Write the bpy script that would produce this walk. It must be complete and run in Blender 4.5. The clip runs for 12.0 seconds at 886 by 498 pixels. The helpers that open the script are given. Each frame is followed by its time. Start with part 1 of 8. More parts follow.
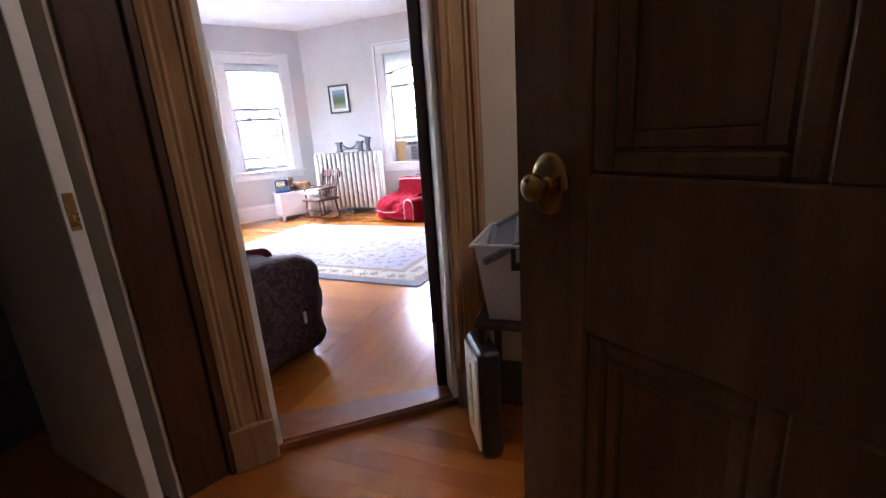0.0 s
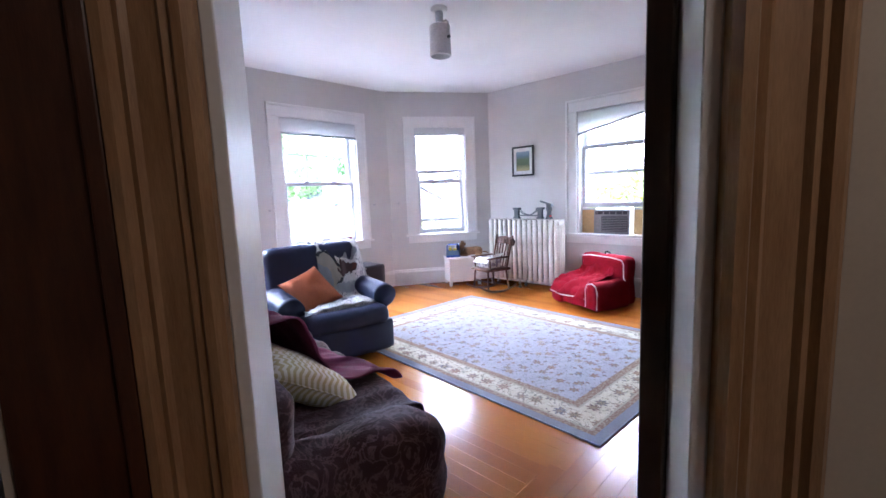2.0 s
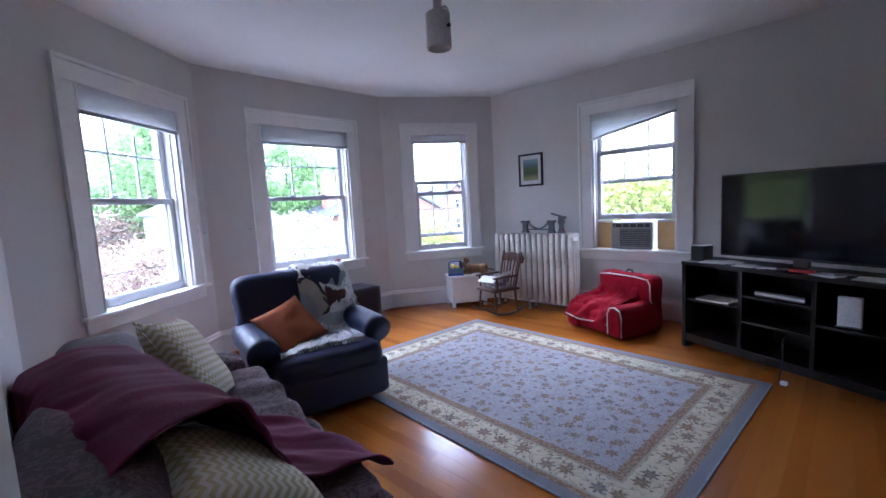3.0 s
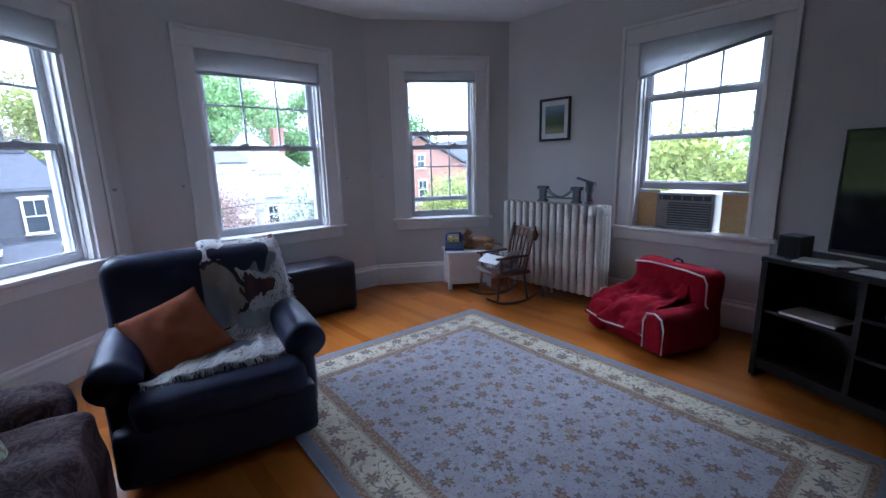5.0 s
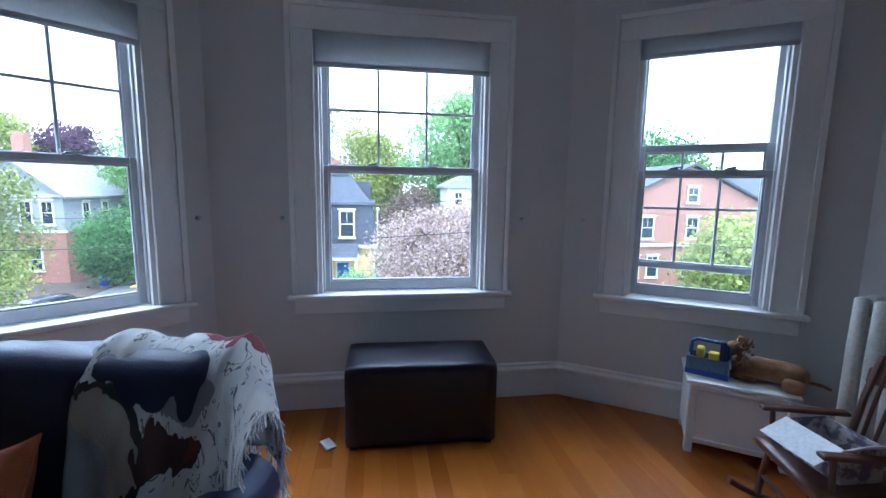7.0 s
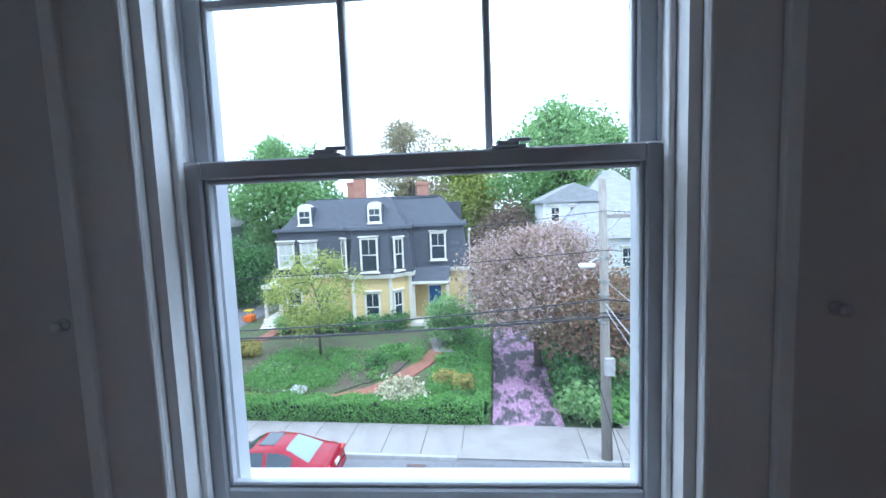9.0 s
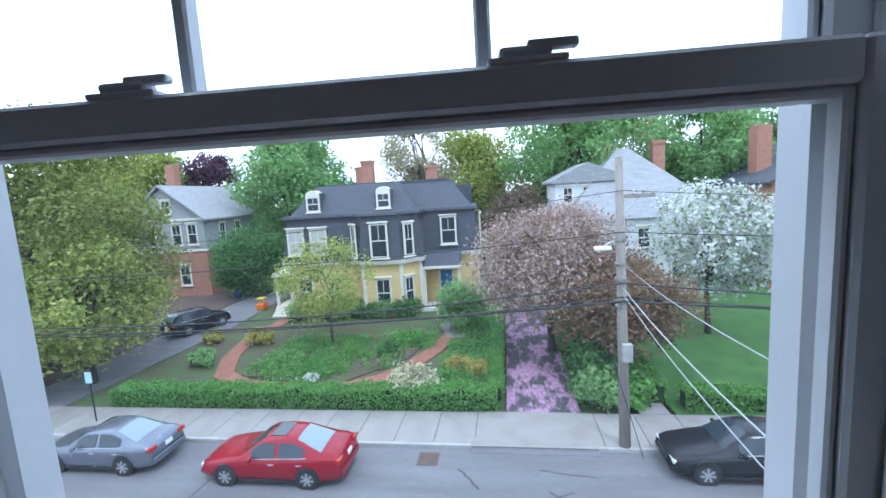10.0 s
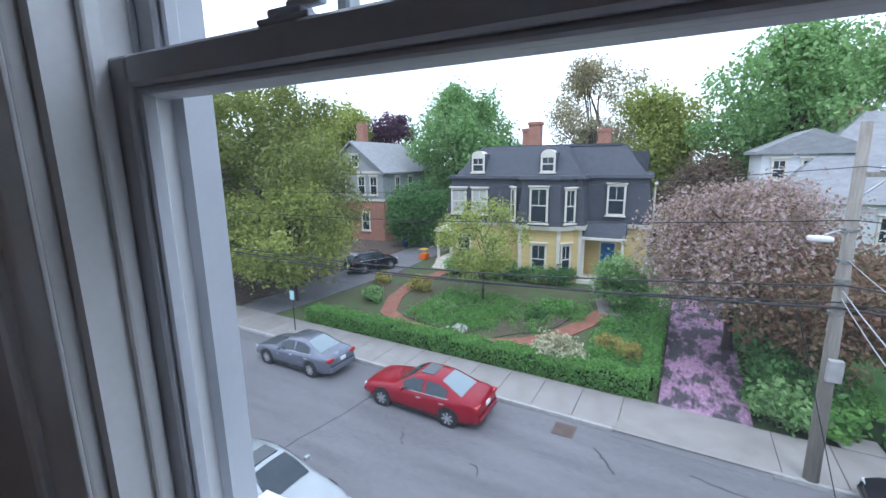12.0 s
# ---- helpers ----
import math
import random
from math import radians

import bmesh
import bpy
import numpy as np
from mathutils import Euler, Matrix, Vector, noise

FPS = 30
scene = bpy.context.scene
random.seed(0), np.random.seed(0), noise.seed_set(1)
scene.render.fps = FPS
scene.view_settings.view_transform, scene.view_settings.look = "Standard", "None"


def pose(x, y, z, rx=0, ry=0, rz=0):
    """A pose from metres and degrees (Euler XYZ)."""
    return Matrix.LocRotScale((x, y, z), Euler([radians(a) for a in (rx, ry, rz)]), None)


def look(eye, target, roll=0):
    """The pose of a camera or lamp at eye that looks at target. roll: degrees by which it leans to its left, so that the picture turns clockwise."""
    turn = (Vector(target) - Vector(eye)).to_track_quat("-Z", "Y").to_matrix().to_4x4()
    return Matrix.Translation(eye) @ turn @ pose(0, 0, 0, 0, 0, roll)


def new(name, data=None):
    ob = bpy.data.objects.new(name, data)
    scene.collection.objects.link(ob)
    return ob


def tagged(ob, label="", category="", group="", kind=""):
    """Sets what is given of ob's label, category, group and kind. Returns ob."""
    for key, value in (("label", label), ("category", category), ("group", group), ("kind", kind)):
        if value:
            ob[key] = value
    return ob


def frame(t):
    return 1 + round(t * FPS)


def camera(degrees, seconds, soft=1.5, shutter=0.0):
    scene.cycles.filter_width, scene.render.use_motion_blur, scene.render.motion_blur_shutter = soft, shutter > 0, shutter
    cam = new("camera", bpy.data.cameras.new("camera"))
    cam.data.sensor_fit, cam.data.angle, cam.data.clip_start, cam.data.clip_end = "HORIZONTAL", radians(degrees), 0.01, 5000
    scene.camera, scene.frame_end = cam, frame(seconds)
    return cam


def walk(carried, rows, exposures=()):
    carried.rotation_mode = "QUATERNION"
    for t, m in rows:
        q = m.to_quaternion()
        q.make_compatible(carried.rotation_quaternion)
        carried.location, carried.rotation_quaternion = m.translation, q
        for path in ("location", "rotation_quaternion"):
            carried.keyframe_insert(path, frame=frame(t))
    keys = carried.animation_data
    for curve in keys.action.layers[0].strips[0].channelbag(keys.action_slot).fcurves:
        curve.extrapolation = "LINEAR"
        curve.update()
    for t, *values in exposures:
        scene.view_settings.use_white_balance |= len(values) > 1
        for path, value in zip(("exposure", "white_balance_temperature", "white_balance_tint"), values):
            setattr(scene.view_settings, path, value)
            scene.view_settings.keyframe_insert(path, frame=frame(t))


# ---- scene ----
cam = camera(92.1, 12.0)
PATH = [
    (0, (1.089, 1.14, 1.122), (0.405, 2.946, 0.603), -4.0),
    (0.5, (1.054, 1.305, 1.169), (0.124, 2.995, 0.641), -2.6),
    (1, (0.965, 1.514, 1.214), (-0.287, 3.02, 0.806), -3.6),
    (1.5, (0.86, 1.724, 1.26), (-0.441, 3.219, 0.993), -2.0),
    (2, (0.68, 1.95, 1.327), (-0.699, 3.377, 1.074), -2.3),
    (2.5, (0.512, 2.16, 1.366), (-0.809, 3.653, 1.207), -1.9),
    (2.8, (0.371, 2.252, 1.398), (-0.916, 3.778, 1.272), -1.9),
    (3, (0.297, 2.342, 1.371), (-1.087, 3.771, 1.162), -3.1),
    (3.2, (0.229, 2.454, 1.353), (-1.196, 3.837, 1.117), -2.5),
    (5, (-0.213, 3.355, 1.369), (-1.667, 4.667, 0.966), -1.4),
    (5.5, (-0.394, 3.781, 1.353), (-2.024, 4.865, 0.942), -1.7),
    (6, (-0.674, 4.177, 1.336), (-2.459, 5.023, 1.019), -0.6),
    (6.5, (-1.066, 4.498, 1.399), (-2.98, 5.035, 1.176), -1.2),
    (7, (-1.53, 4.701, 1.396), (-3.487, 5.015, 1.127), 0.9),
    (7.5, (-2.019, 4.821, 1.385), (-3.992, 4.951, 1.085), -0.3),
    (7.7, (-2.205, 4.896, 1.371), (-4.187, 4.902, 1.107), -0.4),
    (9.3, (-3.619, 4.988, 1.442), (-5.606, 4.851, 1.263), -2.5),
    (9.5, (-3.729, 4.992, 1.449), (-5.716, 4.85, 1.269), -2.9),
    (10, (-3.902, 5.023, 1.437), (-5.877, 4.84, 1.181), -3.5),
    (10.5, (-4.0, 5.056, 1.437), (-5.888, 4.5, 1.078), -2.7),
    (11, (-4.023, 5.108, 1.433), (-5.846, 4.408, 1.004), -2.2),
    (11.5, (-3.992, 5.111, 1.418), (-5.725, 4.205, 0.997), -2.4),
    (12, (-3.955, 5.032, 1.407), (-5.709, 4.156, 1.011), -0.7),
]
walk(cam, [(t, look(eye, target, roll)) for t, eye, target, roll in PATH], [(0.0, 4.4, 5400, 20), (1.0, 4.4, 5350, 20), (1.6, 4.15, 5300, 20), (2.2, 3.4, 5200, 18), (3.0, 2.4, 5050, 18), (5.0, 1.5, 4930, 13), (6.5, 1.4, 4850, 9), (7.7, 1.3, 4740, 3), (9.3, 0.40, 5000, 4), (10.5, 0.05, 5100, 6), (11.0, -0.05, 5220, 8), (12.0, -0.17, 5300, 9)])

# ---- light: bright overcast spring day ----
SKY_STRENGTH = 0.15
world = bpy.data.worlds.new("overcast_sky")
scene.world = world
world.use_nodes = True
wn = world.node_tree
wbg = wn.nodes["Background"]
wsky = wn.nodes.new("ShaderNodeTexSky")
wsky.sky_type = "NISHITA"
wsky.sun_disc = False
wsky.sun_elevation = radians(50)
wsky.sun_rotation = radians(200)
wsky.air_density, wsky.dust_density, wsky.ozone_density = 1.0, 4.0, 1.0
wmix = wn.nodes.new("ShaderNodeMix")
wmix.data_type = "RGBA"
wmix.inputs[0].default_value = 0.72
wn.links.new(wsky.outputs[0], wmix.inputs[6])
wcloud = wn.nodes.new("ShaderNodeTexNoise")
wcloud.inputs["Scale"].default_value = 2.6
wcloud.inputs["Detail"].default_value = 5
wramp = wn.nodes.new("ShaderNodeValToRGB")
wramp.color_ramp.elements[0].position, wramp.color_ramp.elements[1].position = 0.35, 0.62
wramp.color_ramp.elements[0].color = (13.5, 14.4, 15.8, 1)
wramp.color_ramp.elements[1].color = (19.0, 19.2, 19.4, 1)
wn.links.new(wcloud.outputs["Fac"], wramp.inputs[0])
wn.links.new(wramp.outputs[0], wmix.inputs[7])
wn.links.new(wmix.outputs[2], wbg.inputs[0])
wbg.inputs[1].default_value = SKY_STRENGTH

sun = new("sun", bpy.data.lights.new("sun", "SUN"))
sun.data.energy = 1.5
sun.data.angle = radians(14)
sun.data.color = (1.0, 0.96, 0.9)
sun.matrix_world = look((20, 12, 40), (0, 0, 0))

# daylight entering each window from the bright sky above the street
for name, at, aim, wide, power in (("sky_light_southwest", (-4.75, 2.05, 3.35), (-2.2, 4.0, 0.0), 1.5, 34), ("sky_light_west", (-5.6, 4.9, 3.35), (-2.2, 4.9, 0.0), 1.8, 16),
                            ("sky_light_northwest", (-5.0, 7.4, 3.35), (-2.4, 5.6, 0.0), 1.5, 28), ("sky_light_north", (-1.5, 8.7, 3.35), (-1.3, 5.2, 0.0), 1.5, 26)):
    lamp_sky = new(name, bpy.data.lights.new(name, "AREA"))
    lamp_sky.data.shape, lamp_sky.data.size, lamp_sky.data.size_y = "RECTANGLE", wide, 1.0
    lamp_sky.data.energy = power
    lamp_sky.data.color = (0.92, 0.96, 1.0)
    lamp_sky.matrix_world = look(at, aim)

# unseen fill light added to brighten the hall wall beside the doorway
hall_fill_lamp = new("hall_fill_lamp", bpy.data.lights.new("hall_fill_lamp", "POINT"))
hall_fill_lamp.data.energy = 0.75
hall_fill_lamp.data.shadow_soft_size = 0.12
hall_fill_lamp.data.color = (1.0, 0.80, 0.58)
hall_fill_lamp.location = (1.75, 2.30, 2.60)

# ---- materials ----
def mat(name, base, rough=0.6, metal=0.0, spec=0.5):
    m = bpy.data.materials.new(name)
    m.use_nodes = True
    b = m.node_tree.nodes["Principled BSDF"]
    b.inputs["Base Color"].default_value = (*base, 1)
    b.inputs["Roughness"].default_value = rough
    b.inputs["Metallic"].default_value = metal
    b.inputs["Specular IOR Level"].default_value = spec
    return m


def node(m, kind, **values):
    n = m.node_tree.nodes.new(kind)
    for key, value in values.items():
        n.inputs[key.replace("_", " ")].default_value = value
    return n


def wire(m, a, b):
    m.node_tree.links.new(a, b)


def bsdf(m):
    return m.node_tree.nodes["Principled BSDF"]


def coords(m, scale=(1, 1, 1), rot=(0, 0, 0), space="Object"):
    tc = node(m, "ShaderNodeTexCoord")
    mp = node(m, "ShaderNodeMapping", Scale=scale, Rotation=rot)
    wire(m, tc.outputs[space], mp.inputs[0])
    return mp.outputs[0]


def ramp(m, source, stops):
    r = node(m, "ShaderNodeValToRGB")
    els = r.color_ramp.elements
    while len(els) < len(stops):
        els.new(0.5)
    for e, (p, c) in zip(els, stops):
        e.position, e.color = p, (*c, 1)
    wire(m, source, r.inputs[0])
    return r.outputs[0]


def mixed(m, fac, a, b, how="MIX"):
    x = node(m, "ShaderNodeMix")
    x.data_type, x.blend_type = "RGBA", how
    for socket, value in ((x.inputs[0], fac), (x.inputs[6], a), (x.inputs[7], b)):
        if isinstance(value, (int, float)):
            socket.default_value = value
        elif isinstance(value, tuple):
            socket.default_value = (*value, 1)
        else:
            wire(m, value, socket)
    return x.outputs[2]


def bump(m, source, strength, distance=0.01):
    b = node(m, "ShaderNodeBump", Strength=strength, Distance=distance)
    wire(m, source, b.inputs["Height"])
    wire(m, b.outputs[0], bsdf(m).inputs["Normal"])


def surface(name, c1, c2, scale=6.0, rough=0.6, fine=60.0, relief=0.15, metal=0.0, spec=0.5, stretch=(1, 1, 1), lo=0.35, hi=0.65, rvar=0.12, depth=0.004, per_piece=0.0, grainy=0.82):
    """Two colours in broad patches, with fine grain in colour, gloss and relief."""
    m = mat(name, c1, rough, metal, spec)
    v = coords(m, stretch)
    n1 = node(m, "ShaderNodeTexNoise", Scale=scale, Detail=5.0, Roughness=0.6)
    n2 = node(m, "ShaderNodeTexNoise", Scale=fine, Detail=3.0)
    wire(m, v, n1.inputs["Vector"])
    wire(m, v, n2.inputs["Vector"])
    col = ramp(m, n1.outputs["Fac"], [(lo, c1), (hi, c2)])
    grain = ramp(m, n2.outputs["Fac"], [(0.3, (grainy,) * 3), (0.7, (1, 1, 1))])
    col = mixed(m, 1.0, col, grain, "MULTIPLY")
    if per_piece:
        info = node(m, "ShaderNodeObjectInfo")
        shade = ramp(m, info.outputs["Random"], [(0, (1 - per_piece,) * 3), (1, (1, 1, 1))])
        col = mixed(m, 1.0, col, shade, "MULTIPLY")
    wire(m, col, bsdf(m).inputs["Base Color"])
    rr = node(m, "ShaderNodeMapRange")
    rr.inputs["To Min"].default_value, rr.inputs["To Max"].default_value = max(rough - rvar, 0.03), min(rough + rvar, 1)
    wire(m, n1.outputs["Fac"], rr.inputs[0])
    wire(m, rr.outputs[0], bsdf(m).inputs["Roughness"])
    bump(m, n2.outputs["Fac"], relief, depth)
    return m


M_WALL = surface("wall_paint_warm_grey", (0.58, 0.56, 0.55), (0.62, 0.60, 0.59), 1.5, 0.75, 160, 0.08, grainy=0.96)
M_CEIL = surface("ceiling_paint", (0.78, 0.78, 0.78), (0.82, 0.82, 0.82), 1.2, 0.85, 120, 0.08, grainy=0.97)
M_TRIM = surface("trim_paint_white", (0.74, 0.73, 0.72), (0.80, 0.79, 0.78), 2.5, 0.42, 80, 0.04, grainy=0.96)
M_SASH = surface("sash_vinyl_grey_white", (0.50, 0.51, 0.54), (0.56, 0.57, 0.60), 3, 0.42, 90, 0.04, grainy=0.95)
M_GLASS = mat("window_glass", (1, 1, 1), 0.0)
bsdf(M_GLASS).inputs["Transmission Weight"].default_value = 1.0
bsdf(M_GLASS).inputs["IOR"].default_value = 1.01
_dust = node(M_GLASS, "ShaderNodeBsdfTranslucent", Color=(0.9, 0.93, 1.0, 1))
_dn = node(M_GLASS, "ShaderNodeTexNoise", Scale=5.0, Detail=6.0)
_dr = node(M_GLASS, "ShaderNodeMapRange")
_dr.inputs["To Min"].default_value, _dr.inputs["To Max"].default_value = 0.003, 0.011
_dm = node(M_GLASS, "ShaderNodeMixShader")
M_GLASS.node_tree.links.new(_dn.outputs["Fac"], _dr.inputs[0])
M_GLASS.node_tree.links.new(_dr.outputs[0], _dm.inputs[0])
M_GLASS.node_tree.links.new(bsdf(M_GLASS).outputs[0], _dm.inputs[1])
M_GLASS.node_tree.links.new(_dust.outputs[0], _dm.inputs[2])
M_GLASS.node_tree.links.new(_dm.outputs[0], M_GLASS.node_tree.nodes["Material Output"].inputs["Surface"])
M_DARK = surface("dark_stained_wood", (0.030, 0.016, 0.010), (0.055, 0.028, 0.016), 5, 0.4, 60, 0.1, stretch=(8, 8, 1))
M_REDDARK = surface("reddish_dark_stained_wood", (0.050, 0.018, 0.009), (0.085, 0.032, 0.015), 5, 0.4, 60, 0.1, stretch=(8, 8, 1))
M_OAK = surface("varnished_hall_wood", (0.31, 0.175, 0.082), (0.44, 0.27, 0.135), 4, 0.42, 50, 0.12, stretch=(9, 9, 1))
M_HALLWALL = surface("hall_wall_paint", (0.50, 0.44, 0.36), (0.55, 0.49, 0.41), 1.5, 0.8, 120, 0.08, grainy=0.95)
# the closet's deep shade is put into this wall colour as dark brown
M_CLOSET = surface("closet_wall_shade_brown", (0.060, 0.042, 0.032), (0.085, 0.060, 0.045), 3, 0.8, 60, 0.1, stretch=(5, 5, 1))
M_BLACK = surface("matte_black_plastic", (0.012, 0.012, 0.013), (0.02, 0.02, 0.021), 6, 0.45, 90, 0.05)
M_BRASS = surface("aged_brass", (0.45, 0.30, 0.10), (0.6, 0.43, 0.17), 12, 0.28, 90, 0.05, metal=1.0)


def plank_material():
    m = mat("honey_strip_floor", (0.4, 0.2, 0.06), 0.3)
    v = coords(m, (0.35, 5, 5))
    info = node(m, "ShaderNodeObjectInfo")
    shift = node(m, "ShaderNodeVectorMath")
    shift.operation = "ADD"
    wire(m, v, shift.inputs[0])
    wire(m, info.outputs["Location"], shift.inputs[1])
    n1 = node(m, "ShaderNodeTexNoise", Scale=3.0, Detail=4.0, Roughness=0.55)
    n2 = node(m, "ShaderNodeTexNoise", Scale=5.0, Detail=3.0)
    wire(m, shift.outputs[0], n1.inputs["Vector"])
    wire(m, shift.outputs[0], n2.inputs["Vector"])
    tone = ramp(m, n1.outputs["Fac"], [(0.2, (0.37, 0.118, 0.014)), (0.5, (0.39, 0.130, 0.017)), (0.8, (0.41, 0.142, 0.020))])
    piece = ramp(m, info.outputs["Random"], [(0.0, (0.76, 0.66, 0.57)), (0.3, (0.93, 0.90, 0.87)), (0.8, (1.0, 1.0, 1.0)), (1.0, (1.0, 1.04, 1.05))])
    col = mixed(m, 1.0, tone, piece, "MULTIPLY")
    wire(m, col, bsdf(m).inputs["Base Color"])
    r = node(m, "ShaderNodeMapRange")
    r.inputs["To Min"].default_value, r.inputs["To Max"].default_value = 0.16, 0.26
    wire(m, n2.outputs["Fac"], r.inputs[0])
    wire(m, r.outputs[0], bsdf(m).inputs["Roughness"])
    bump(m, n2.outputs["Fac"], 0.03, 0.001)
    return m


M_PLANK = plank_material()
M_UNDER = surface("dark_floor_joint", (0.16, 0.06, 0.016), (0.20, 0.075, 0.02), 5, 0.8)
M_DOORWOOD = surface("old_varnished_door_wood", (0.15, 0.075, 0.034), (0.23, 0.125, 0.06), 3, 0.4, 45, 0.1, stretch=(10, 10, 1.2))
M_SHADE = surface("roller_shade_fabric", (0.55, 0.55, 0.57), (0.62, 0.62, 0.64), 4, 0.8, 140, 0.1)
_st = node(M_SHADE, "ShaderNodeBsdfTranslucent", Color=(0.75, 0.75, 0.76, 1))
_sm = node(M_SHADE, "ShaderNodeMixShader", Fac=0.45)
wire(M_SHADE, bsdf(M_SHADE).outputs[0], _sm.inputs[1])
wire(M_SHADE, _st.outputs[0], _sm.inputs[2])
wire(M_SHADE, _sm.outputs[0], M_SHADE.node_tree.nodes["Material Output"].inputs["Surface"])
M_STEEL = surface("brushed_steel", (0.5, 0.5, 0.5), (0.6, 0.6, 0.6), 8, 0.35, 120, 0.05, metal=1.0)
M_CLEAR = mat("clear_plastic_tub", (0.90, 0.94, 1.0), 0.3)
bsdf(M_CLEAR).inputs["Transmission Weight"].default_value = 0.62
bsdf(M_CLEAR).inputs["IOR"].default_value = 1.1
M_WICKER = surface("woven_wicker", (0.22, 0.13, 0.06), (0.32, 0.20, 0.10), 30, 0.7, 140, 0.5, stretch=(1, 1, 6))

# ---- building helpers ----
def part(name, bm, material, parent, label="", smooth=False):
    me = bpy.data.meshes.new(name)
    bmesh.ops.recalc_face_normals(bm, faces=bm.faces)
    bm.to_mesh(me)
    bm.free()
    if material:
        me.materials.append(material)
    if smooth:
        me.shade_smooth()
    ob = new(name, me)
    ob.parent = parent
    if label:
        tagged(ob, label)
    return ob


def thing(name, m, label, category, group="", kind=""):
    ob = new(name)
    ob.empty_display_size = 0.1
    ob.matrix_world = m
    return tagged(ob, label, category, group, kind)


def box(bm, x0, y0, z0, x1, y1, z1, bevel=0.0, seg=2, m=None):
    """A box between two corners, with rounded edges if bevel is given."""
    made = bmesh.ops.create_cube(bm, size=1.0)["verts"]
    for v in made:
        v.co = Vector(((x0 + x1) / 2 + v.co.x * (x1 - x0), (y0 + y1) / 2 + v.co.y * (y1 - y0), (z0 + z1) / 2 + v.co.z * (z1 - z0)))
    if bevel:
        edges = list({e for v in made for e in v.link_edges})
        out = bmesh.ops.bevel(bm, geom=edges, offset=bevel, segments=seg, affect="EDGES", profile=0.5)
        made = list({v for f in out["faces"] for v in f.verts} | {v for v in made if v.is_valid})
    if m is not None:
        for v in made:
            v.co = m @ v.co
    return made


def boxes(*corners, bevel=0.0, seg=2):
    bm = bmesh.new()
    for c in corners:
        box(bm, *c, bevel=bevel, seg=seg)
    return bm


def tube(bm, points, radius, sides=8, r2=None):
    """A round rod along points, tapered to r2."""
    rings = []
    pts = [Vector(p) for p in points]
    for i, p in enumerate(pts):
        d = (pts[min(i + 1, len(pts) - 1)] - pts[max(i - 1, 0)]).normalized()
        q = d.to_track_quat("Z", "Y")
        r = radius if r2 is None else radius + (r2 - radius) * i / (len(pts) - 1)
        rings.append([bm.verts.new(p + q @ Vector((math.cos(a) * r, math.sin(a) * r, 0))) for a in (2 * math.pi * k / sides for k in range(sides))])
    for a, b in zip(rings, rings[1:]):
        for k in range(sides):
            bm.faces.new((a[k], a[(k + 1) % sides], b[(k + 1) % sides], b[k]))
    bm.faces.new(rings[0][::-1])
    bm.faces.new(rings[-1])
    return bm


def rods(*specs):
    bm = bmesh.new()
    for pts, r in specs:
        tube(bm, pts, r)
    return bm


def lathe(bm, profile, sides=20, at=(0, 0, 0)):
    """A turned body from (radius, z) pairs."""
    rings = []
    for r, z in profile:
        rings.append([bm.verts.new((at[0] + max(r, 1e-4) * math.cos(2 * math.pi * k / sides), at[1] + max(r, 1e-4) * math.sin(2 * math.pi * k / sides), at[2] + z)) for k in range(sides)])
    for a, b in zip(rings, rings[1:]):
        for k in range(sides):
            bm.faces.new((a[k], a[(k + 1) % sides], b[(k + 1) % sides], b[k]))
    bm.faces.new(rings[0][::-1])
    bm.faces.new(rings[-1])
    return bm


def extrude_outline(bm, outline, y0, y1):
    """A prism from an outline in the x-z plane, from y0 to y1."""
    a = [bm.verts.new((x, y0, z)) for x, z in outline]
    b = [bm.verts.new((x, y1, z)) for x, z in outline]
    n = len(outline)
    for i in range(n):
        bm.faces.new((a[i], a[(i + 1) % n], b[(i + 1) % n], b[i]))
    bm.faces.new(a[::-1])
    bm.faces.new(b)
    return bm


def wall_frame(left, right):
    """The pose of a wall seen from inside: x runs left to right, y outwards."""
    d = Vector((right[0] - left[0], right[1] - left[1]))
    return pose(left[0], left[1], 0, 0, 0, math.degrees(math.atan2(d.y, d.x))), d.length


def wall(name, left, right, height, thick, material, openings=(), label="", extend=(0, 0)):
    m, length = wall_frame(left, right)
    xs = sorted({-extend[0], length + extend[1], *(o[0] for o in openings), *(o[1] for o in openings)})
    zs = sorted({0.0, height, *(o[2] for o in openings), *(o[3] for o in openings)})
    bm = bmesh.new()
    for xa, xb in zip(xs, xs[1:]):
        for za, zb in zip(zs, zs[1:]):
            if not any(o[0] <= xa and xb <= o[1] and o[2] <= za and zb <= o[3] for o in openings):
                box(bm, xa, 0, za, xb, thick, zb)
    bmesh.ops.remove_doubles(bm, verts=bm.verts, dist=1e-5)
    ob = part(name, bm, material, None)
    ob.matrix_world = m
    return tagged(ob, label or "painted plaster wall", "wall", kind="structure")

# ---- the living room's shell ----
CEIL = 2.80
A_L, AB, BC, CN = (-3.10, 2.35), (-4.22, 3.75), (-4.22, 5.95), (-3.36, 7.22)
NE, DR, DL = (1.60, 7.22), (1.60, 3.50), (-0.35, 2.225)
SILL, HEAD = 0.75, 2.30
WALLS = {"a": (A_L, AB), "b": (AB, BC), "c": (BC, CN), "n": (CN, NE)}
# centre along the wall, width over the casings
WINDOWS = {"a": (1.03, 1.25), "b": (1.130, 1.362), "c": (0.775, 1.07), "n": (1.88, 1.22)}
CAS = 0.155
T = 0.22
LABEL_WALL = "smooth plaster wall painted warm light grey"


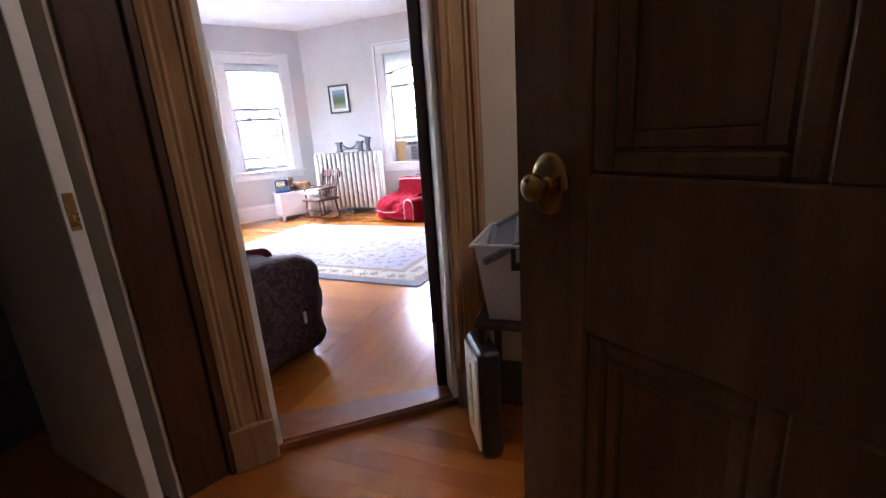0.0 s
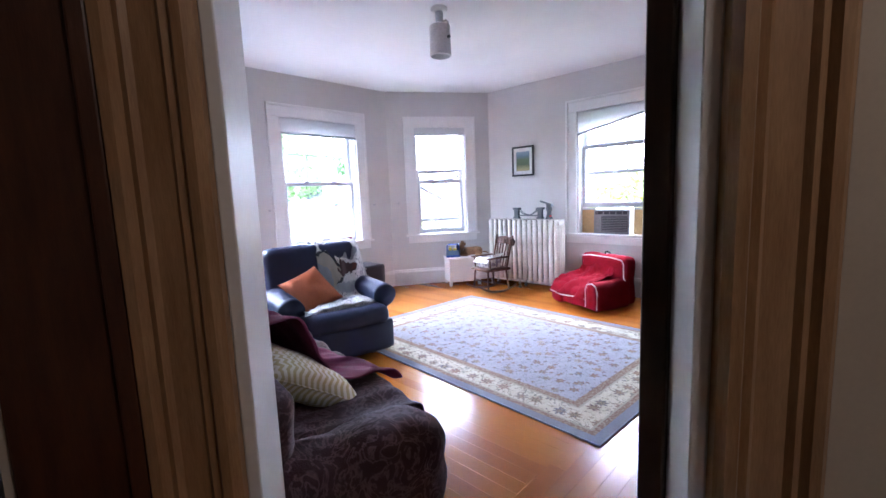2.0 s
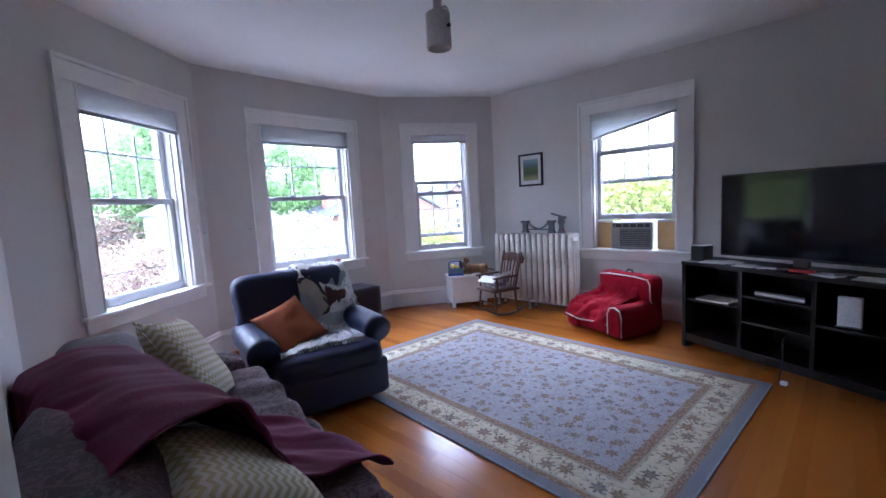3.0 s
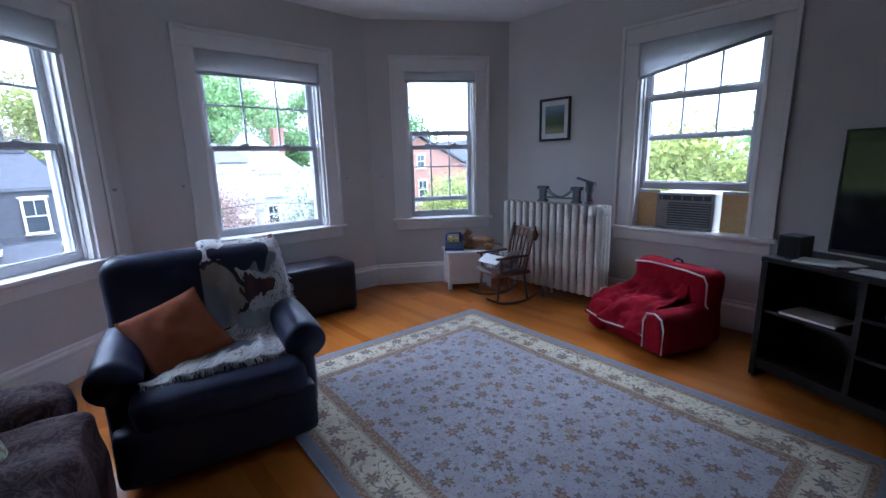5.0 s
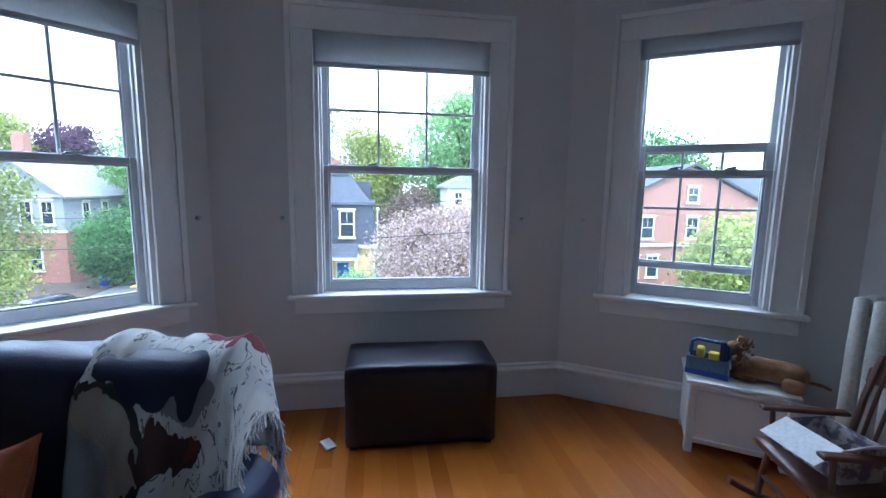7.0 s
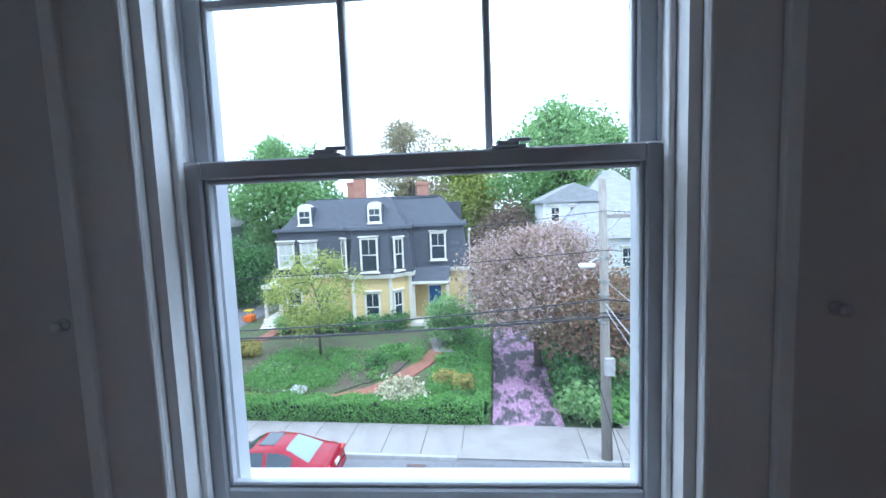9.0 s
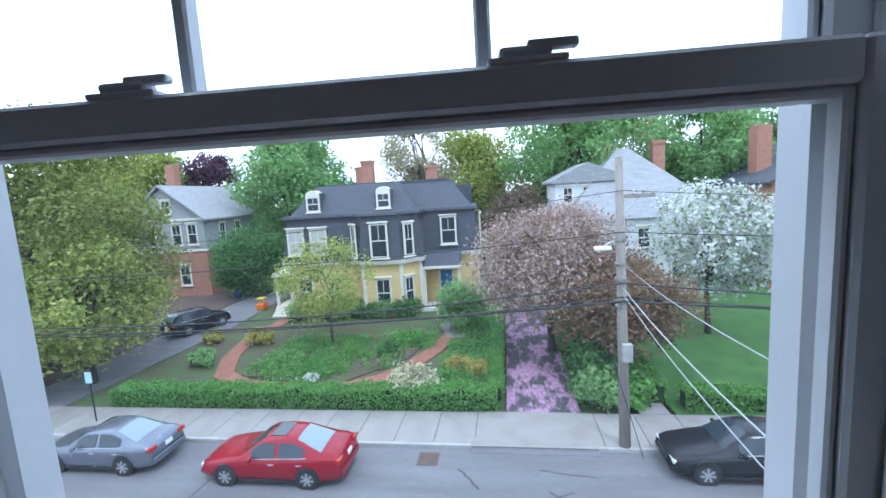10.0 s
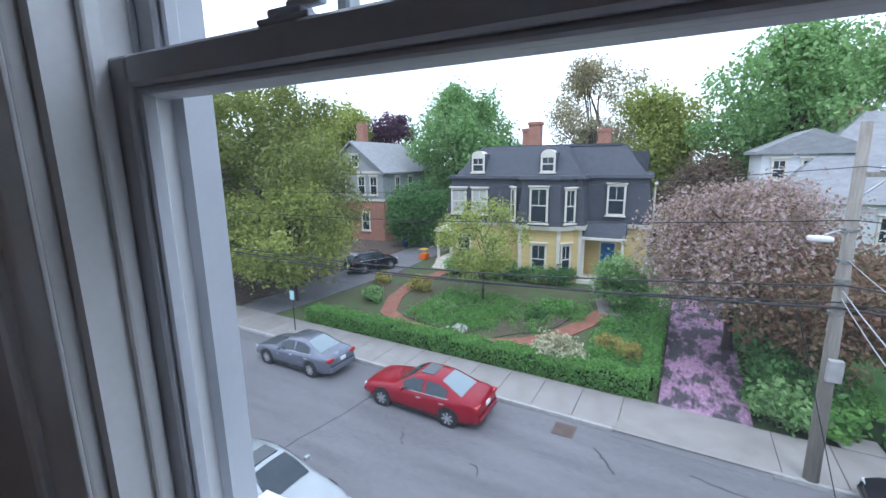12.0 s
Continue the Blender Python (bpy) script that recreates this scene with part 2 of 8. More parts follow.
def opening(key):
    s, w = WINDOWS[key]
    return (s - w / 2 + CAS, s + w / 2 - CAS, SILL - 0.03, HEAD)


wall("wall_southwest", *WALLS["a"], CEIL, T, M_WALL, [opening("a")], LABEL_WALL, (0, 0.1))
wall("wall_west", *WALLS["b"], CEIL, T, M_WALL, [opening("b")], LABEL_WALL, (0, 0.1))
wall("wall_northwest", *WALLS["c"], CEIL, T, M_WALL, [opening("c")], LABEL_WALL, (0, 0.1))
wall("wall_north", *WALLS["n"], CEIL, T, M_WALL, [opening("n")], LABEL_WALL, (0, 0.2))
wall("wall_east", NE, DR, CEIL, 0.14, M_WALL, [], LABEL_WALL)
DOOR_S = (1.355, 2.19)
wall("wall_doorway", DR, DL, CEIL, 0.13, M_WALL, [(*DOOR_S, 0, 2.12)], LABEL_WALL)
wall("wall_south", DL, A_L, CEIL, 0.14, M_WALL, [], LABEL_WALL, (0.05, 0.1))


def slab(name, outline, z0, z1, material):
    bm = bmesh.new()
    a = [bm.verts.new((x, y, z0)) for x, y in outline]
    b = [bm.verts.new((x, y, z1)) for x, y in outline]
    for i in range(len(outline)):
        j = (i + 1) % len(outline)
        bm.faces.new((a[i], a[j], b[j], b[i]))
    bm.faces.new(a[::-1])
    bm.faces.new(b)
    return part(name, bm, material, None)


OUTER = [(1.75, 7.44), (-3.42, 7.44), (-4.42, 5.98), (-4.42, 3.68), (-3.3, 2.2), (-1.3, 2.1), (-1.3, -0.9), (2.9, -0.9), (2.9, 3.6), (1.75, 3.6)]
FLOOR = tagged(slab("floor", OUTER, -0.25, -0.006, M_UNDER), "worn honey-coloured wooden strip floor", "floor", kind="structure")
tagged(slab("ceiling", OUTER, CEIL, CEIL + 0.25, M_CEIL), "flat white painted ceiling", "ceiling", kind="structure")

# baseboards, with a moulded cap
BASE_H = 0.235
BASE_PROFILE = [(0, 0), (-0.020, 0), (-0.020, 0.17), (-0.026, 0.175), (-0.026, 0.195), (-0.014, 0.212), (-0.014, 0.226), (-0.006, BASE_H), (0, BASE_H)]


def baseboard(left, right, x0=0.0, x1=None):
    m, length = wall_frame(left, right)
    x1 = length if x1 is None else x1
    bm = bmesh.new()
    extrude_outline(bm, BASE_PROFILE, x0, x1)
    for v in bm.verts:
        v.co = Vector((v.co.y, v.co.x, v.co.z))
    ob = part("baseboard", bm, M_TRIM, None)
    ob.matrix_world = m
    tagged(ob, "tall white painted baseboard with moulded cap", "baseboard", kind="structure")


for seg in (WALLS["a"], WALLS["b"], WALLS["c"], WALLS["n"], (NE, DR), (DL, A_L)):
    baseboard(*seg)
baseboard(DR, DL, 0.0, DOOR_S[0] - 0.14)


# ---- windows ----
def frame_bm(x0, x1, z0, z1, y0, y1, side, top, bottom, bevel=0.004):
    return boxes((x0, y0, z0, x0 + side, y1, z1), (x1 - side, y0, z0, x1, y1, z1), (x0 + side, y0, z1 - top, x1 - side, y1, z1),
                 (x0 + side, y0, z0, x1 - side, y1, z0 + bottom), bevel=bevel, seg=1)


def sash(win, name, x0, x1, z0, z1, y, side, top, bottom, muntins):
    s = part(name, frame_bm(x0, x1, z0, z1, y, y + 0.036, side, top, bottom), M_SASH, win)
    # glazing bead stepping in to the glass
    part("glazing_bead", frame_bm(x0 + side, x1 - side, z0 + bottom, z1 - top, y + 0.008, y + 0.03, 0.010, 0.010, 0.010, 0.003), M_SASH, s)
    pane = part("pane", boxes((x0 + side, y + 0.016, z0 + bottom, x1 - side, y + 0.019, z1 - top)), M_GLASS, s)
    pane.visible_shadow = False
    if muntins:
        gx0, gx1, gz0, gz1 = x0 + side, x1 - side, z0 + bottom, z1 - top
        for k in (1, 2):
            x = gx0 + (gx1 - gx0) * k / 3
            part("muntin", boxes((x - 0.008, y + 0.006, gz0, x + 0.008, y + 0.030, gz1), bevel=0.003, seg=1), M_SASH, s)
        zm = (gz0 + gz1) / 2
        part("muntin", boxes((gx0, y + 0.008, zm - 0.008, gx1, y + 0.028, zm + 0.008), bevel=0.003, seg=1), M_SASH, s)
    return s


def window(key, number, label, upper_drop=0.0, lower_lift=0.0, shade=(2.115, 2.115), wedge=0.0):
    s, w = WINDOWS[key]
    m, _ = wall_frame(*WALLS[key])
    win = thing("window_%d" % number, m @ pose(s, 0, 0), label, "window", kind="structure")
    h = w / 2 - CAS
    # casings with a raised back band
    for sx in (-1, 1):
        bm = boxes((min(sx * h, sx * (h + CAS - 0.03)), -0.020, SILL, max(sx * h, sx * (h + CAS - 0.03)), 0, HEAD),
                   (min(sx * (h + CAS - 0.03), sx * (h + CAS)), -0.032, SILL, max(sx * (h + CAS - 0.03), sx * (h + CAS)), 0, HEAD + CAS),
                   (min(sx * h, sx * (h + 0.012)), -0.026, SILL, max(sx * h, sx * (h + 0.012)), -0.019, HEAD), bevel=0.004, seg=2)
        part("casing", bm, M_TRIM, win)
        part("jamb", boxes((min(sx * h, sx * (h - 0.022)), 0.001, SILL, max(sx * h, sx * (h - 0.022)), 0.2, HEAD)), M_TRIM, win)
        part("stop_bead", boxes((min(sx * (h - 0.022), sx * (h - 0.036)), 0.045, SILL, max(sx * (h - 0.022), sx * (h - 0.036)), 0.069, HEAD - 0.02), bevel=0.005, seg=2), M_TRIM, win)
        part("track", boxes((min(sx * (h - 0.022), sx * (h - 0.030)), 0.107, SILL, max(sx * (h - 0.022), sx * (h - 0.030)), 0.113, HEAD - 0.02)), M_SASH, win)
        part("outer_stop", boxes((min(sx * (h - 0.022), sx * (h - 0.05)), 0.152, SILL, max(sx * (h - 0.022), sx * (h - 0.05)), 0.2, HEAD - 0.02)), M_SASH, win)
    part("head_casing", boxes((-h - CAS + 0.03, -0.020, HEAD, h + CAS - 0.03, 0, HEAD + CAS - 0.03), (-h - CAS + 0.03, -0.032, HEAD + CAS - 0.03, h + CAS - 0.03, 0, HEAD + CAS), bevel=0.004), M_TRIM, win)
    part("head_jamb", boxes((-h, 0.001, HEAD - 0.022, h, 0.2, HEAD)), M_TRIM, win)
    part("stool", boxes((-h - CAS - 0.025, -0.062, SILL - 0.028, h + CAS + 0.025, 0.0, SILL), (-h + 0.001, -0.01, SILL - 0.028, h - 0.001, 0.108, SILL), bevel=0.008, seg=3), M_TRIM, win)
    part("apron", boxes((-h - CAS + 0.01, -0.020, SILL - 0.125, h + CAS - 0.01, 0, SILL - 0.03), (-h - CAS + 0.02, -0.026, SILL - 0.05, h + CAS - 0.02, -0.018, SILL - 0.035), bevel=0.005), M_TRIM, win)
    part("outer_sill", boxes((-h, 0.108, SILL - 0.05, h, 0.26, SILL - 0.005)), M_TRIM, win)
    a = h - 0.024
    lift = lower_lift
    low = sash(win, "lower_sash", -a, a, SILL + 0.004 + lift, 1.545 + lift, 0.070, 0.042, 0.038, 0.060, False)
    for sx in (-1, 1):
        bm = bmesh.new()
        box(bm, -0.035, 0, 0, 0.035, 0.030, 0.006, bevel=0.002)
        box(bm, -0.025, 0.004, 0.006, 0.022, 0.026, 0.016, bevel=0.004)
        box(bm, 0.0, 0.006, 0.012, 0.045, 0.018, 0.021, bevel=0.003)
        lock = part("sash_lock", bm, M_SASH, low)
        lock.matrix_basis = pose(sx * 0.186 * w / 1.33, 0.072, 1.545 + lift)
    sash(win, "upper_sash", -a, a, 1.502 - upper_drop, HEAD - 0.024 - upper_drop, 0.114, 0.042, 0.045, 0.038, True)
    # roller shade, drawn almost up
    zl, zr = shade
    roll = thing("roller_shade", m @ pose(s, 0, 0), "pale grey fabric roller shade drawn up under the window head" if zl == zr else "white fabric roller shade hanging crooked at the window head", "window shade", "window shades")
    bm = bmesh.new()
    tube(bm, [(-a + 0.01, 0.035, HEAD - 0.045), (a - 0.01, 0.035, HEAD - 0.045)], 0.020, 14)
    part("roller", bm, M_SHADE, roll)
    bm = bmesh.new()
    e = h - 0.004
    for dy in (-0.010, -0.008):
        bm.faces.new([bm.verts.new(p) for p in ((-e, dy, HEAD - 0.003), (e, dy, HEAD - 0.003), (e, dy, zr), (-e, dy, zl))])
    part("fabric", bm, M_SHADE, roll)
    bm = bmesh.new()
    tube(bm, [(-e, -0.009, zl), (e, -0.009, zr)], 0.016, 12)
    part("bottom_bar", bm, M_SASH, roll, smooth=True)
    return win


window("a", 1, "white double-hung window with six panes in its upper sash")
window("b", 2, "white double-hung window in the middle of the bay")
window("c", 3, "narrow white double-hung window with its upper sash lowered", upper_drop=0.575, shade=(2.20, 2.20))
window("n", 4, "white double-hung window raised over an air conditioner", lower_lift=0.33, shade=(2.02, 2.19))

# small picture-hook buttons on the walls beside the windows
for key, xs in (("b", (0.40, 1.90)), ("a", (1.72,)), ("c", (0.12,))):
    for x in xs:
        m, _ = wall_frame(*WALLS[key])
        bm = bmesh.new()
        lathe(bm, [(0.013, 0), (0.013, 0.004), (0.006, 0.008), (0.006, 0.014), (0.012, 0.018), (0.010, 0.026), (0.002, 0.029)], 12)
        k = part("curtain_tieback_knob", bm, M_STEEL, None, smooth=True)
        k.matrix_world = m @ pose(x, 0, 1.22, 90)
        tagged(k, "small dull metal knob on the wall beside a window", "knob", "tieback knobs")

# ---- the doorway ----
DM, DLEN = wall_frame(DR, DL)
way_in = thing("door_1", DM, "cased doorway with white jambs and varnished hall-side trim", "doorway", kind="structure")
d0, d1 = DOOR_S
part("jamb", boxes((d0 - 0.001, -0.004, 0, d0 + 0.022, 0.134, 2.12), bevel=0.002, seg=1), M_TRIM, way_in)
# the deep white jamb, the fluted casing and the dark board that turns the corner to the closet
JAMB_IN, JAMB_OUT, CAS_END, DARK_END = Vector((-0.231, 2.312)), Vector((-0.036, 2.192)), Vector((-0.128, 2.084)), Vector((-0.196, 1.925))


def upright(p, q):
    """Pose with x from p to q along the floor, in the doorway's own frame."""
    d = q - p
    return DM.inverted() @ pose(p.x, p.y, 0, 0, 0, math.degrees(math.atan2(d.y, d.x))), d.length


jm, jl = upright(JAMB_OUT, JAMB_IN)
part("jamb", boxes((-0.004, -0.022, 0, jl, 0.0, 2.12), bevel=0.003, seg=2), M_TRIM, way_in).matrix_basis = jm
part("head_jamb", boxes((d0 + 0.022, -0.004, 2.098, d1 - 0.022, 0.134, 2.121)), M_TRIM, way_in)
for x0, x1 in ((d0 - 0.13, d0 - 0.002), (d1 + 0.002, d1 + 0.115)):
    part("room_casing", boxes((x0, -0.024, 0, x1, -0.001, 2.24), bevel=0.004), M_TRIM, way_in)
part("room_head_casing", boxes((d0 - 0.002, -0.023, 2.122, d1 + 0.002, -0.001, 2.24), bevel=0.004), M_TRIM, way_in)


def fluted_casing(x0, x1, z0, z1, y):
    """Flat board with stepped mouldings along both edges."""
    w = x1 - x0
    steps = [(0.0, 0.018), (0.012, 0.030), (0.026, 0.030), (0.034, 0.020), (0.044, 0.024), (0.052, 0.016), (w - 0.052, 0.016), (w - 0.044, 0.024), (w - 0.034, 0.020), (w - 0.026, 0.034), (w - 0.010, 0.034), (w, 0.022)]
    bm = bmesh.new()
    outline = [(x0, y)] + [(x0 + a, y + b) for a, b in steps] + [(x1, y)]
    lo = [bm.verts.new((x, yy, z0)) for x, yy in outline]
    hi = [bm.verts.new((x, yy, z1)) for x, yy in outline]
    for i in range(len(outline)):
        j = (i + 1) % len(outline)
        bm.faces.new((lo[i], lo[j], hi[j], hi[i]))
    bm.faces.new(lo[::-1])
    bm.faces.new(hi)
    return bm


for x0, x1 in ((d0 - 0.150, d0 - 0.004),):
    part("hall_casing", fluted_casing(x0, x1, 0.17, 2.26, 0.131), M_OAK, way_in, "varnished fluted wood casing")
    part("plinth_block", boxes((x0 - 0.004, 0.131, 0, x1 + 0.004, 0.172, 0.17), bevel=0.006), M_OAK, way_in)
cm, cl_ = upright(JAMB_OUT + Vector((0.004, -0.002)), CAS_END)
part("hall_casing", fluted_casing(0.0, cl_, 0.17, 2.26, 0.0), M_OAK, way_in, "varnished fluted wood casing").matrix_basis = cm
part("plinth_block", boxes((-0.004, -0.02, 0, cl_ + 0.004, 0.042, 0.17), bevel=0.006), M_OAK, way_in).matrix_basis = cm
em, el = upright(CAS_END, DARK_END)
part("corner_board", boxes((0.006, -0.02, 0, el, 0.012, 2.26), (0.004, 0.0, 0, 0.03, 0.030, 2.26), bevel=0.004), M_REDDARK, way_in, "very dark reddish stained corner board").matrix_basis = em
part("hall_head_casing", boxes((d0 - 0.004, 0.131, 2.122, d1 + 0.004, 0.16, 2.26), bevel=0.006), M_OAK, way_in)
bm = bmesh.new()
corner_pts = [DM.inverted() @ Vector((x, y, 0)) for x, y in ((-0.030, 2.190), (0.556, 2.648), (0.482, 2.738), (-0.205, 2.312))]
lo = [bm.verts.new((p.x, p.y, 0.002)) for p in corner_pts]
hi = [bm.verts.new((p.x, p.y, 0.040)) for p in corner_pts]
for i in range(4):
    bm.faces.new((lo[i], lo[(i + 1) % 4], hi[(i + 1) % 4], hi[i]))
bm.faces.new(lo[::-1])
bm.faces.new(hi)
bmesh.ops.bevel(bm, geom=[e for e in bm.edges if all(v.co.z > 0.03 for v in e.verts)], offset=0.012, segments=3, affect="EDGES")
part("threshold", bm, surface("reddish_threshold_wood", (0.20, 0.07, 0.03), (0.28, 0.11, 0.05), 5, 0.35, 50, 0.1, stretch=(2, 10, 10)), way_in, "worn reddish wooden threshold")


def panel_door(name, m, width, height, thick, material, label, knob_x, knob_z, oval=False):
    """A four-panel door: local x along its width from the hinge, y its thickness."""
    door = thing(name, m, label, "door", kind="structure")
    st, rails = 0.125, (0.0, 0.22, 0.84, 1.05, height - 0.13, height)
    mid = width / 2
    bm = boxes((0, 0, 0, st, thick, height), (width - st, 0, 0, width, thick, height), (st, 0, rails[0], width - st, thick, rails[1]),
               (st, 0, rails[2], width - st, thick, rails[3]), (st, 0, rails[4], width - st, thick, rails[5]),
               (mid - 0.06, 0, rails[1], mid + 0.06, thick, rails[2]), (mid - 0.06, 0, rails[3], mid + 0.06, thick, rails[4]), bevel=0.003, seg=1)
    part("door_frame", bm, material, door)
    for xa, xb in ((st, mid - 0.06), (mid + 0.06, width - st)):
        for za, zb in ((rails[1], rails[2]), (rails[3], rails[4])):
            p = part("panel", boxes((xa, thick * 0.3, za, xb, thick * 0.7, zb)), material, door)
            for y0, y1 in ((0.004, thick * 0.3), (thick * 0.7, thick - 0.004)):
                part("panel_moulding", frame_bm(xa, xb, za, zb, y0, y1, 0.028, 0.028, 0.028, 0.006), material, p)
                part("panel_moulding", frame_bm(xa + 0.028, xb - 0.028, za + 0.028, zb - 0.028, y0 + (y1 - y0) * (0.45 if y0 < 0.01 else 0.0), y1 - (0.0 if y0 < 0.01 else (y1 - y0) * 0.45), 0.022, 0.022, 0.022, 0.004), material, p)
    for side in (-1, 1):
        bm = bmesh.new()
        lathe(bm, [(0.034, 0), (0.034, 0.004), (0.026, 0.008), (0.012, 0.012), (0.010, 0.030), (0.020, 0.036), (0.028, 0.048), (0.027, 0.058), (0.016, 0.066), (0.002, 0.068)], 20)
        if oval:
            for v in bm.verts:
                v.co *= 0.66
        k = part("knob", bm, M_BRASS, door, "round brass knob", smooth=True)
        k.matrix_basis = pose(knob_x, 0 if side < 0 else thick, knob_z, 90 if side < 0 else -90)
    return door


leaf = panel_door("door_2", pose(0.466, 2.70, 0.012, 0, 0, 86.5), 0.78, 2.07, 0.044, M_DARK, "dark-stained panelled door standing open into the room", 0.715, 0.86)
for z in (0.24, 1.75):
    part("hinge", rods(([(-0.006, 0.03, z), (-0.006, 0.03, z + 0.09)], 0.007)), M_STEEL, leaf, "steel butt hinge")

# ---- the dim hall ----
HM, _ = wall_frame(DL, DR)


def hall_wall(name, left, right, height=CEIL, openings=()):
    return wall(name, left, right, height, 0.1, M_HALLWALL, openings, "hall wall painted dull cream", (0, 0.05))


# skin of cream paint on the hall side of the doorway wall
for x0, x1, z0 in ((0.0, d0 - 0.155, 0), (d0 - 0.155, DLEN, 2.265)):
    o = part("wall_hall_face", boxes((x0, 0.1305, z0, x1, 0.142, CEIL)), M_HALLWALL, None)
    o.matrix_world = DM
    tagged(o, "hall wall painted dull cream", "wall", kind="structure")
hall_wall("wall_hall_east", (2.75, 3.5), (2.75, -0.75))
hall_wall("wall_hall_north", (1.62, 3.45), (2.75, 3.45))
hall_wall("wall_hall_south", (2.75, -0.75), (-1.15, -0.75))
hall_wall("wall_hall_west", (-0.20, -0.75), (-0.20, 2.05), CEIL, [(1.90, 2.66, 0, 2.1)])
# back wall takes the shade-dark colour instead of the hall's cream
wall("wall_closet_back", (-1.15, -0.75), (-1.15, 2.06), CEIL, 0.1, M_CLOSET, (), "closet wall coloured dark brown for its deep shade", (0, 0.05))
closet = thing("door_3", pose(-0.20, 0, 0), "cased closet doorway with very dark wood trim", "doorway", kind="structure")
part("casing", boxes((0.002, 1.01, 0, 0.028, 1.15, 2.25), bevel=0.005), M_DARK, closet)
part("head_casing", boxes((0.002, 1.15, 2.1, 0.028, 1.90, 2.25), bevel=0.005), M_DARK, closet)
white_leaf = thing("door_4", pose(-0.212, 1.872, 0.01, 0, 0, 172), "white painted closet door standing open inward", "door", kind="structure")
part("door_leaf", boxes((0, 0, 0, 0.68, 0.04, 2.06), bevel=0.004), M_TRIM, white_leaf)
part("latch_plate", boxes((-0.003, 0.008, 0.93, 0.001, 0.032, 1.03), bevel=0.001, seg=1), M_BRASS, white_leaf, "dark brass latch plate")

# closet contents
shelf = thing("closet_shelf", pose(-1.14, 0.9, 1.28), "dark wooden closet shelf on two brackets", "shelf")
part("board", boxes((0, -0.9, 0, 0.42, 0.95, 0.025), bevel=0.003), M_DARK, shelf)
for y in (-0.5, 0.5):
    part("bracket", boxes((0, y, -0.2, 0.02, y + 0.02, 0), (0, y, -0.02, 0.3, y + 0.02, 0), bevel=0.002), M_STEEL, shelf)
drawer_box = thing("wicker_drawer_unit", pose(-0.75, 1.32, 0, 0, 0, 8), "brown wicker drawer unit with cut-out handles", "drawer unit")
part("case", frame_bm(-0.24, 0.24, 0.0, 0.66, -0.2, 0.2, 0.02, 0.02, 0.03), M_WICKER, drawer_box)
part("back", boxes((-0.22, 0.17, 0.03, 0.22, 0.19, 0.64)), M_WICKER, drawer_box)
drawer_box.matrix_world = pose(-0.72, 1.36, 0, 0, 0, 90)
for i in range(3):
    z = 0.035 + i * 0.205
    dr = part("drawer", boxes((-0.215, -0.215, z, 0.215, 0.16, z + 0.195), bevel=0.006), M_WICKER, drawer_box)
    part("handle_slot", boxes((-0.06, -0.219, z + 0.10, 0.06, -0.2145, z + 0.135), bevel=0.002, seg=1), M_BLACK, dr)
folded = thing("folded_blanket", pose(-0.72, 1.36, 0.661), "dark folded blanket on the wicker drawers", "blanket")
part("folds", boxes((-0.19, -0.2, 0, 0.19, 0.2, 0.05), (-0.18, -0.19, 0.045, 0.18, 0.19, 0.09), bevel=0.02, seg=3), surface("dark_grey_wool", (0.03, 0.03, 0.04), (0.05, 0.05, 0.06), 20, 0.9, 150, 0.4), folded)
carton = thing("flattened_carton", pose(-0.28, 1.34, 0.0, 0, 0, 20), "torn brown cardboard carton on the closet floor", "carton")
part("card", boxes((-0.14, -0.1, 0, 0.14, 0.1, 0.012), bevel=0.002), surface("brown_cardboard", (0.35, 0.22, 0.12), (0.42, 0.28, 0.16), 6, 0.85), carton)
part("flap", boxes((-0.14, 0.1, 0.004, 0.14, 0.18, 0.012), bevel=0.002), surface("brown_cardboard_inner", (0.42, 0.30, 0.18), (0.48, 0.35, 0.22), 6, 0.85), carton)

# the flat's entrance door, swung open
entry = panel_door("door_5", pose(1.663, 1.32, 0.012, 0, 0, 144), 0.82, 2.07, 0.044, M_DOORWOOD, "old varnished panelled entrance door swung open", 0.755, 1.035, True)
bm = bmesh.new()
lathe(bm, [(0.032, 0), (0.032, 0.003), (0.028, 0.006), (0.022, 0.007)], 24)
for v in bm.verts:
    v.co.y *= 1.35
plate = part("escutcheon", bm, M_BRASS, entry, "oval brass escutcheon", smooth=True)
plate.matrix_basis = pose(0.755, 0.044, 1.035, -90)

# dim glowing dome added out of view to house the hall's fill light
dome = thing("ceiling_light", pose(1.75, 2.30, CEIL), "frosted glowing dome added unseen to go with the hall fill", "ceiling light")
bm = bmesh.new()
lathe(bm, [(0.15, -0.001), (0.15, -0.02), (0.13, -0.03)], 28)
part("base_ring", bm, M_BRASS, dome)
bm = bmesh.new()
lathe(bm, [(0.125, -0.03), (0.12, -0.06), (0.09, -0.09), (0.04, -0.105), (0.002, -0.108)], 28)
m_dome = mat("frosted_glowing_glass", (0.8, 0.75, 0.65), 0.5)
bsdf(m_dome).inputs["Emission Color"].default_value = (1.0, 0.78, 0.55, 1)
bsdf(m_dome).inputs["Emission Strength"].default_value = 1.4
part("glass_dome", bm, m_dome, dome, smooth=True)

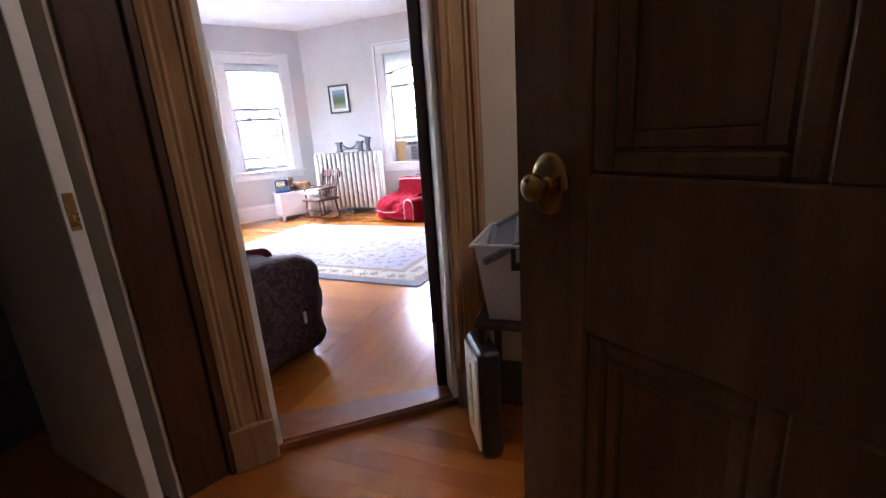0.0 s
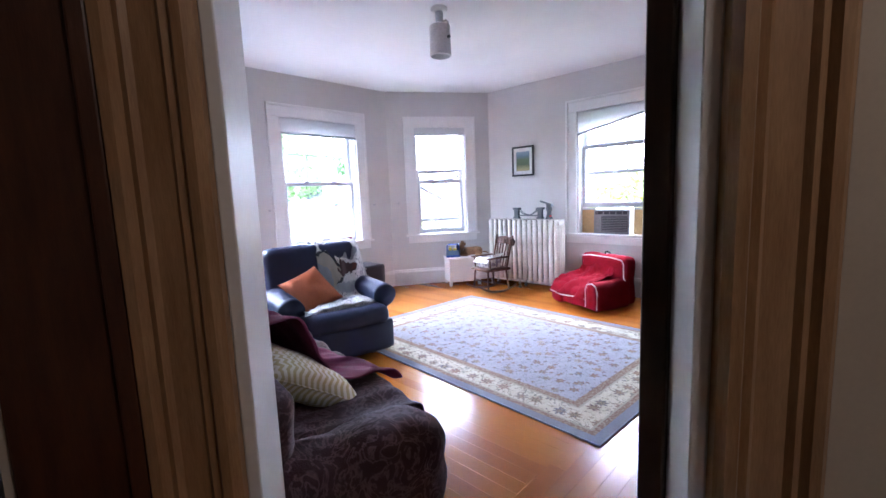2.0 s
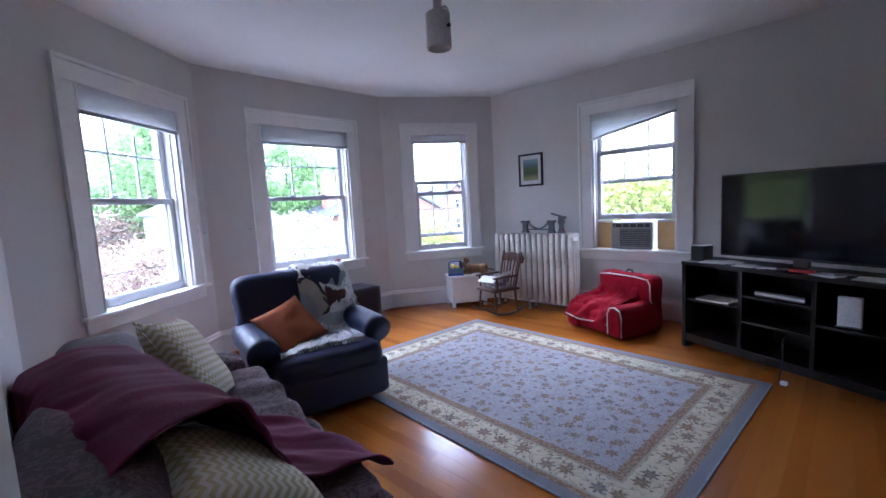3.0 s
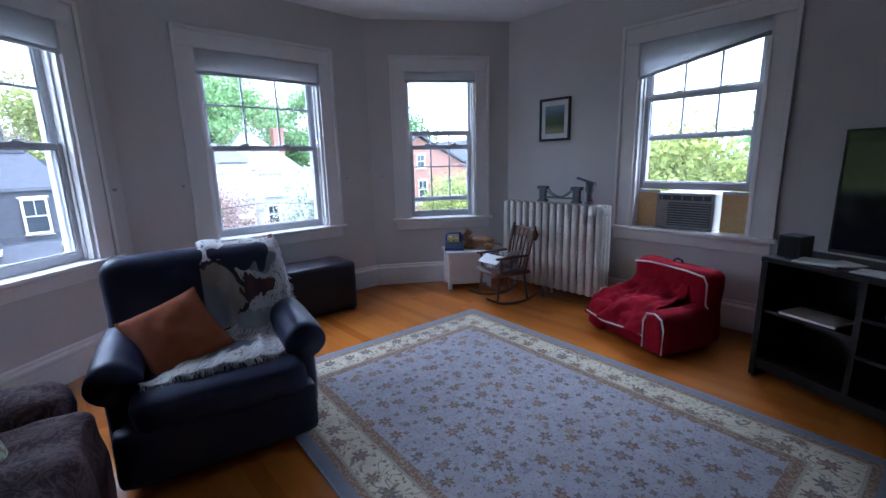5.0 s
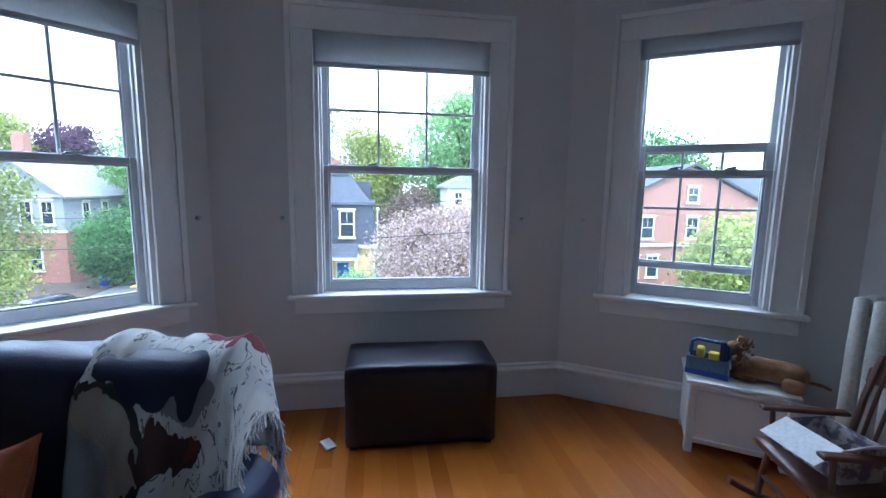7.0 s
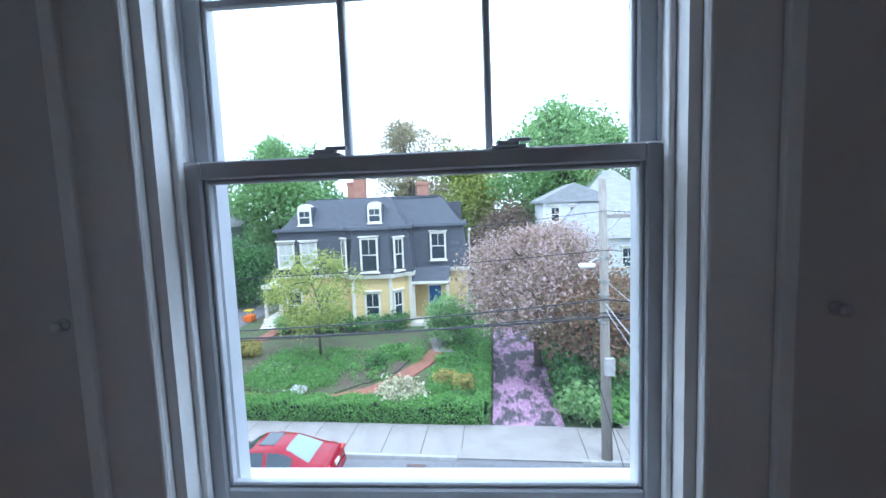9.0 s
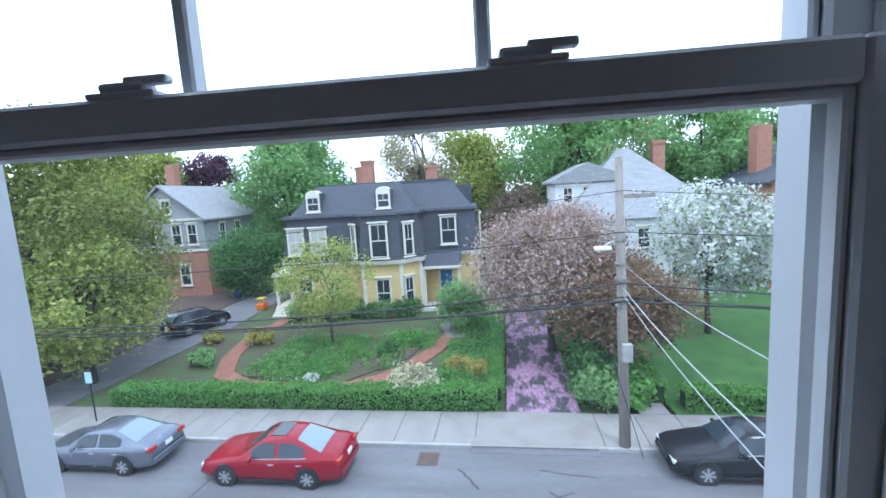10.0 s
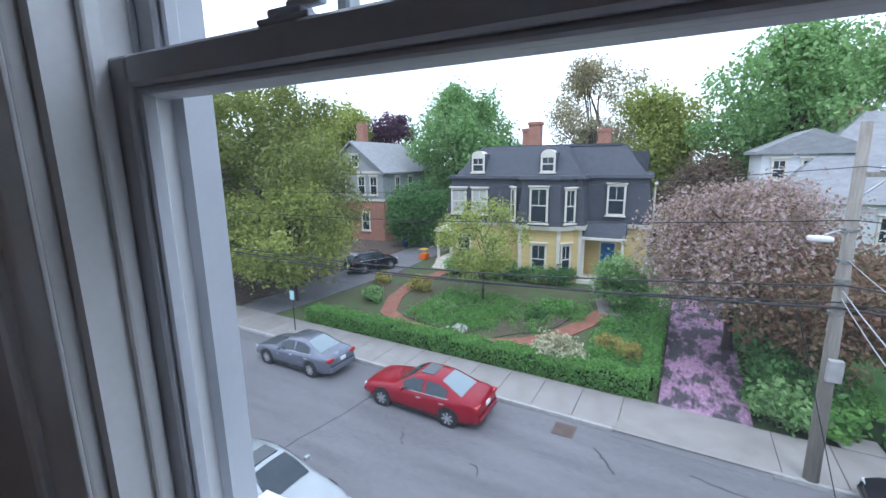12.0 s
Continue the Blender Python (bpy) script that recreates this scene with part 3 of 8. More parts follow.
# small table with a plastic tub against the hall wall
TUB = pose(0.915, 2.58, 0, 0, 0, 2) @ Matrix.Diagonal((0.74, 0.86, 0.92, 1))
table = thing("side_table", TUB, "small dark wooden side table under a tub", "table")
part("tabletop", boxes((-0.30, -0.19, 0.52, 0.30, 0.19, 0.545), bevel=0.005), M_DARK, table)
for sx in (-1, 1):
    for sy in (-1, 1):
        part("leg", boxes((sx * 0.27 - 0.018, sy * 0.16 - 0.018, 0, sx * 0.27 + 0.018, sy * 0.16 + 0.018, 0.52), bevel=0.003, seg=1), M_DARK, table)
part("lower_shelf", boxes((-0.27, -0.16, 0.20, 0.27, 0.16, 0.215), bevel=0.003), M_DARK, table)
tub = thing("plastic_tub", TUB @ pose(0, 0, 0.547), "clear plastic storage tub with black handles", "storage tub")
bm = bmesh.new()
for z0, z1, a, b in ((0.0, 0.27, 0.0, 0.045),):
    lo = [(-0.235, -0.15), (0.235, -0.15), (0.235, 0.15), (-0.235, 0.15)]
    o1 = [bm.verts.new((x, y, 0.0)) for x, y in lo]
    o2 = [bm.verts.new((x * 1.2, y * 1.22, 0.29)) for x, y in lo]
    i2 = [bm.verts.new((x * 1.185, y * 1.20, 0.29)) for x, y in lo]
    i1 = [bm.verts.new((x * 0.985, y * 0.98, 0.006)) for x, y in lo]
    for p, q in ((o1, o2), (o2, i2), (i2, i1)):
        for k in range(4):
            bm.faces.new((p[k], p[(k + 1) % 4], q[(k + 1) % 4], q[k]))
    bm.faces.new(o1[::-1])
    bm.faces.new(i1)
part("tub_wall", bm, M_CLEAR, tub)
part("rim", frame_bm(-0.3, 0.3, -0.2, 0.2, 0.0, 0.012, 0.016, 0.016, 0.016), M_CLEAR, tub).matrix_basis = pose(0, 0, 0.285, 90)
for y in (-1, 1):
    part("handle", boxes((-0.12, y * 0.188 - 0.008, 0.215, -0.10, y * 0.188 + 0.008, 0.285), (0.10, y * 0.188 - 0.008, 0.215, 0.12, y * 0.188 + 0.008, 0.285), (-0.12, y * 0.19 - 0.008, 0.205, 0.12, y * 0.19 + 0.008, 0.232), bevel=0.003), M_BLACK, tub, "black plastic clip handle")
lid = thing("tub_lid", pose(1.00, 2.59, 0.87, 8, -28, 4) @ Matrix.Diagonal((1, 0.8, 1, 1)), "blue-grey plastic tub lid lying across the tub", "lid")
M_LID = surface("blue_grey_plastic", (0.16, 0.19, 0.24), (0.20, 0.23, 0.28), 5, 0.35, 80, 0.05)
part("lid_plate", boxes((-0.30, -0.2, 0, 0.30, 0.2, 0.008), bevel=0.003), M_LID, lid)
part("lid_rim", frame_bm(-0.31, 0.31, -0.21, 0.21, -0.004, 0.02, 0.02, 0.02, 0.02), M_LID, lid).matrix_basis = pose(0, 0, 0.004, 90)
for k in range(-2, 3):
    part("lid_rib", boxes((k * 0.1 - 0.004, -0.17, 0.007, k * 0.1 + 0.004, 0.17, 0.016)), M_LID, lid)
sack = thing("sports_bag", pose(0.715, 2.45, 0, 0, 0, 30), "upright black and white sports bag with yellow stripe", "bag")
part("bag_body", boxes((-0.04, -0.10, 0, 0.04, 0.10, 0.42), bevel=0.025, seg=3), M_BLACK, sack)
part("white_panel", boxes((-0.048, -0.08, 0.03, -0.038, 0.08, 0.39), bevel=0.004), M_TRIM, sack)
part("yellow_bar", boxes((-0.052, -0.02, 0.1, -0.046, 0.0, 0.34), bevel=0.001, seg=1), mat("yellow_print", (0.6, 0.5, 0.04), 0.6), sack)

clock = thing("wall_clock", DM @ pose(0.77, 0.142, 1.45, 0, 0, 180), "dark wooden pendulum wall clock with brass trim", "clock")
bm = bmesh.new()
extrude_outline(bm, [(0, 0.0), (0.09, 0.06), (0.09, 0.20), (-0.09, 0.20), (-0.09, 0.06)], -0.09, 0)
part("lower_case", bm, M_DARK, clock)
bm = bmesh.new()
extrude_outline(bm, [(0.17 * math.cos(radians(22.5 + 45 * k)), 0.36 + 0.17 * math.sin(radians(22.5 + 45 * k))) for k in range(8)], -0.1, 0)
part("dial_case", bm, M_DARK, clock)
bm = bmesh.new()
lathe(bm, [(0.125, 0), (0.125, 0.012), (0.11, 0.014), (0.002, 0.014)], 32)
part("dial", bm, M_TRIM, clock, smooth=False).matrix_basis = pose(0, -0.1, 0.36, 90)
bm = bmesh.new()
lathe(bm, [(0.03, 0), (0.03, 0.008), (0.002, 0.01)], 20)
part("pendulum_bob", bm, M_BRASS, clock).matrix_basis = pose(0, -0.091, 0.12, 90)

# ---- soft shapes ----
def soft(bm, x0, y0, z0, x1, y1, z1, r=0.06, n=14, amp=0.0, freq=6.0, seed=0.0, m=None):
    """A stuffed box: rounded by r, with a lumpy surface."""
    seen = {}

    def corner(*ijk):
        if ijk not in seen:
            seen[ijk] = bm.verts.new([2 * k / n - 1 for k in ijk])
        return seen[ijk]

    for ax in range(3):
        u, w = (ax + 1) % 3, (ax + 2) % 3
        for side in (0, n):
            for a in range(n):
                for b in range(n):
                    ring = []
                    for da, db in ((0, 0), (1, 0), (1, 1), (0, 1)):
                        ijk = [0, 0, 0]
                        ijk[ax], ijk[u], ijk[w] = side, a + da, b + db
                        ring.append(corner(*ijk))
                    bm.faces.new(ring if side else ring[::-1])
    verts = list(seen.values())
    c = Vector(((x0 + x1) / 2, (y0 + y1) / 2, (z0 + z1) / 2))
    half = Vector(((x1 - x0) / 2, (y1 - y0) / 2, (z1 - z0) / 2))
    inner = Vector([max(h - r, 0.001) for h in half])
    for v in verts:
        p = Vector([v.co[i] * half[i] for i in range(3)])
        q = Vector([max(-inner[i], min(inner[i], p[i])) for i in range(3)])
        d = p - q
        d = d.normalized() * r if d.length > 1e-6 else Vector((0, 0, 0))
        p = c + q + d
        if amp:
            k = noise.noise(p * freq + Vector((seed, seed * 2, 0))) * amp + noise.noise(p * freq * 2.7 + Vector((seed, 0, 3))) * amp * 0.4
            p += (p - c).normalized() * k
        v.co = m @ p if m is not None else p
    return bm


def soft_part(name, material, parent, *specs, label="", **kw):
    bm = bmesh.new()
    for s in specs:
        soft(bm, *s, **kw)
    return part(name, bm, material, parent, label, smooth=True)


def pillow_bm(w, h, t, n=22, seed=0.0):
    bm = bmesh.new()
    sides = []
    for sg in (1, -1):
        g = []
        for i in range(n + 1):
            row = []
            for j in range(n + 1):
                u, v = 2 * i / n - 1, 2 * j / n - 1
                pinch = 1 - 0.10 * (1 - abs(v) ** 2) * abs(u) ** 3, 1 - 0.10 * (1 - abs(u) ** 2) * abs(v) ** 3
                z = sg * t / 2 * max((1 - u ** 4) * (1 - v ** 4), 0) ** 0.55
                z += noise.noise(Vector((u * 2 + seed, v * 2, sg))) * 0.012 * (1 - u * u) * (1 - v * v)
                row.append(bm.verts.new((u * w / 2 * pinch[0], v * h / 2 * pinch[1], z)))
            g.append(row)
        for i in range(n):
            for j in range(n):
                bm.faces.new((g[i][j], g[i + 1][j], g[i + 1][j + 1], g[i][j + 1]))
        sides.append(g)
    bmesh.ops.remove_doubles(bm, verts=bm.verts, dist=0.0005)
    return bm


def cloth_bm(path, width_at, n=60, k=40, wave=0.012, freq=5.0, thick=0.006, seed=0.0, across=(1, 0, 0), over=None):
    """A draped sheet: path gives points along its length, width_at(s) its two edges across."""
    pts = [Vector(p) for p in path]
    lens = [0.0]
    for a, b in zip(pts, pts[1:]):
        lens.append(lens[-1] + (b - a).length)
    ax = Vector(across)

    def at(s):
        d = s * lens[-1]
        for i in range(len(pts) - 1):
            if d <= lens[i + 1] or i == len(pts) - 2:
                f = (d - lens[i]) / max(lens[i + 1] - lens[i], 1e-6)
                return pts[i].lerp(pts[i + 1], f)

    grid = []
    for i in range(n + 1):
        s = i / n
        p = at(s) * 0.5 + (at(max(s - 0.03, 0)) + at(min(s + 0.03, 1))) * 0.25
        t = (at(min(s + 0.02, 1)) - at(max(s - 0.02, 0))).normalized()
        nor = ax.cross(t).normalized()
        lo, hi = width_at(s)
        row = []
        for j in range(k + 1):
            x = lo + (hi - lo) * j / k
            q = p + ax * x
            w = noise.noise(Vector((x * freq + seed, s * 3.0, seed))) * wave + noise.noise(Vector((x * freq * 2.4, s * 9.0 + seed, 4))) * wave * 0.5
            if over is not None and q.x > over:
                e = q.x - over
                q = Vector((over + 0.03 * min(e * 12, 1) + e * 0.12, q.y, q.z - max(e - 0.02, 0) * 0.95))
                w *= 0.6
            row.append(q + nor * w)
        grid.append(row)
    bm = bmesh.new()
    vs = [[bm.verts.new(q) for q in row] for row in grid]
    uv = bm.loops.layers.uv.new("weave")
    for i in range(n):
        for j in range(k):
            face = bm.faces.new((vs[i][j], vs[i + 1][j], vs[i + 1][j + 1], vs[i][j + 1]))
            for loop, (di, dj) in zip(face.loops, ((0, 0), (1, 0), (1, 1), (0, 1))):
                loop[uv].uv = ((j + dj) / k, (i + di) / n)
    bmesh.ops.recalc_face_normals(bm, faces=bm.faces)
    bmesh.ops.solidify(bm, geom=bm.faces[:], thickness=thick)
    return bm, grid


def mth(m, op, a, b=None):
    x = node(m, "ShaderNodeMath")
    x.operation = op
    for i, v in enumerate((a, b)):
        if v is None:
            continue
        if isinstance(v, (int, float)):
            x.inputs[i].default_value = v
        else:
            wire(m, v, x.inputs[i])
    return x.outputs[0]


def split(m, vector):
    s = node(m, "ShaderNodeSeparateXYZ")
    wire(m, vector, s.inputs[0])
    return s.outputs


def rug_material(a, b):
    m = mat("oriental_rug_pile", (0.4, 0.4, 0.45), 0.95, spec=0.1)
    v = coords(m)
    x, y, _ = split(m, v)
    wob = node(m, "ShaderNodeTexNoise", Scale=9.0, Detail=2.0)
    wire(m, v, wob.inputs["Vector"])
    d = mth(m, "MINIMUM", mth(m, "SUBTRACT", a, mth(m, "ABSOLUTE", x)), mth(m, "SUBTRACT", b, mth(m, "ABSOLUTE", y)))
    n1 = node(m, "ShaderNodeTexNoise", Scale=14.0, Detail=3.0)
    wire(m, v, n1.inputs["Vector"])
    field = ramp(m, n1.outputs["Fac"], [(0.3, (0.34, 0.325, 0.355)), (0.7, (0.40, 0.385, 0.415))])

    def rosette(col, scale, size, petals, outer, ring, heart, jitter=0.85):
        """Small flowers with a scalloped outline, a dark ring and a pale heart."""
        vo = node(m, "ShaderNodeTexVoronoi", Scale=scale, Randomness=jitter)
        vo.voronoi_dimensions = "2D"
        wire(m, v, vo.inputs["Vector"])
        off = node(m, "ShaderNodeVectorMath")
        off.operation = "SUBTRACT"
        wire(m, v, off.inputs[0])
        wire(m, vo.outputs["Position"], off.inputs[1])
        px, py, _ = split(m, off.outputs[0])
        hue = split(m, vo.outputs["Color"])
        turn = mth(m, "ADD", mth(m, "MULTIPLY", mth(m, "ARCTAN2", py, px), petals), mth(m, "MULTIPLY", hue[1], 6.28))
        dist = mth(m, "ADD", vo.outputs["Distance"], mth(m, "MULTIPLY", mth(m, "SINE", turn), size * 0.30))
        dist = mth(m, "ADD", dist, mth(m, "MULTIPLY", mth(m, "SUBTRACT", speck.outputs["Fac"], 0.5), size * 0.9))
        col = mixed(m, mth(m, "MULTIPLY", mth(m, "LESS_THAN", dist, size), 0.85), col, ramp(m, hue[0], outer))
        col = mixed(m, mth(m, "MULTIPLY", mth(m, "LESS_THAN", dist, size * 0.66), 0.8), col, ramp(m, hue[2], ring))
        return mixed(m, mth(m, "MULTIPLY", mth(m, "LESS_THAN", dist, size * 0.36), 0.8), col, heart)

    def vine(col, scale, width, tint, strength):
        """Thin curling stems between the flowers."""
        wv = node(m, "ShaderNodeTexNoise", Scale=scale, Detail=1.0, Distortion=1.2)
        wire(m, v, wv.inputs["Vector"])
        near = mth(m, "LESS_THAN", mth(m, "ABSOLUTE", mth(m, "SUBTRACT", wv.outputs["Fac"], 0.5)), width)
        return mixed(m, mth(m, "MULTIPLY", near, strength), col, tint)

    speck = node(m, "ShaderNodeTexNoise", Scale=70.0, Detail=2.0)
    wire(m, v, speck.inputs["Vector"])
    DARKS = [(0.0, (0.07, 0.08, 0.065)), (0.4, (0.20, 0.10, 0.075)), (0.7, (0.10, 0.11, 0.14)), (1.0, (0.23, 0.15, 0.10))]
    TANS = [(0.0, (0.33, 0.24, 0.17)), (0.4, (0.26, 0.14, 0.11)), (0.7, (0.17, 0.17, 0.20)), (1.0, (0.40, 0.33, 0.24))]
    field = vine(field, 11.0, 0.016, (0.20, 0.19, 0.22), 0.55)
    field = rosette(field, 6.5, 0.19, 6.0, TANS, DARKS, (0.40, 0.34, 0.25))
    field = rosette(field, 11.0, 0.15, 4.0, DARKS, TANS, (0.30, 0.22, 0.16))
    field = rosette(field, 26.0, 0.10, 3.0, DARKS, DARKS, (0.34, 0.30, 0.25))
    cream = ramp(m, n1.outputs["Fac"], [(0.3, (0.52, 0.46, 0.34)), (0.7, (0.60, 0.54, 0.42))])
    cream = vine(cream, 12.0, 0.020, (0.12, 0.12, 0.10), 0.7)
    cream = rosette(cream, 7.0, 0.25, 7.0, TANS, DARKS, (0.38, 0.30, 0.20), 0.5)
    cream = rosette(cream, 17.0, 0.13, 3.0, DARKS, TANS, (0.44, 0.38, 0.28))
    stripe = (0.24, 0.155, 0.115)
    edge = (0.225, 0.23, 0.262)

    def step(at):
        return mth(m, "GREATER_THAN", d, at)

    tan_band = mixed(m, mth(m, "GREATER_THAN", speck.outputs["Fac"], 0.52), stripe, (0.34, 0.27, 0.20))
    col = mixed(m, step(0.060), edge, tan_band)
    col = mixed(m, step(0.095), col, (0.38, 0.34, 0.26))
    col = mixed(m, step(0.108), col, cream)
    col = mixed(m, step(0.270), col, (0.38, 0.34, 0.26))
    col = mixed(m, step(0.283), col, tan_band)
    col = mixed(m, step(0.335), col, field)
    fine = node(m, "ShaderNodeTexNoise", Scale=220.0, Detail=2.0)
    wire(m, v, fine.inputs["Vector"])
    pile = ramp(m, fine.outputs["Fac"], [(0.3, (0.78, 0.78, 0.78)), (0.7, (1, 1, 1))])
    wire(m, mixed(m, 1.0, col, pile, "MULTIPLY"), bsdf(m).inputs["Base Color"])
    bump(m, fine.outputs["Fac"], 0.5, 0.004)
    return m


M_NAVY = surface("navy_leather_cloth", (0.008, 0.012, 0.050), (0.012, 0.018, 0.066), 5, 0.52, 140, 0.25)
M_SOFA = mat("brown_damask_cover", (0.05, 0.03, 0.03), 0.8, spec=0.25)
_v = coords(M_SOFA)
_a = node(M_SOFA, "ShaderNodeTexNoise", Scale=13.0, Detail=3.0, Distortion=2.2)
wire(M_SOFA, _v, _a.inputs["Vector"])
_b = node(M_SOFA, "ShaderNodeTexNoise", Scale=150.0, Detail=2.0)
wire(M_SOFA, _v, _b.inputs["Vector"])
wire(M_SOFA, ramp(M_SOFA, _a.outputs["Fac"], [(0.43, (0.040, 0.017, 0.020)), (0.49, (0.098, 0.056, 0.060)), (0.51, (0.098, 0.056, 0.060)), (0.57, (0.044, 0.019, 0.022))]), bsdf(M_SOFA).inputs["Base Color"])
bsdf(M_SOFA).inputs["Sheen Weight"].default_value = 0.06
bump(M_SOFA, _b.outputs["Fac"], 0.3, 0.004)
M_BURG = surface("burgundy_knit_throw", (0.11, 0.007, 0.038), (0.16, 0.012, 0.058), 8, 0.9, 160, 0.4)
M_ORANGE = surface("rust_orange_cotton", (0.30, 0.075, 0.022), (0.36, 0.10, 0.032), 9, 0.9, 180, 0.35)
M_REDCANVAS = surface("red_canvas", (0.22, 0.003, 0.012), (0.30, 0.005, 0.019), 6, 0.9, 180, 0.35, spec=0.12)
M_PIPING = surface("white_piping", (0.65, 0.62, 0.58), (0.72, 0.69, 0.65), 9, 0.8)
M_LEATHER = surface("dark_brown_leatherette", (0.008, 0.005, 0.011), (0.012, 0.007, 0.015), 7, 0.40, 160, 0.12, spec=0.3)
M_IRON = surface("silver_painted_iron", (0.56, 0.54, 0.49), (0.64, 0.62, 0.57), 7, 0.45, 70, 0.2)
M_ESPRESSO = surface("espresso_wood", (0.010, 0.007, 0.006), (0.017, 0.011, 0.009), 5, 0.5, 60, 0.1, spec=0.22, stretch=(1, 6, 6))
M_CHAIRWOOD = surface("reddish_brown_turned_wood", (0.075, 0.028, 0.016), (0.12, 0.048, 0.026), 6, 0.35, 60, 0.1, stretch=(6, 6, 1))
M_TVSCREEN = mat("glossy_black_screen", (0.006, 0.006, 0.008), 0.08)
M_PAPER = surface("white_paper", (0.70, 0.70, 0.70), (0.78, 0.78, 0.78), 8, 0.8)
M_GREYPLASTIC = surface("grey_toy_plastic", (0.10, 0.11, 0.13), (0.15, 0.16, 0.18), 8, 0.6)
M_ACWHITE = surface("off_white_appliance_plastic", (0.30, 0.30, 0.295), (0.35, 0.35, 0.345), 6, 0.5)


def chevron_material():
    m = mat("cream_chevron_cotton", (0.6, 0.56, 0.45), 0.9, spec=0.2)
    x, y, _ = split(m, coords(m))
    zig = mth(m, "PINGPONG", mth(m, "MULTIPLY", x, 1.0), 0.018)
    band = mth(m, "PINGPONG", mth(m, "ADD", y, zig), 0.0165)
    mask = mth(m, "GREATER_THAN", band, 0.0082)
    wire(m, mixed(m, mask, (0.66, 0.63, 0.55), (0.45, 0.39, 0.22)), bsdf(m).inputs["Base Color"])
    f = node(m, "ShaderNodeTexNoise", Scale=240.0)
    bump(m, f.outputs["Fac"], 0.3, 0.003)
    return m


M_CHEVRON = chevron_material()


def tapestry_material():
    """Woven throw: white ground with blue-grey clouds, a maroon bird shape and dark rings."""
    m = mat("woven_picture_throw", (0.7, 0.7, 0.7), 0.95, spec=0.1)
    v = coords(m)
    uv = coords(m, space="UV")
    wob = node(m, "ShaderNodeTexNoise", Scale=9.0, Detail=3.0)
    squig = node(m, "ShaderNodeTexNoise", Scale=17.0, Detail=2.0, Distortion=1.6)
    f = node(m, "ShaderNodeTexNoise", Scale=260.0)
    wire(m, uv, wob.inputs["Vector"])
    wire(m, uv, squig.inputs["Vector"])
    wire(m, v, f.inputs["Vector"])
    x, y, _ = split(m, uv)
    w = mth(m, "MULTIPLY", mth(m, "SUBTRACT", wob.outputs["Fac"], 0.5), 0.26)
    x, y = mth(m, "ADD", x, w), mth(m, "ADD", y, mth(m, "MULTIPLY", w, 0.6))

    def spot(cx, cy, rx, ry):
        """Distance from an oval's centre, one at its rim."""
        dx = mth(m, "DIVIDE", mth(m, "SUBTRACT", x, cx), rx)
        dy = mth(m, "DIVIDE", mth(m, "SUBTRACT", y, cy), ry)
        return mth(m, "SQRT", mth(m, "ADD", mth(m, "MULTIPLY", dx, dx), mth(m, "MULTIPLY", dy, dy)))

    def fill(col, dist, tint, lo=-1.0, hi=1.0):
        inside = mth(m, "MULTIPLY", mth(m, "LESS_THAN", dist, hi), mth(m, "GREATER_THAN", dist, lo))
        return mixed(m, inside, col, tint)

    col = ramp(m, wob.outputs["Fac"], [(0.35, (0.56, 0.56, 0.57)), (0.6, (0.70, 0.69, 0.67))])
    lines = mth(m, "LESS_THAN", mth(m, "ABSOLUTE", mth(m, "SUBTRACT", squig.outputs["Fac"], 0.62)), 0.030)
    col = mixed(m, mth(m, "MULTIPLY", lines, 0.8), col, (0.06, 0.065, 0.075))
    col = fill(col, spot(0.05, 0.60, 0.30, 0.15), (0.40, 0.36, 0.30))
    col = fill(col, spot(0.05, 0.60, 0.30, 0.15), (0.05, 0.055, 0.06), 0.88)
    col = fill(col, spot(0.02, 0.63, 0.18, 0.09), (0.30, 0.32, 0.35))
    col = fill(col, spot(0.44, 0.47, 0.20, 0.045), (0.28, 0.29, 0.32))
    col = fill(col, spot(0.46, 0.585, 0.17, 0.046), (0.085, 0.05, 0.052))
    col = fill(col, spot(0.56, 0.575, 0.05, 0.030), (0.15, 0.06, 0.045))
    col = fill(col, spot(0.45, 0.70, 0.24, 0.035), (0.38, 0.40, 0.43))
    col = fill(col, spot(0.30, 0.23, 0.22, 0.07), (0.16, 0.19, 0.17))
    col = fill(col, spot(0.55, 0.30, 0.16, 0.05), (0.22, 0.08, 0.09))
    col = fill(col, spot(0.40, 0.12, 0.26, 0.06), (0.32, 0.34, 0.38))
    col = fill(col, spot(0.30, 0.86, 0.30, 0.04), (0.22, 0.24, 0.28))
    wire(m, col, bsdf(m).inputs["Base Color"])
    bump(m, f.outputs["Fac"], 0.5, 0.004)
    return m


M_TAPESTRY = tapestry_material()

# ---- rug ----
RUG_A, RUG_B = 1.39, 0.985
rug = thing("area_rug", pose(-1.525, 5.03, 0, 0, 0, -3.5), "pale blue-grey floral rug with cream border", "rug")
bm = bmesh.new()
box(bm, -RUG_A, -RUG_B, 0.001, RUG_A, RUG_B, 0.011, bevel=0.004)
part("rug_field", bm, rug_material(RUG_A, RUG_B), rug)
part("binding", frame_bm(-RUG_A - 0.006, RUG_A + 0.006, -RUG_B - 0.006, RUG_B + 0.006, -0.011, -0.001, 0.012, 0.012, 0.012, 0.003), surface("rug_binding", (0.24, 0.27, 0.34), (0.28, 0.31, 0.38), 30, 0.95), rug, "blue-grey bound edge").matrix_basis = pose(0, 0, 0.0, -90)

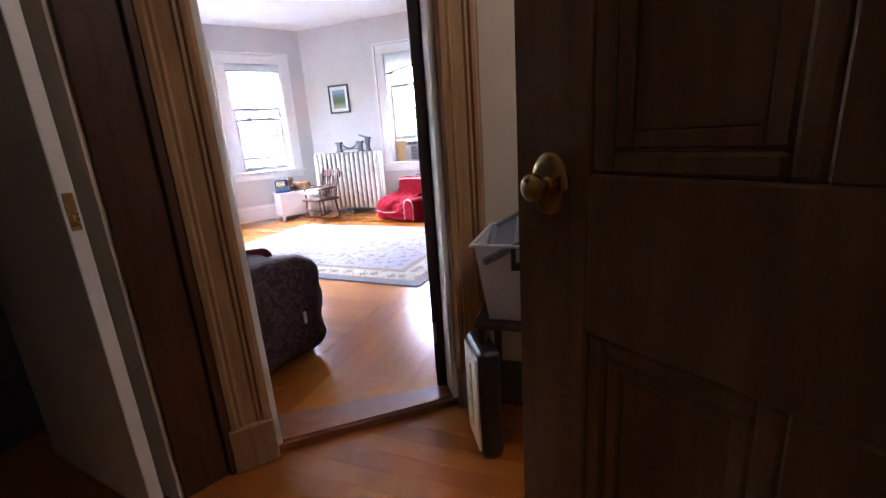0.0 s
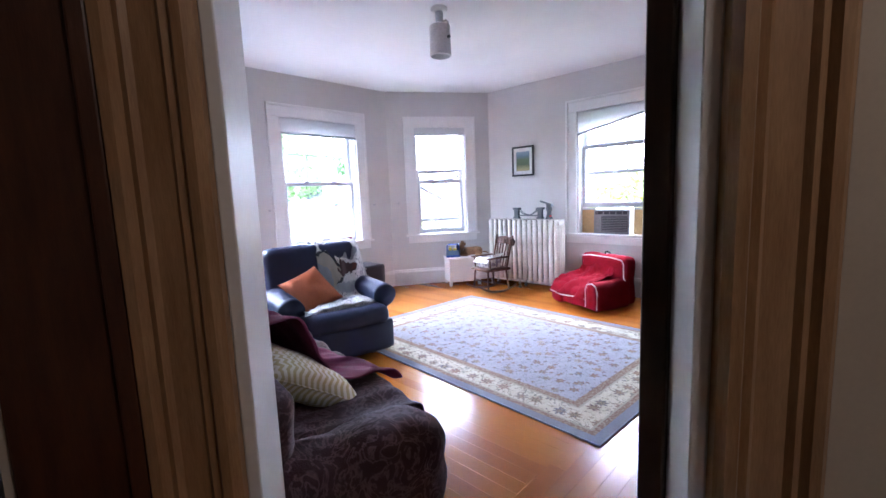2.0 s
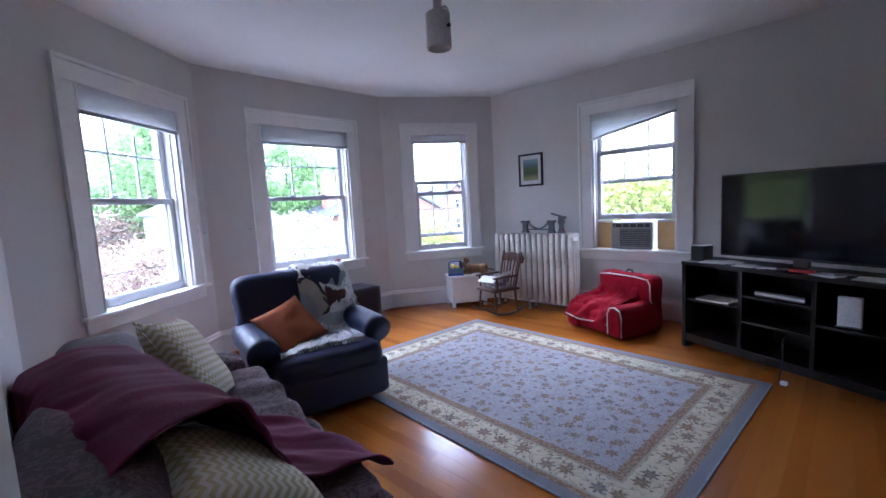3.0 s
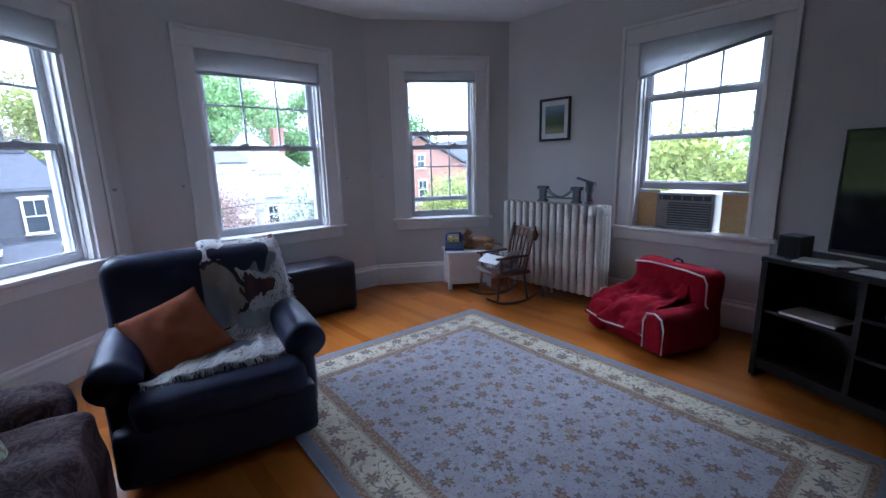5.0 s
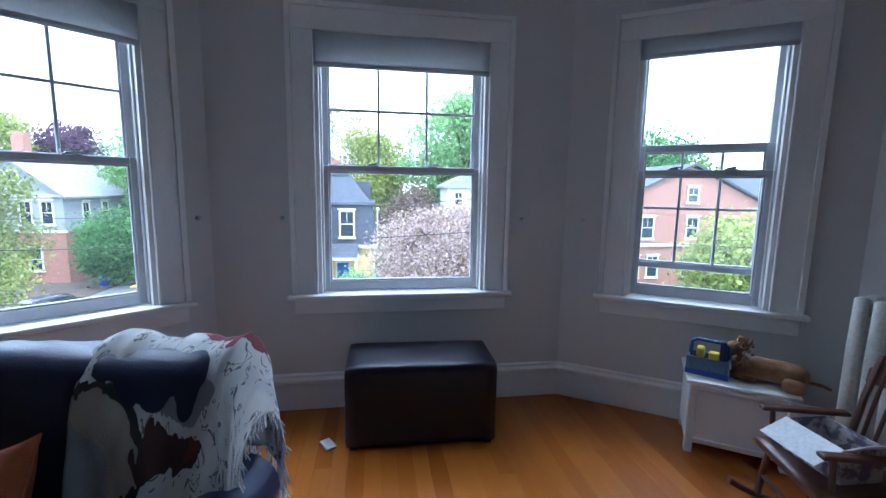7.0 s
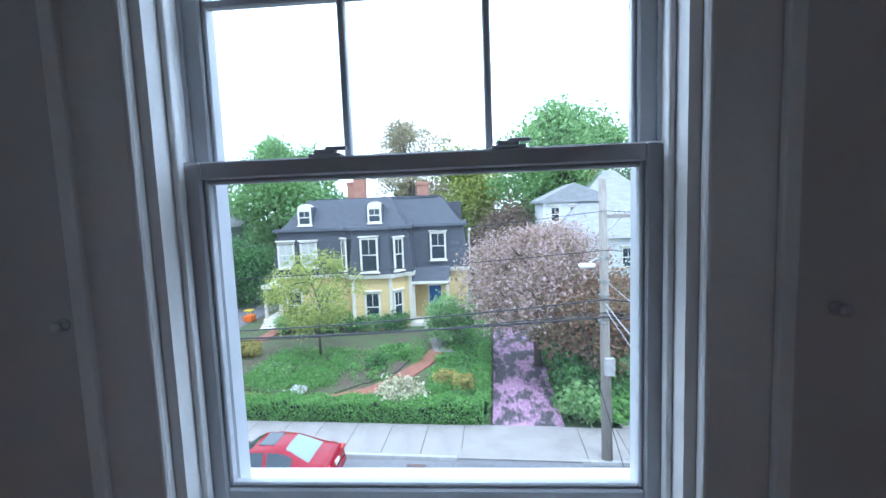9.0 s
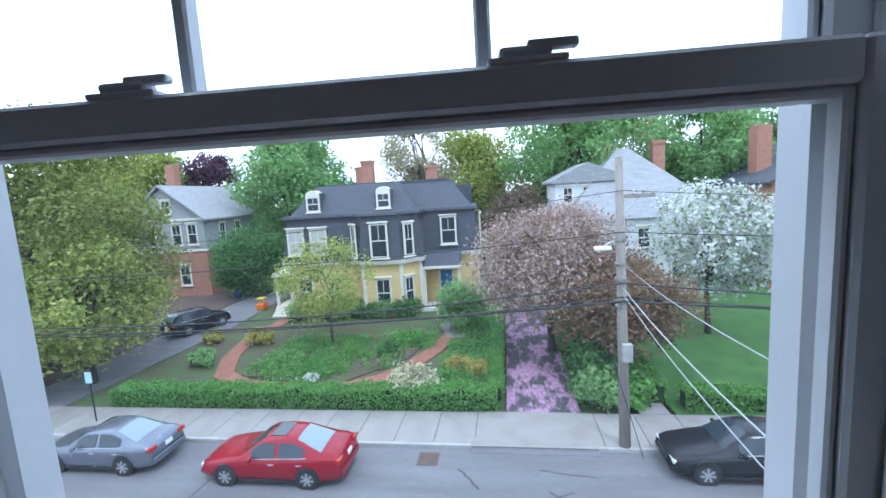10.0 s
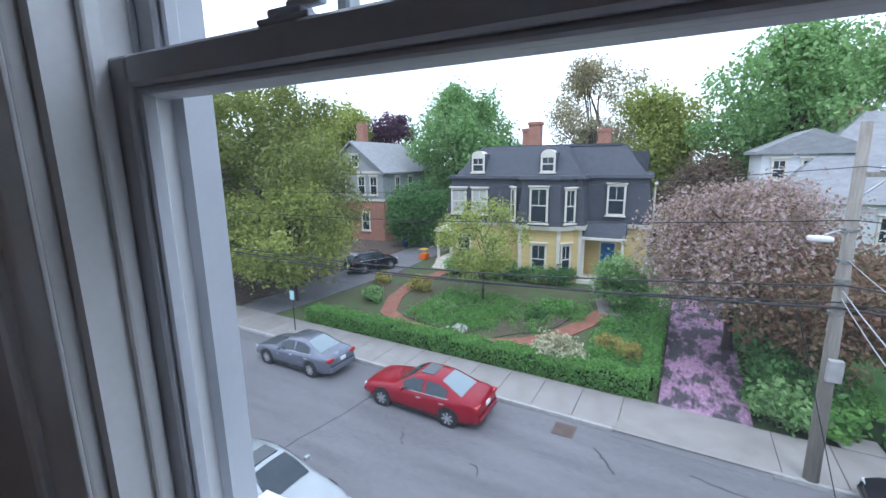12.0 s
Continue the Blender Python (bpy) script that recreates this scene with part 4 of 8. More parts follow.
# ---- sofa under a dark cover ----
SOFA = pose(-1.31, 2.73, 0, 0, 0, 171.5)
sofa = thing("sofa", SOFA, "three-seat sofa under a dark brown damask cover", "sofa")
soft_part("seat", M_SOFA, sofa, (-0.72, -0.45, 0.10, 1.04, 0.22, 0.45), r=0.07, n=26, amp=0.022, freq=5)
soft_part("backrest", M_SOFA, sofa, (-0.88, 0.10, 0.08, 1.20, 0.45, 0.80), r=0.10, n=26, amp=0.025, freq=5, seed=3)
for sx in (-1, 1):
    ax_ = 1.13 if sx > 0 else -0.825
    soft_part("arm", M_SOFA, sofa, (ax_ - 0.155, -0.40, 0.03, ax_ + 0.155, 0.33, 0.56), r=0.13, n=22, amp=0.026, freq=6, seed=sx + 5)
cov, _ = cloth_bm([(0, -0.485, 0.05), (0, -0.49, 0.30), (0, -0.46, 0.475), (0, -0.10, 0.485), (0, 0.12, 0.51)], lambda s: (-0.68, 0.98), 46, 90, 0.022, 7.0, 0.006, 2.0)
part("slipcover_front", cov, M_SOFA, sofa, smooth=True)
for x in (-0.8, 0.8):
    for y in (-0.3, 0.3):
        part("foot", boxes((x - 0.03, y - 0.03, 0, x + 0.03, y + 0.03, 0.10), bevel=0.004), M_DARK, sofa)
part("tag", boxes((-0.993, -0.20, 0.24, -0.984, -0.185, 0.30)), M_PAPER, sofa, "small white cloth tag")

throw = thing("burgundy_throw", SOFA, "burgundy knitted throw lying across the sofa", "throw blanket")
bm, _ = cloth_bm([(0.54, 0.51, 0.60), (0.52, 0.48, 0.80), (0.48, 0.30, 0.872), (0.43, 0.10, 0.845), (0.36, 0.0, 0.69), (0.26, -0.08, 0.525), (0.12, -0.22, 0.515), (-0.02, -0.42, 0.505), (-0.06, -0.505, 0.44)], lambda s: (-1.10 + 0.80 * s, 0.16 + 0.02 * s), 60, 60, 0.020, 6.0, 0.008, 7.0, (0.97, 0.25, 0))
part("knit", bm, M_BURG, throw, smooth=True)


def pillow(name, m, w, h, t, material, label, seed=0.0):
    p = thing(name, m, label, "pillow", "scatter pillows")
    part("cover", pillow_bm(w, h, t, seed=seed), material, p, smooth=True)
    bm = bmesh.new()
    for i in range(4):
        a = Vector(((-1, -1), (1, -1), (1, 1), (-1, 1))[i]).to_3d()
        b = Vector(((1, -1), (1, 1), (-1, 1), (-1, -1))[i]).to_3d()
        pts = []
        for k in range(13):
            q = a.lerp(b, k / 12)
            u, v = q.x, q.y
            pts.append((u * w / 2 * (1 - 0.10 * (1 - v * v) * abs(u) ** 3), v * h / 2 * (1 - 0.10 * (1 - u * u) * abs(v) ** 3), 0))
        tube(bm, pts, 0.004, 6)
    part("seam_piping", bm, material, p)
    return p


pillow("throw_pillow", SOFA @ pose(0.70, -0.08, 0.68, 58, 12, -24), 0.50, 0.50, 0.15, M_CHEVRON, "cream and gold chevron pillow leaning on the sofa", 1.0)
pillow("throw_pillow", SOFA @ pose(-0.28, -0.04, 0.60, 34, -6, 14), 0.50, 0.50, 0.17, M_CHEVRON, "cream and gold chevron pillow near the sofa's end", 4.0)

# ---- navy armchair ----
CHAIR = pose(-2.60, 3.85, 0, 0, 0, 79) @ Matrix.Diagonal((0.92, 1, 0.95, 1))
chair = thing("armchair", CHAIR, "navy blue recliner armchair with rolled arms", "armchair")
soft_part("base", M_NAVY, chair, (-0.42, -0.36, 0.05, 0.42, 0.36, 0.30), r=0.04, n=14, amp=0.008)
soft_part("footrest_panel", M_NAVY, chair, (-0.44, -0.45, 0.05, 0.46, -0.32, 0.33), r=0.045, n=14, amp=0.008)
soft_part("seat_cushion", M_NAVY, chair, (-0.36, -0.46, 0.28, 0.42, 0.22, 0.46), r=0.07, n=18, amp=0.014)
soft_part("backrest", M_NAVY, chair, (-0.48, -0.12, -0.02, 0.44, 0.11, 0.56), r=0.09, n=18, amp=0.014, m=pose(0, 0.23, 0.42, -9))
for sx in (-1, 1):
    ac_x = sx * (0.43 if sx > 0 else 0.39)
    arm = soft_part("arm", M_NAVY, chair, (ac_x - 0.085, -0.27, 0.06, ac_x + 0.085, 0.34, 0.48), r=0.06, n=14, amp=0.010, seed=sx)
    bm = bmesh.new()
    tube(bm, [(ac_x + sx * 0.022, -0.31, 0.495), (ac_x + sx * 0.022, -0.28, 0.505), (ac_x + sx * 0.022, 0.05, 0.515), (ac_x + sx * 0.01, 0.30, 0.515)], 0.112, 22)
    bmesh.ops.bevel(bm, geom=[e for e in bm.edges if len(e.link_faces) == 2 and e.calc_face_angle(0) > 1.2], offset=0.04, segments=5, affect="EDGES")
    part("arm_roll", bm, M_NAVY, arm, smooth=True)
for x in (-0.3, 0.3):
    for y in (-0.3, 0.3):
        part("foot", boxes((x - 0.025, y - 0.025, 0, x + 0.025, y + 0.025, 0.06), bevel=0.004), M_DARK, chair)
spread = thing("picture_throw", CHAIR, "fringed white woven throw with blue-grey and maroon picture", "throw blanket")
bm, grid = cloth_bm([(0, 0.44, 0.55), (0, 0.45, 0.80), (0, 0.435, 0.95), (0, 0.36, 1.005), (0, 0.25, 0.985), (0, 0.185, 0.90), (0, 0.135, 0.68), (0, 0.10, 0.53), (0, 0.02, 0.485), (0, -0.16, 0.495), (-0.03, -0.34, 0.49)],
                    lambda s: (0.0 - 0.30 * max(s - 0.68, 0) * 3, 0.72 + 0.05 * math.sin(s * 9) - 0.40 * max(s - 0.60, 0) * 2.6), 100, 60, 0.030, 7.5, 0.007, 3.0, over=0.435)
part("weave", bm, M_TAPESTRY, spread, smooth=True)
bm = bmesh.new()
rng_f = random.Random(4)
for row in (grid[0], grid[-1], [r[-1] for r in grid]):
    for a, b in zip(row, row[1:]):
        for f in (0.2, 0.6):
            p = a.lerp(b, f)
            d = Vector((rng_f.uniform(-0.3, 0.5), rng_f.uniform(-0.6, 0.1), rng_f.uniform(-1, -0.3))).normalized()
            tube(bm, [p, p + d * 0.02, p + d * 0.04 + Vector((rng_f.uniform(-0.006, 0.006), 0, 0))], 0.0022, 4)
part("fringe", bm, M_PAPER, spread, "knotted white fringe")
pillow("throw_pillow", CHAIR @ pose(-0.15, -0.05, 0.595, 46, 8, -6) @ pose(0, 0, 0, 0, 0, 33), 0.40, 0.40, 0.15, M_ORANGE, "rust-orange pillow on the navy armchair", 6.0)

# ---- ottoman ----
otto = thing("ottoman", pose(-3.895, 4.955, 0, 0, 0, -2), "dark brown leatherette box ottoman under the window", "ottoman")
soft_part("body", M_LEATHER, otto, (-0.205, -0.415, 0.012, 0.205, 0.415, 0.466), r=0.022, n=12, amp=0.003)
for x in (-0.17, 0.17):
    for y in (-0.37, 0.37):
        part("foot", boxes((x - 0.02, y - 0.02, 0, x + 0.02, y + 0.02, 0.016)), M_BLACK, otto)
note = thing("paper_scrap", pose(-3.78, 4.44, 0.001, 0, 0, 30), "crumpled white paper scrap on the floor", "paper")
part("sheet", boxes((-0.05, -0.03, 0, 0.05, 0.03, 0.012), bevel=0.005), M_PAPER, note)

# ---- radiator ----
rad = thing("radiator", pose(-3.145, 6.865, 0), "tall cast-iron column radiator painted silvery white", "radiator")
N_SEC, PITCH = 14, 0.0805
for i in range(N_SEC):
    bm = bmesh.new()
    x = (i + 0.5) * PITCH
    for y in (0.035, 0.10, 0.165):
        soft(bm, x - 0.036, y - 0.032, 0.10, x + 0.036, y + 0.032, 0.955 - abs(y - 0.10) * 0.12, r=0.028, n=3)
    box(bm, x - 0.034, 0.03, 0.86, x + 0.034, 0.17, 0.925, bevel=0.012)
    box(bm, x - 0.034, 0.03, 0.13, x + 0.034, 0.17, 0.20, bevel=0.012)
    part("section", bm, M_IRON, rad, smooth=True)
for i in (0, N_SEC // 2 - 1, N_SEC - 1):
    for y in (0.02, 0.17):
        x = (i + 0.5) * PITCH
        bm = bmesh.new()
        tube(bm, [(x, y, 0.13), (x, y - 0.008, 0.06), (x, y + 0.004, 0.025), (x, y - 0.012, 0.0)], 0.026, 10, 0.016)
        part("foot", bm, M_IRON, rad, smooth=True)
part("valve", rods(([(N_SEC * PITCH, 0.10, 0.165), (N_SEC * PITCH + 0.07, 0.10, 0.165)], 0.018), ([(N_SEC * PITCH + 0.07, 0.10, 0.0), (N_SEC * PITCH + 0.07, 0.10, 0.20)], 0.022)), M_IRON, rad)
part("vent_plug", rods(([(N_SEC * PITCH - 0.01, 0.02, 0.90), (N_SEC * PITCH + 0.01, 0.02, 0.90)], 0.028)), M_IRON, rad)

bridge = thing("toy_bridge", pose(-2.70, 6.955, 0.955), "grey plastic toy suspension bridge on the radiator", "toy")
for x in (0.0, 0.37):
    bm = bmesh.new()
    box(bm, x - 0.045, -0.03, 0, x + 0.045, 0.03, 0.02, bevel=0.003)
    box(bm, x - 0.032, -0.022, 0.02, x + 0.032, 0.022, 0.12, bevel=0.004)
    box(bm, x - 0.05, -0.032, 0.12, x + 0.05, 0.032, 0.15, bevel=0.004)
    part("tower", bm, M_GREYPLASTIC, bridge)
for y in (-0.022, 0.022):
    part("cable", rods(([(0.04 + 0.29 * k / 10, y, 0.05 + 0.075 * (k / 5 - 1) ** 2) for k in range(11)], 0.006)), M_GREYPLASTIC, bridge)
part("deck", boxes((0.03, -0.03, 0.035, 0.34, 0.03, 0.048), bevel=0.003), M_GREYPLASTIC, bridge)
crane = thing("toy_crane", pose(-2.20, 6.955, 0.955), "grey toy crane with a raised arm on the radiator", "toy")
bm = bmesh.new()
lathe(bm, [(0.05, 0), (0.05, 0.012), (0.035, 0.03), (0.028, 0.09), (0.042, 0.12), (0.042, 0.15), (0.02, 0.19), (0.01, 0.2)], 14)
part("base", bm, M_GREYPLASTIC, crane, smooth=True)
part("arm", boxes((-0.14, -0.012, 0, 0.02, 0.012, 0.02), bevel=0.003), M_GREYPLASTIC, crane).matrix_basis = pose(0, 0, 0.185, 0, 16)
part("head", boxes((-0.03, -0.03, 0.16, 0.05, 0.03, 0.20), bevel=0.008), M_GREYPLASTIC, crane)
part("red_button", boxes((0.03, -0.045, 0.03, 0.055, -0.03, 0.05), bevel=0.003), mat("red_toy_plastic", (0.5, 0.02, 0.02), 0.4), crane)

# ---- white chest, toolbox, lion ----
CHEST = wall_frame(BC, CN)[0] @ pose(1.00, -0.21, 0)
chest = thing("toy_chest", CHEST, "small white painted wooden toy chest", "chest")
part("body", boxes((-0.235, -0.165, 0.06, 0.235, 0.165, 0.39), bevel=0.004), M_TRIM, chest)
part("lid", boxes((-0.25, -0.18, 0.392, 0.25, 0.18, 0.412), bevel=0.005), M_TRIM, chest)
part("front_frame", frame_bm(-0.235, 0.235, 0.06, 0.39, -0.175, -0.164, 0.035, 0.03, 0.03), M_TRIM, chest)
for x in (-0.215, 0.215):
    for y in (-0.15, 0.145):
        part("leg", boxes((x - 0.02, y - 0.02, 0, x + 0.02, y + 0.02, 0.06), bevel=0.003), M_TRIM, chest)
tool = thing("toy_toolbox", CHEST @ pose(-0.14, -0.03, 0.413, 0, 0, -12), "blue and grey toy toolbox with yellow tools", "toy")
M_BLUE = mat("blue_toy_plastic", (0.02, 0.06, 0.30), 0.4)
M_YEL = mat("yellow_toy_plastic", (0.65, 0.50, 0.03), 0.4)
part("tray", frame_bm(-0.10, 0.10, -0.06, 0.06, -0.10, 0.0, 0.012, 0.012, 0.012), surface("slate_toy_plastic", (0.10, 0.15, 0.22), (0.13, 0.18, 0.26), 8, 0.45), tool).matrix_basis = pose(0, 0, 0, -90)
part("floor_plate", boxes((-0.09, -0.05, 0.0, 0.09, 0.05, 0.008)), M_BLUE, tool)
part("base_band", frame_bm(-0.103, 0.103, -0.063, 0.063, -0.03, 0.0, 0.004, 0.004, 0.004, 0.001), M_BLUE, tool).matrix_basis = pose(0, 0, 0, -90)
part("handle", rods(([(-0.09, 0, 0.08), (-0.085, 0, 0.17), (-0.06, 0, 0.185), (0.06, 0, 0.185), (0.085, 0, 0.17), (0.09, 0, 0.08)], 0.010)), M_BLUE, tool)
part("tool", boxes((-0.06, -0.03, 0.09, -0.02, 0.03, 0.145), bevel=0.01), M_YEL, tool, "yellow toy tool")
part("tool", boxes((0.0, -0.02, 0.08, 0.05, 0.03, 0.125), bevel=0.008), M_YEL, tool, "yellow toy tool")
part("tool", boxes((0.05, -0.03, 0.08, 0.08, 0.02, 0.20), bevel=0.008), mat("dark_blue_toy", (0.01, 0.015, 0.07), 0.4), tool, "dark blue toy tool")
lion = thing("plush_lion", CHEST @ pose(0.08, -0.02, 0.413, 0, 0, -20), "brown plush lion with a shaggy mane", "stuffed toy")
bm = bmesh.new()
soft(bm, -0.04, -0.05, 0.01, 0.22, 0.06, 0.13, r=0.05, n=8, amp=0.008, freq=18)
for y in (-0.05, 0.05):
    soft(bm, -0.12, y - 0.022, 0.0, 0.02, y + 0.022, 0.045, r=0.02, n=4, amp=0.003)
    soft(bm, 0.12, y * 1.2 - 0.03, 0.0, 0.22, y * 1.2 + 0.03, 0.075, r=0.028, n=4, amp=0.004)
soft(bm, -0.15, -0.05, 0.09, -0.05, 0.05, 0.19, r=0.045, n=8, amp=0.004)
soft(bm, -0.17, -0.025, 0.10, -0.12, 0.025, 0.145, r=0.02, n=4)
rl = random.Random(8)
for k in range(90):
    a, b = rl.uniform(0, 6.28), rl.uniform(0.25, 1.0)
    p = Vector((-0.07 + rl.uniform(-0.03, 0.04), math.cos(a) * 0.062, 0.13 + math.sin(a) * 0.062))
    d = Vector((rl.uniform(-0.1, 0.6), math.cos(a), math.sin(a))).normalized()
    tube(bm, [p, p + d * 0.015, p + d * 0.034], 0.009, 5, 0.002)
tube(bm, [(0.21, 0.0, 0.06), (0.27, 0.03, 0.05), (0.30, 0.06, 0.03)], 0.009, 6)
lion_mesh = part("lion", bm, surface("tan_plush", (0.19, 0.095, 0.04), (0.30, 0.17, 0.08), 14, 0.95, 160, 0.6), lion, smooth=True)

# ---- child's rocking chair with a carton ----
ROCK = pose(-2.85, 6.525, 0, 0, 0, -17)
rock = thing("rocking_chair", ROCK, "child's reddish-brown wooden rocking chair", "rocking chair")
for sx in (-1, 1):
    pts = [(sx * 0.17, 0.29 - 0.58 * k / 12, 0.012 + 0.075 * abs(k / 6 - 0.9) ** 2.2) for k in range(13)]
    part("rocker", rods((pts, 0.014)), M_CHAIRWOOD, rock)
    for y, dy in ((-0.15, -0.02), (0.14, 0.03)):
        bm = bmesh.new()
        tube(bm, [(sx * 0.17, y + dy, 0.03), (sx * 0.165, y + dy * 0.6, 0.12), (sx * 0.15, y, 0.30)], 0.013, 8)
        part("leg", bm, M_CHAIRWOOD, rock)
    part("arm_post", rods(([(sx * 0.175, -0.13, 0.31), (sx * 0.18, -0.14, 0.46)], 0.011)), M_CHAIRWOOD, rock)
    part("arm", boxes((sx * 0.18 - 0.022, -0.19, 0.455, sx * 0.18 + 0.022, 0.16, 0.475), bevel=0.008), M_CHAIRWOOD, rock)
    part("back_post", rods(([(sx * 0.155, 0.15, 0.31), (sx * 0.165, 0.20, 0.55), (sx * 0.17, 0.25, 0.74)], 0.014)), M_CHAIRWOOD, rock)
part("front_stretcher", rods(([(-0.165, -0.16, 0.15), (0.165, -0.16, 0.15)], 0.010)), M_CHAIRWOOD, rock)
soft_part("seat", M_CHAIRWOOD, rock, (-0.20, -0.20, 0.285, 0.20, 0.19, 0.325), r=0.018, n=10, amp=0.002)
for k in range(-2, 3):
    part("spindle", rods(([(k * 0.055, 0.155, 0.32), (k * 0.06, 0.20, 0.52), (k * 0.066, 0.245, 0.70)], 0.008)), M_CHAIRWOOD, rock)
bm = bmesh.new()
extrude_outline(bm, [(-0.20, 0.66), (-0.21, 0.72), (-0.16, 0.765), (0.0, 0.785), (0.16, 0.765), (0.21, 0.72), (0.20, 0.66), (0.0, 0.685)], -0.012, 0.012)
part("crest_rail", bm, M_CHAIRWOOD, rock).matrix_basis = pose(0, 0.05, -0.03, -16)
parcel = thing("open_carton", ROCK @ pose(0.0, -0.02, 0.327, 0, 0, 14), "small open cardboard carton with white flaps", "carton")
M_PRINT = surface("printed_carton", (0.50, 0.47, 0.46), (0.16, 0.13, 0.18), 22, 0.7, lo=0.45, hi=0.55)
part("box_wall", frame_bm(-0.12, 0.12, -0.09, 0.09, -0.14, 0.0, 0.004, 0.004, 0.004, 0.001), M_PRINT, parcel).matrix_basis = pose(0, 0, 0, -90)
part("box_floor", boxes((-0.115, -0.085, 0, 0.115, 0.085, 0.004)), M_PRINT, parcel)
part("flap", boxes((-0.12, -0.13, -0.002, 0.12, 0, 0.002)), M_PAPER, parcel, "white folded-back flap").matrix_basis = pose(0, -0.09, 0.142, 26)
part("flap", boxes((0, -0.09, -0.002, 0.09, 0.09, 0.002)), M_PAPER, parcel, "white folded-back flap").matrix_basis = pose(0.12, 0, 0.142, 0, -40)

# ---- red child's armchair with white piping ----
RED = pose(-1.43, 6.70, 0, 0, 0, -21) @ Matrix.Diagonal((0.80, 0.92, 0.93, 1))
kid = thing("kids_armchair", RED, "slumped red canvas child's armchair with white piping", "armchair")
soft_part("seat", M_REDCANVAS, kid, (-0.40, -0.38, 0.01, 0.40, 0.14, 0.25), r=0.07, n=18, amp=0.020, freq=7)
soft_part("backrest", M_REDCANVAS, kid, (-0.42, 0.06, 0.02, 0.42, 0.27, 0.60), r=0.06, n=18, amp=0.014, freq=5)
soft_part("arm", M_REDCANVAS, kid, (0.24, -0.40, 0.01, 0.46, 0.16, 0.34), r=0.07, n=14, amp=0.014, freq=6)
soft_part("arm", M_REDCANVAS, kid, (-0.48, -0.42, 0.0, -0.22, 0.16, 0.27), r=0.09, n=14, amp=0.022, freq=6, seed=2)
bm, _ = cloth_bm([(0, 0.08, 0.50), (0, 0.02, 0.38), (0, -0.08, 0.345), (0, -0.24, 0.32), (0, -0.36, 0.25), (0, -0.44, 0.13)], lambda s: (-0.38 - 0.10 * s, 0.24), 40, 50, 0.045, 6.0, 0.008, 9.0)
part("loose_cover", bm, M_REDCANVAS, kid, smooth=True)
part("piping", rods(([(-0.40, 0.055, 0.56), (-0.2, 0.05, 0.585), (0.2, 0.05, 0.585), (0.38, 0.05, 0.57), (0.415, 0.05, 0.52), (0.42, 0.05, 0.36), (0.44, 0.10, 0.28)], 0.007),
                    ([(0.25, -0.405, 0.05), (0.25, -0.408, 0.26), (0.28, -0.405, 0.325), (0.36, -0.40, 0.34), (0.43, -0.40, 0.31), (0.455, -0.40, 0.24), (0.45, -0.40, 0.05)], 0.007),
                    ([(-0.46, -0.42, 0.15), (-0.2, -0.44, 0.13), (0.1, -0.425, 0.15), (0.25, -0.41, 0.14)], 0.007)), M_PIPING, kid, "white cord piping")
part("carry_handle", rods(([(-0.05, 0.17, 0.59), (-0.04, 0.17, 0.625), (0.0, 0.17, 0.635), (0.04, 0.17, 0.625), (0.05, 0.17, 0.59)], 0.010)), M_BLACK, kid)

# ---- television and its stand ----
STAND = pose(-0.105, 6.145, 0, 0, 0, -25.2)
stand = thing("tv_stand", STAND, "espresso wood television stand with open cubbies", "tv stand")
W2, DP = 0.73, 0.40
part("top", boxes((-W2 - 0.015, -0.015, 0.735, W2 + 0.015, DP, 0.765), bevel=0.004), M_ESPRESSO, stand)
for sx in (-1, 1):
    part("side", boxes((sx * W2 - 0.02, 0, 0, sx * W2 + 0.02, DP, 0.735), bevel=0.003, seg=1), M_ESPRESSO, stand)
for x in (-0.245, 0.245):
    part("divider", boxes((x - 0.014, 0.01, 0.12, x + 0.014, DP - 0.01, 0.735)), M_ESPRESSO, stand)
part("bottom_shelf", boxes((-W2 + 0.02, 0.005, 0.10, W2 - 0.02, DP - 0.01, 0.122)), M_ESPRESSO, stand)
part("back_panel", boxes((-W2 + 0.02, DP - 0.012, 0.12, W2 - 0.02, DP - 0.004, 0.735)), M_ESPRESSO, stand)
part("apron", boxes((-W2 + 0.02, 0.008, 0.055, W2 - 0.02, 0.028, 0.10), bevel=0.002), M_ESPRESSO, stand)
for x0, x1, zs in ((-W2 + 0.02, -0.259, (0.42,)), (-0.231, 0.231, (0.33, 0.53)), (0.259, W2 - 0.02, (0.42,))):
    for z in zs:
        part("shelf", boxes((x0, 0.012, z, x1, DP - 0.012, z + 0.018)), M_ESPRESSO, stand)
tv = thing("television", STAND @ pose(0.06, 0.20, 0.766, 0, 0, 4), "large flat black television on the stand", "television")
part("bezel", frame_bm(-0.565, 0.565, 0.06, 0.715, -0.02, 0.02, 0.012, 0.012, 0.018), M_BLACK, tv)
part("screen", boxes((-0.553, -0.014, 0.078, 0.553, 0.018, 0.703)), M_TVSCREEN, tv)
part("rear_housing", boxes((-0.40, 0.018, 0.12, 0.40, 0.06, 0.55), bevel=0.015), M_BLACK, tv)
part("neck", boxes((-0.05, -0.005, 0.012, 0.05, 0.025, 0.10), bevel=0.004), M_BLACK, tv)
part("foot", boxes((-0.24, -0.11, 0, 0.24, 0.10, 0.014), bevel=0.005), M_BLACK, tv)
spk = thing("speaker", STAND @ pose(-0.66, 0.13, 0.766), "small black box speaker on the stand", "speaker")
part("cabinet", boxes((-0.06, -0.06, 0, 0.06, 0.06, 0.13), bevel=0.006), M_BLACK, spk)
